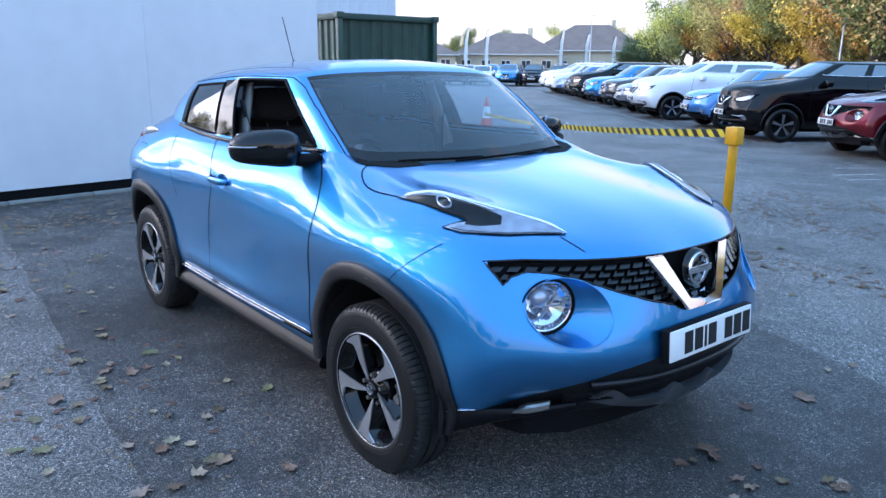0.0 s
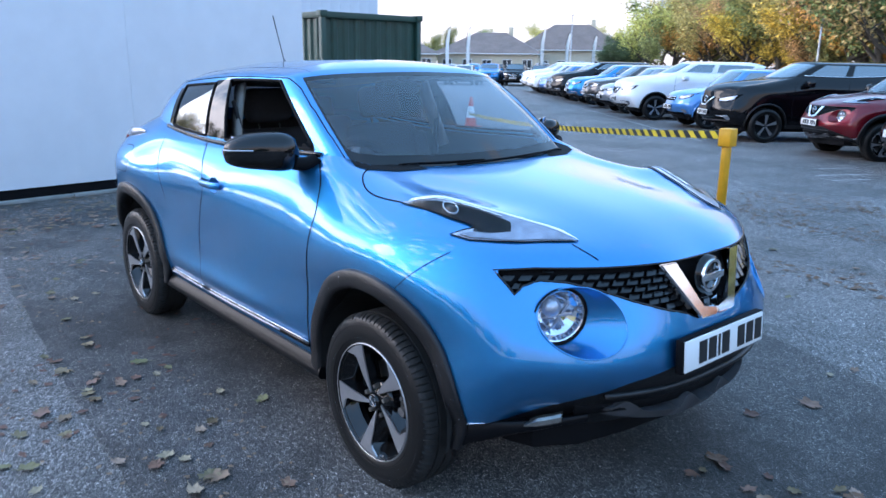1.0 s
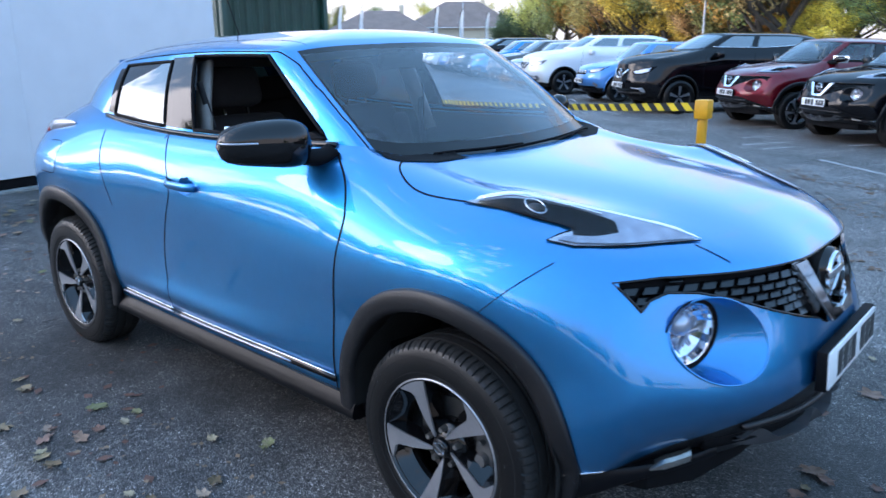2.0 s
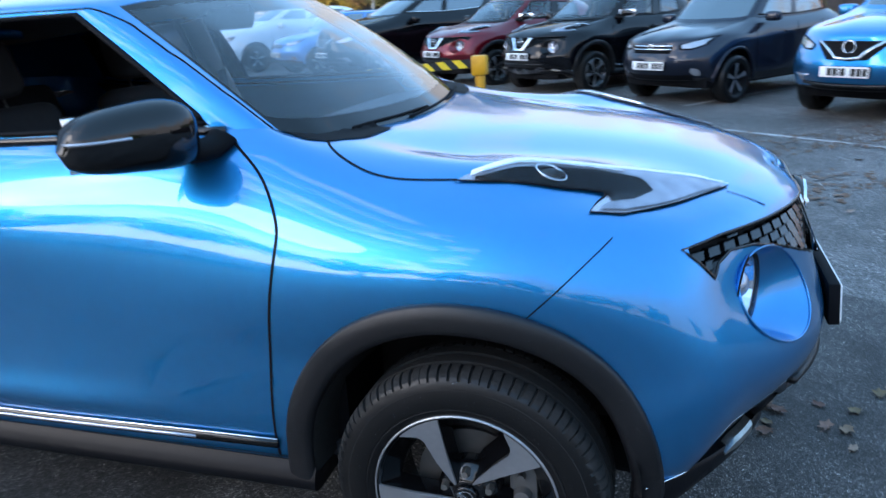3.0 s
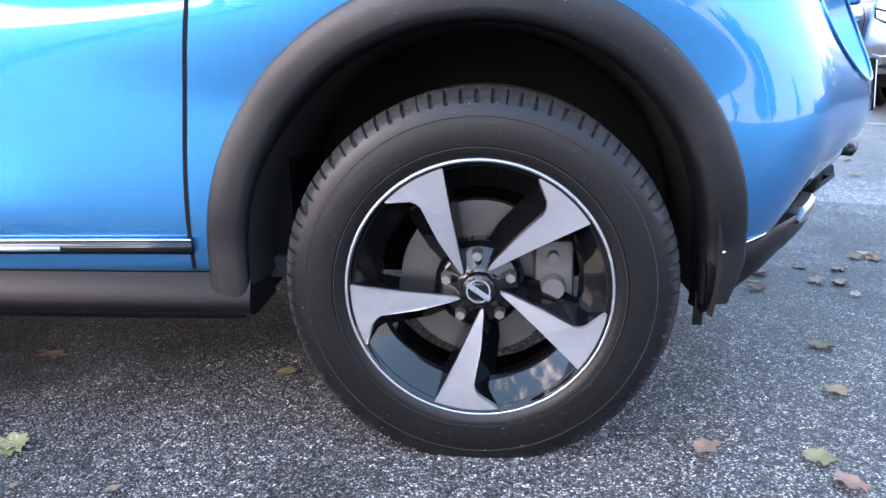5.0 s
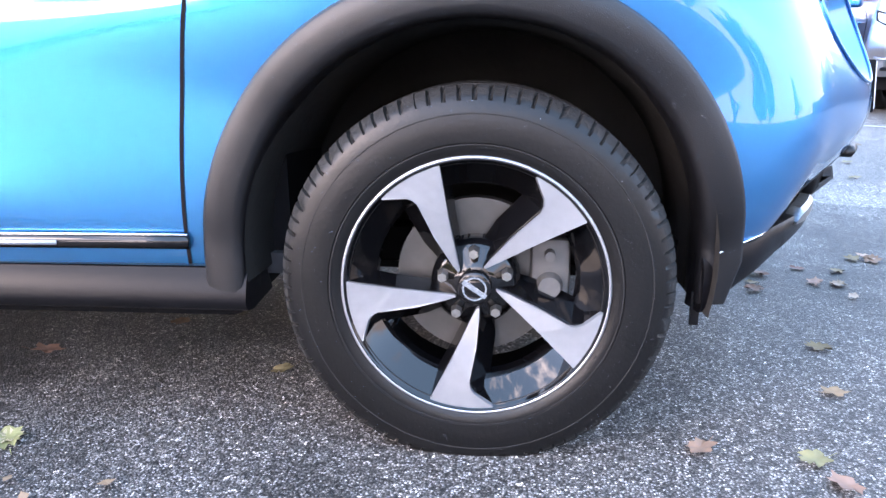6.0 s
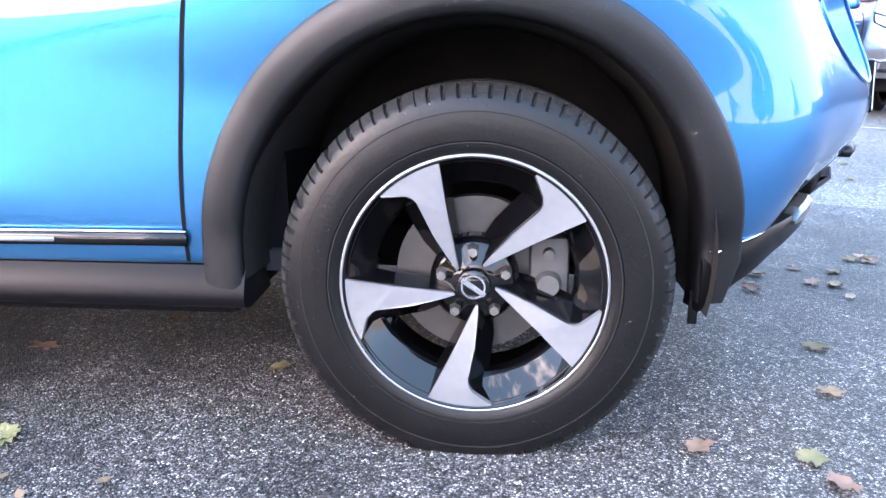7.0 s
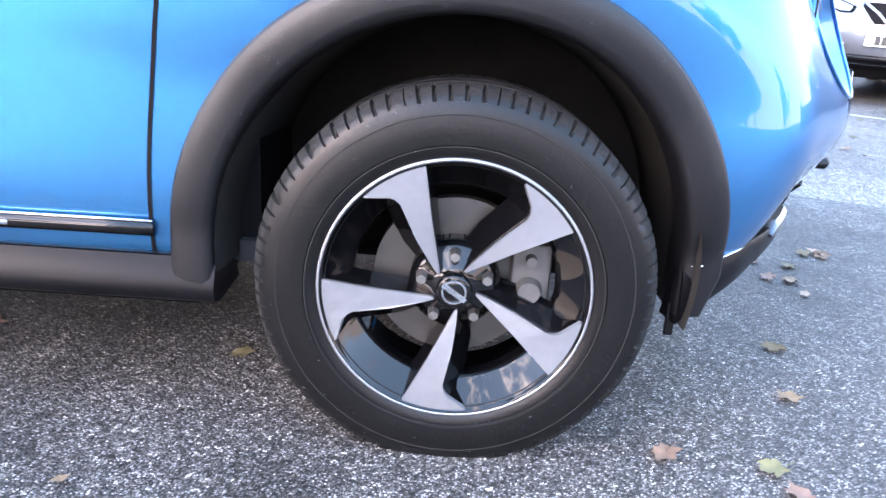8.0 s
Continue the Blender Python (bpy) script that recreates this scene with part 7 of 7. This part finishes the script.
for x, y, kind, size in ((-.452, -.538, 3, .68), (-.881, -.871, 2, .8), (-1.059, -.468, 0, .8), (.407, -.815, 0, .75), (.799, -.322, 1, .65), (.595, -.838, 3, .75), (.616, -.914, 0, .75), (1.038, .063, 6, .6),
                         (1.091, .312, 1, .6), (.791, .178, 1, .5), (.736, -.566, 0, .6), (.979, .336, 1, .5), (-.815, -.261, 1, .6), (-1.074, -.997, 6, .9), (-.879, -.876, 7, .8), (-.712, -1.582, 6, 1.0),
                         (-.328, -1.428, 2, 1.1), (-.367, -1.321, 4, .9), (-.645, -1.419, 2, 1.0), (-.569, -1.368, 6, .9), (-.29, -1.533, 1, .8), (-.337, -1.642, 2, 1.1), (-.154, -1.138, 0, .9), (-1.648, -1.393, 6, .9),
                         (-1.372, -1.708, 4, 1.0), (-1.259, -1.648, 0, .9), (-1.21, -1.833, 3, .9), (-1.72, -1.867, 4, .9), (.781, .30, 1, 1.0), (.83, .27, 5, .9), (.778, .113, 5, .8), (.978, .188, 0, .7), (1.043, .175, 4, .6),
                         (.669, .793, 1, .8), (.705, 1.539, 6, .7), (.753, 1.725, 0, .7), (-1.494, -1.254, 1, .7), (-1.469, -1.161, 6, .8), (.30, -1.05, 1, .45), (-.62, -1.25, 1, .5)):
    fallen_leaf(x, y, kind, rnd.uniform(0, 360), size)
for k in range(258):
    while True:
        x, y = rnd.uniform(-7, 3.5), rnd.uniform(-3.6, 6)
        if not (-3.4 < x < .95 and -.95 < y < .95) and not (-.35 < x < .45 and -2.6 < y < -1.6):
            break
    if rnd.random() < .6:
        x, y = rnd.choice((rnd.uniform(-6.5, -.3), rnd.uniform(-6.9, -2.6))), rnd.uniform(-2.9, -1.0) if k % 2 else rnd.uniform(-2.6, .9)
        if x > -3.5 and y > -.95:
            y = -1.0 - rnd.random() * 1.2
    fallen_leaf(x, y, rnd.randrange(8), rnd.uniform(0, 360), rnd.uniform(.6, 1.05))


def litter(name, x0, x1, y0, y1, n, size, mat, label, seed):
    """Loose crumbs of leaf and grit, too many to count."""
    r = random.Random(seed)
    vs, fs = [], []
    for k in range(n):
        x, y = r.uniform(x0, x1), r.uniform(y0, y1)
        if noise.noise(Vector((x * .8, y * .8, seed))) < -.05:
            continue
        a, s, h = r.uniform(0, 6.28), size * r.uniform(.4, 1.3), r.uniform(.002, .012)
        b = len(vs)
        for j in range(4):
            vs.append((x + s * math.cos(a + j * 1.57) * (1 if j % 2 else .6), y + s * math.sin(a + j * 1.57) * (1 if j % 2 else .6), fall(y) + .006 * on_strip(x, y) + h + r.uniform(-.001, .004)))
        fs.append((b, b + 1, b + 2, b + 3))
    tagged(link(name, vs, fs, mat, None, smooth=False), label, "leaf litter", kind="stuff")


litter("leaf_litter", -7.25, -5.4, -6, 2.6, 2000, .03, LEAF_BROWN[0], "brown leaf litter gathered along the wall foot", 1)
litter("leaf_litter", -7.3, -6.75, -6, 2.6, 1200, .03, LEAF_BROWN[3], "green weeds and leaves at the wall foot", 2)
litter("leaf_litter", -2.5, 2.5, 3.2, 7.2, 2600, .035, LEAF_BROWN[1], "brown leaf crumbs drifted on the tarmac", 3)
litter("leaf_litter", -6.8, -2.7, -3.4, 1.2, 700, .030, LEAF_BROWN[2], "pale dry leaf pieces scattered over the dark tarmac", 6)
litter("leaf_litter", -6.8, -1.0, -3.4, 1.2, 900, .026, LEAF_BROWN[1], "brown leaf pieces scattered over the dark tarmac", 7)
litter("leaf_litter", -6, .2, -3.2, -1.0, 1100, .014, LEAF_BROWN[0], "small leaf crumbs scattered on the tarmac", 4)


def wall_foot():
    t = thing("wall_foot", "dark gap and grey concrete kerb under the white wall", "kerb", pose(0, 0, 0, 0, 0, 6.7), kind="structure")
    b = bmesh.new()
    box(b, (-7.38, -24, 0), (-7.17, 4.08, .16))
    part("dark_gap", b, MATT_BLACK, t, smooth=False)
    me = None
    for k in range(31):
        if me is None:
            b = bmesh.new()
            box(b, (-.05, -.45, 0), (.05, .45, .05), .012)
            ob = part("kerb_stone", b, KERB, t)
            me = ob.data
        else:
            ob = new("kerb_stone", me)
            ob.parent = t
        ob.location = (-7.06, -24.3 + .91 * k, -.01)


KERB = material("grey_kerb_concrete", (0.20, 0.20, 0.19), 0.85, vary=0.3, scale=8, bump=0.3)
wall_foot()


# ---- rain drops on the blue car ----
WATER = glass("water_drop", (0.90, 0.92, 0.95), 0.03, 0.4)


def world_of(ob):
    return world_of(ob.parent) @ ob.matrix_basis if ob.parent else ob.matrix_basis.copy()


def seat_of(ob):
    """Small for the piece at the near front corner of the car."""
    p = world_of(ob) @ Vector(ob.bound_box[0])
    return p.y - p.x


def water_drops():
    """Small flattened drops that cling to the door, the wing, the arch trim and the tyre."""
    r = random.Random(21)
    vs, fs = [], []

    def drop(p, n, s):
        u = n.orthogonal().normalized()
        v = n.cross(u)
        b = len(vs)
        for k in range(6):
            a = math.pi * k / 3
            vs.append(p + (u * math.cos(a) + v * math.sin(a)) * s)
        for k in range(6):
            a = math.pi * k / 3 + .5
            vs.append(p + (u * math.cos(a) + v * math.sin(a)) * s * .65 + n * s * .45)
        vs.append(p + n * s * .6)
        for k in range(6):
            j = (k + 1) % 6
            fs.extend(((b + k, b + j, b + 6 + j, b + 6 + k), (b + 6 + k, b + 6 + j, b + 12)))

    for k in range(420):
        x, z = r.uniform(-1.3, .55), r.uniform(.42, 1.0)
        h = skin_tree.ray_cast(Vector((x, -2, z)), Vector((0, 1, 0)))
        if h[0] is None or math.hypot(x, z - .36) < .47:
            continue
        n = h[1] if h[1].y < 0 else -h[1]
        drop(h[0], n, r.choice((.0012, .0016, .0016, .0022)))
    for name, lo, hi, n, start in (("wheel_arch_trim", .395, .46, 420, 0), ("tyre", .24, .325, 420, -180)):
        ob = min((o for o in car.children_recursive if o.name.split(".")[0] == name and o.data), key=seat_of)
        mw = world_of(ob)
        tree = BVHTree.FromPolygons([mw @ v.co for v in ob.data.vertices], [tuple(p.vertices) for p in ob.data.polygons])
        for k in range(n):
            a, q = radians(r.uniform(start, 180)), r.uniform(lo, hi)
            h = tree.ray_cast(Vector((q * math.cos(a), -2, (.36 if start == 0 else HUB_Z) + q * math.sin(a))), Vector((0, 1, 0)))
            if h[0] is not None:
                drop(h[0], h[1] if h[1].y < 0 else -h[1], r.choice((.0010, .0014, .0018, .0026)))
    tagged(link("water_drops", vs, fs, WATER, None), "small clear rain drops on blue paint and black trim", "water drops", kind="stuff")


water_drops()
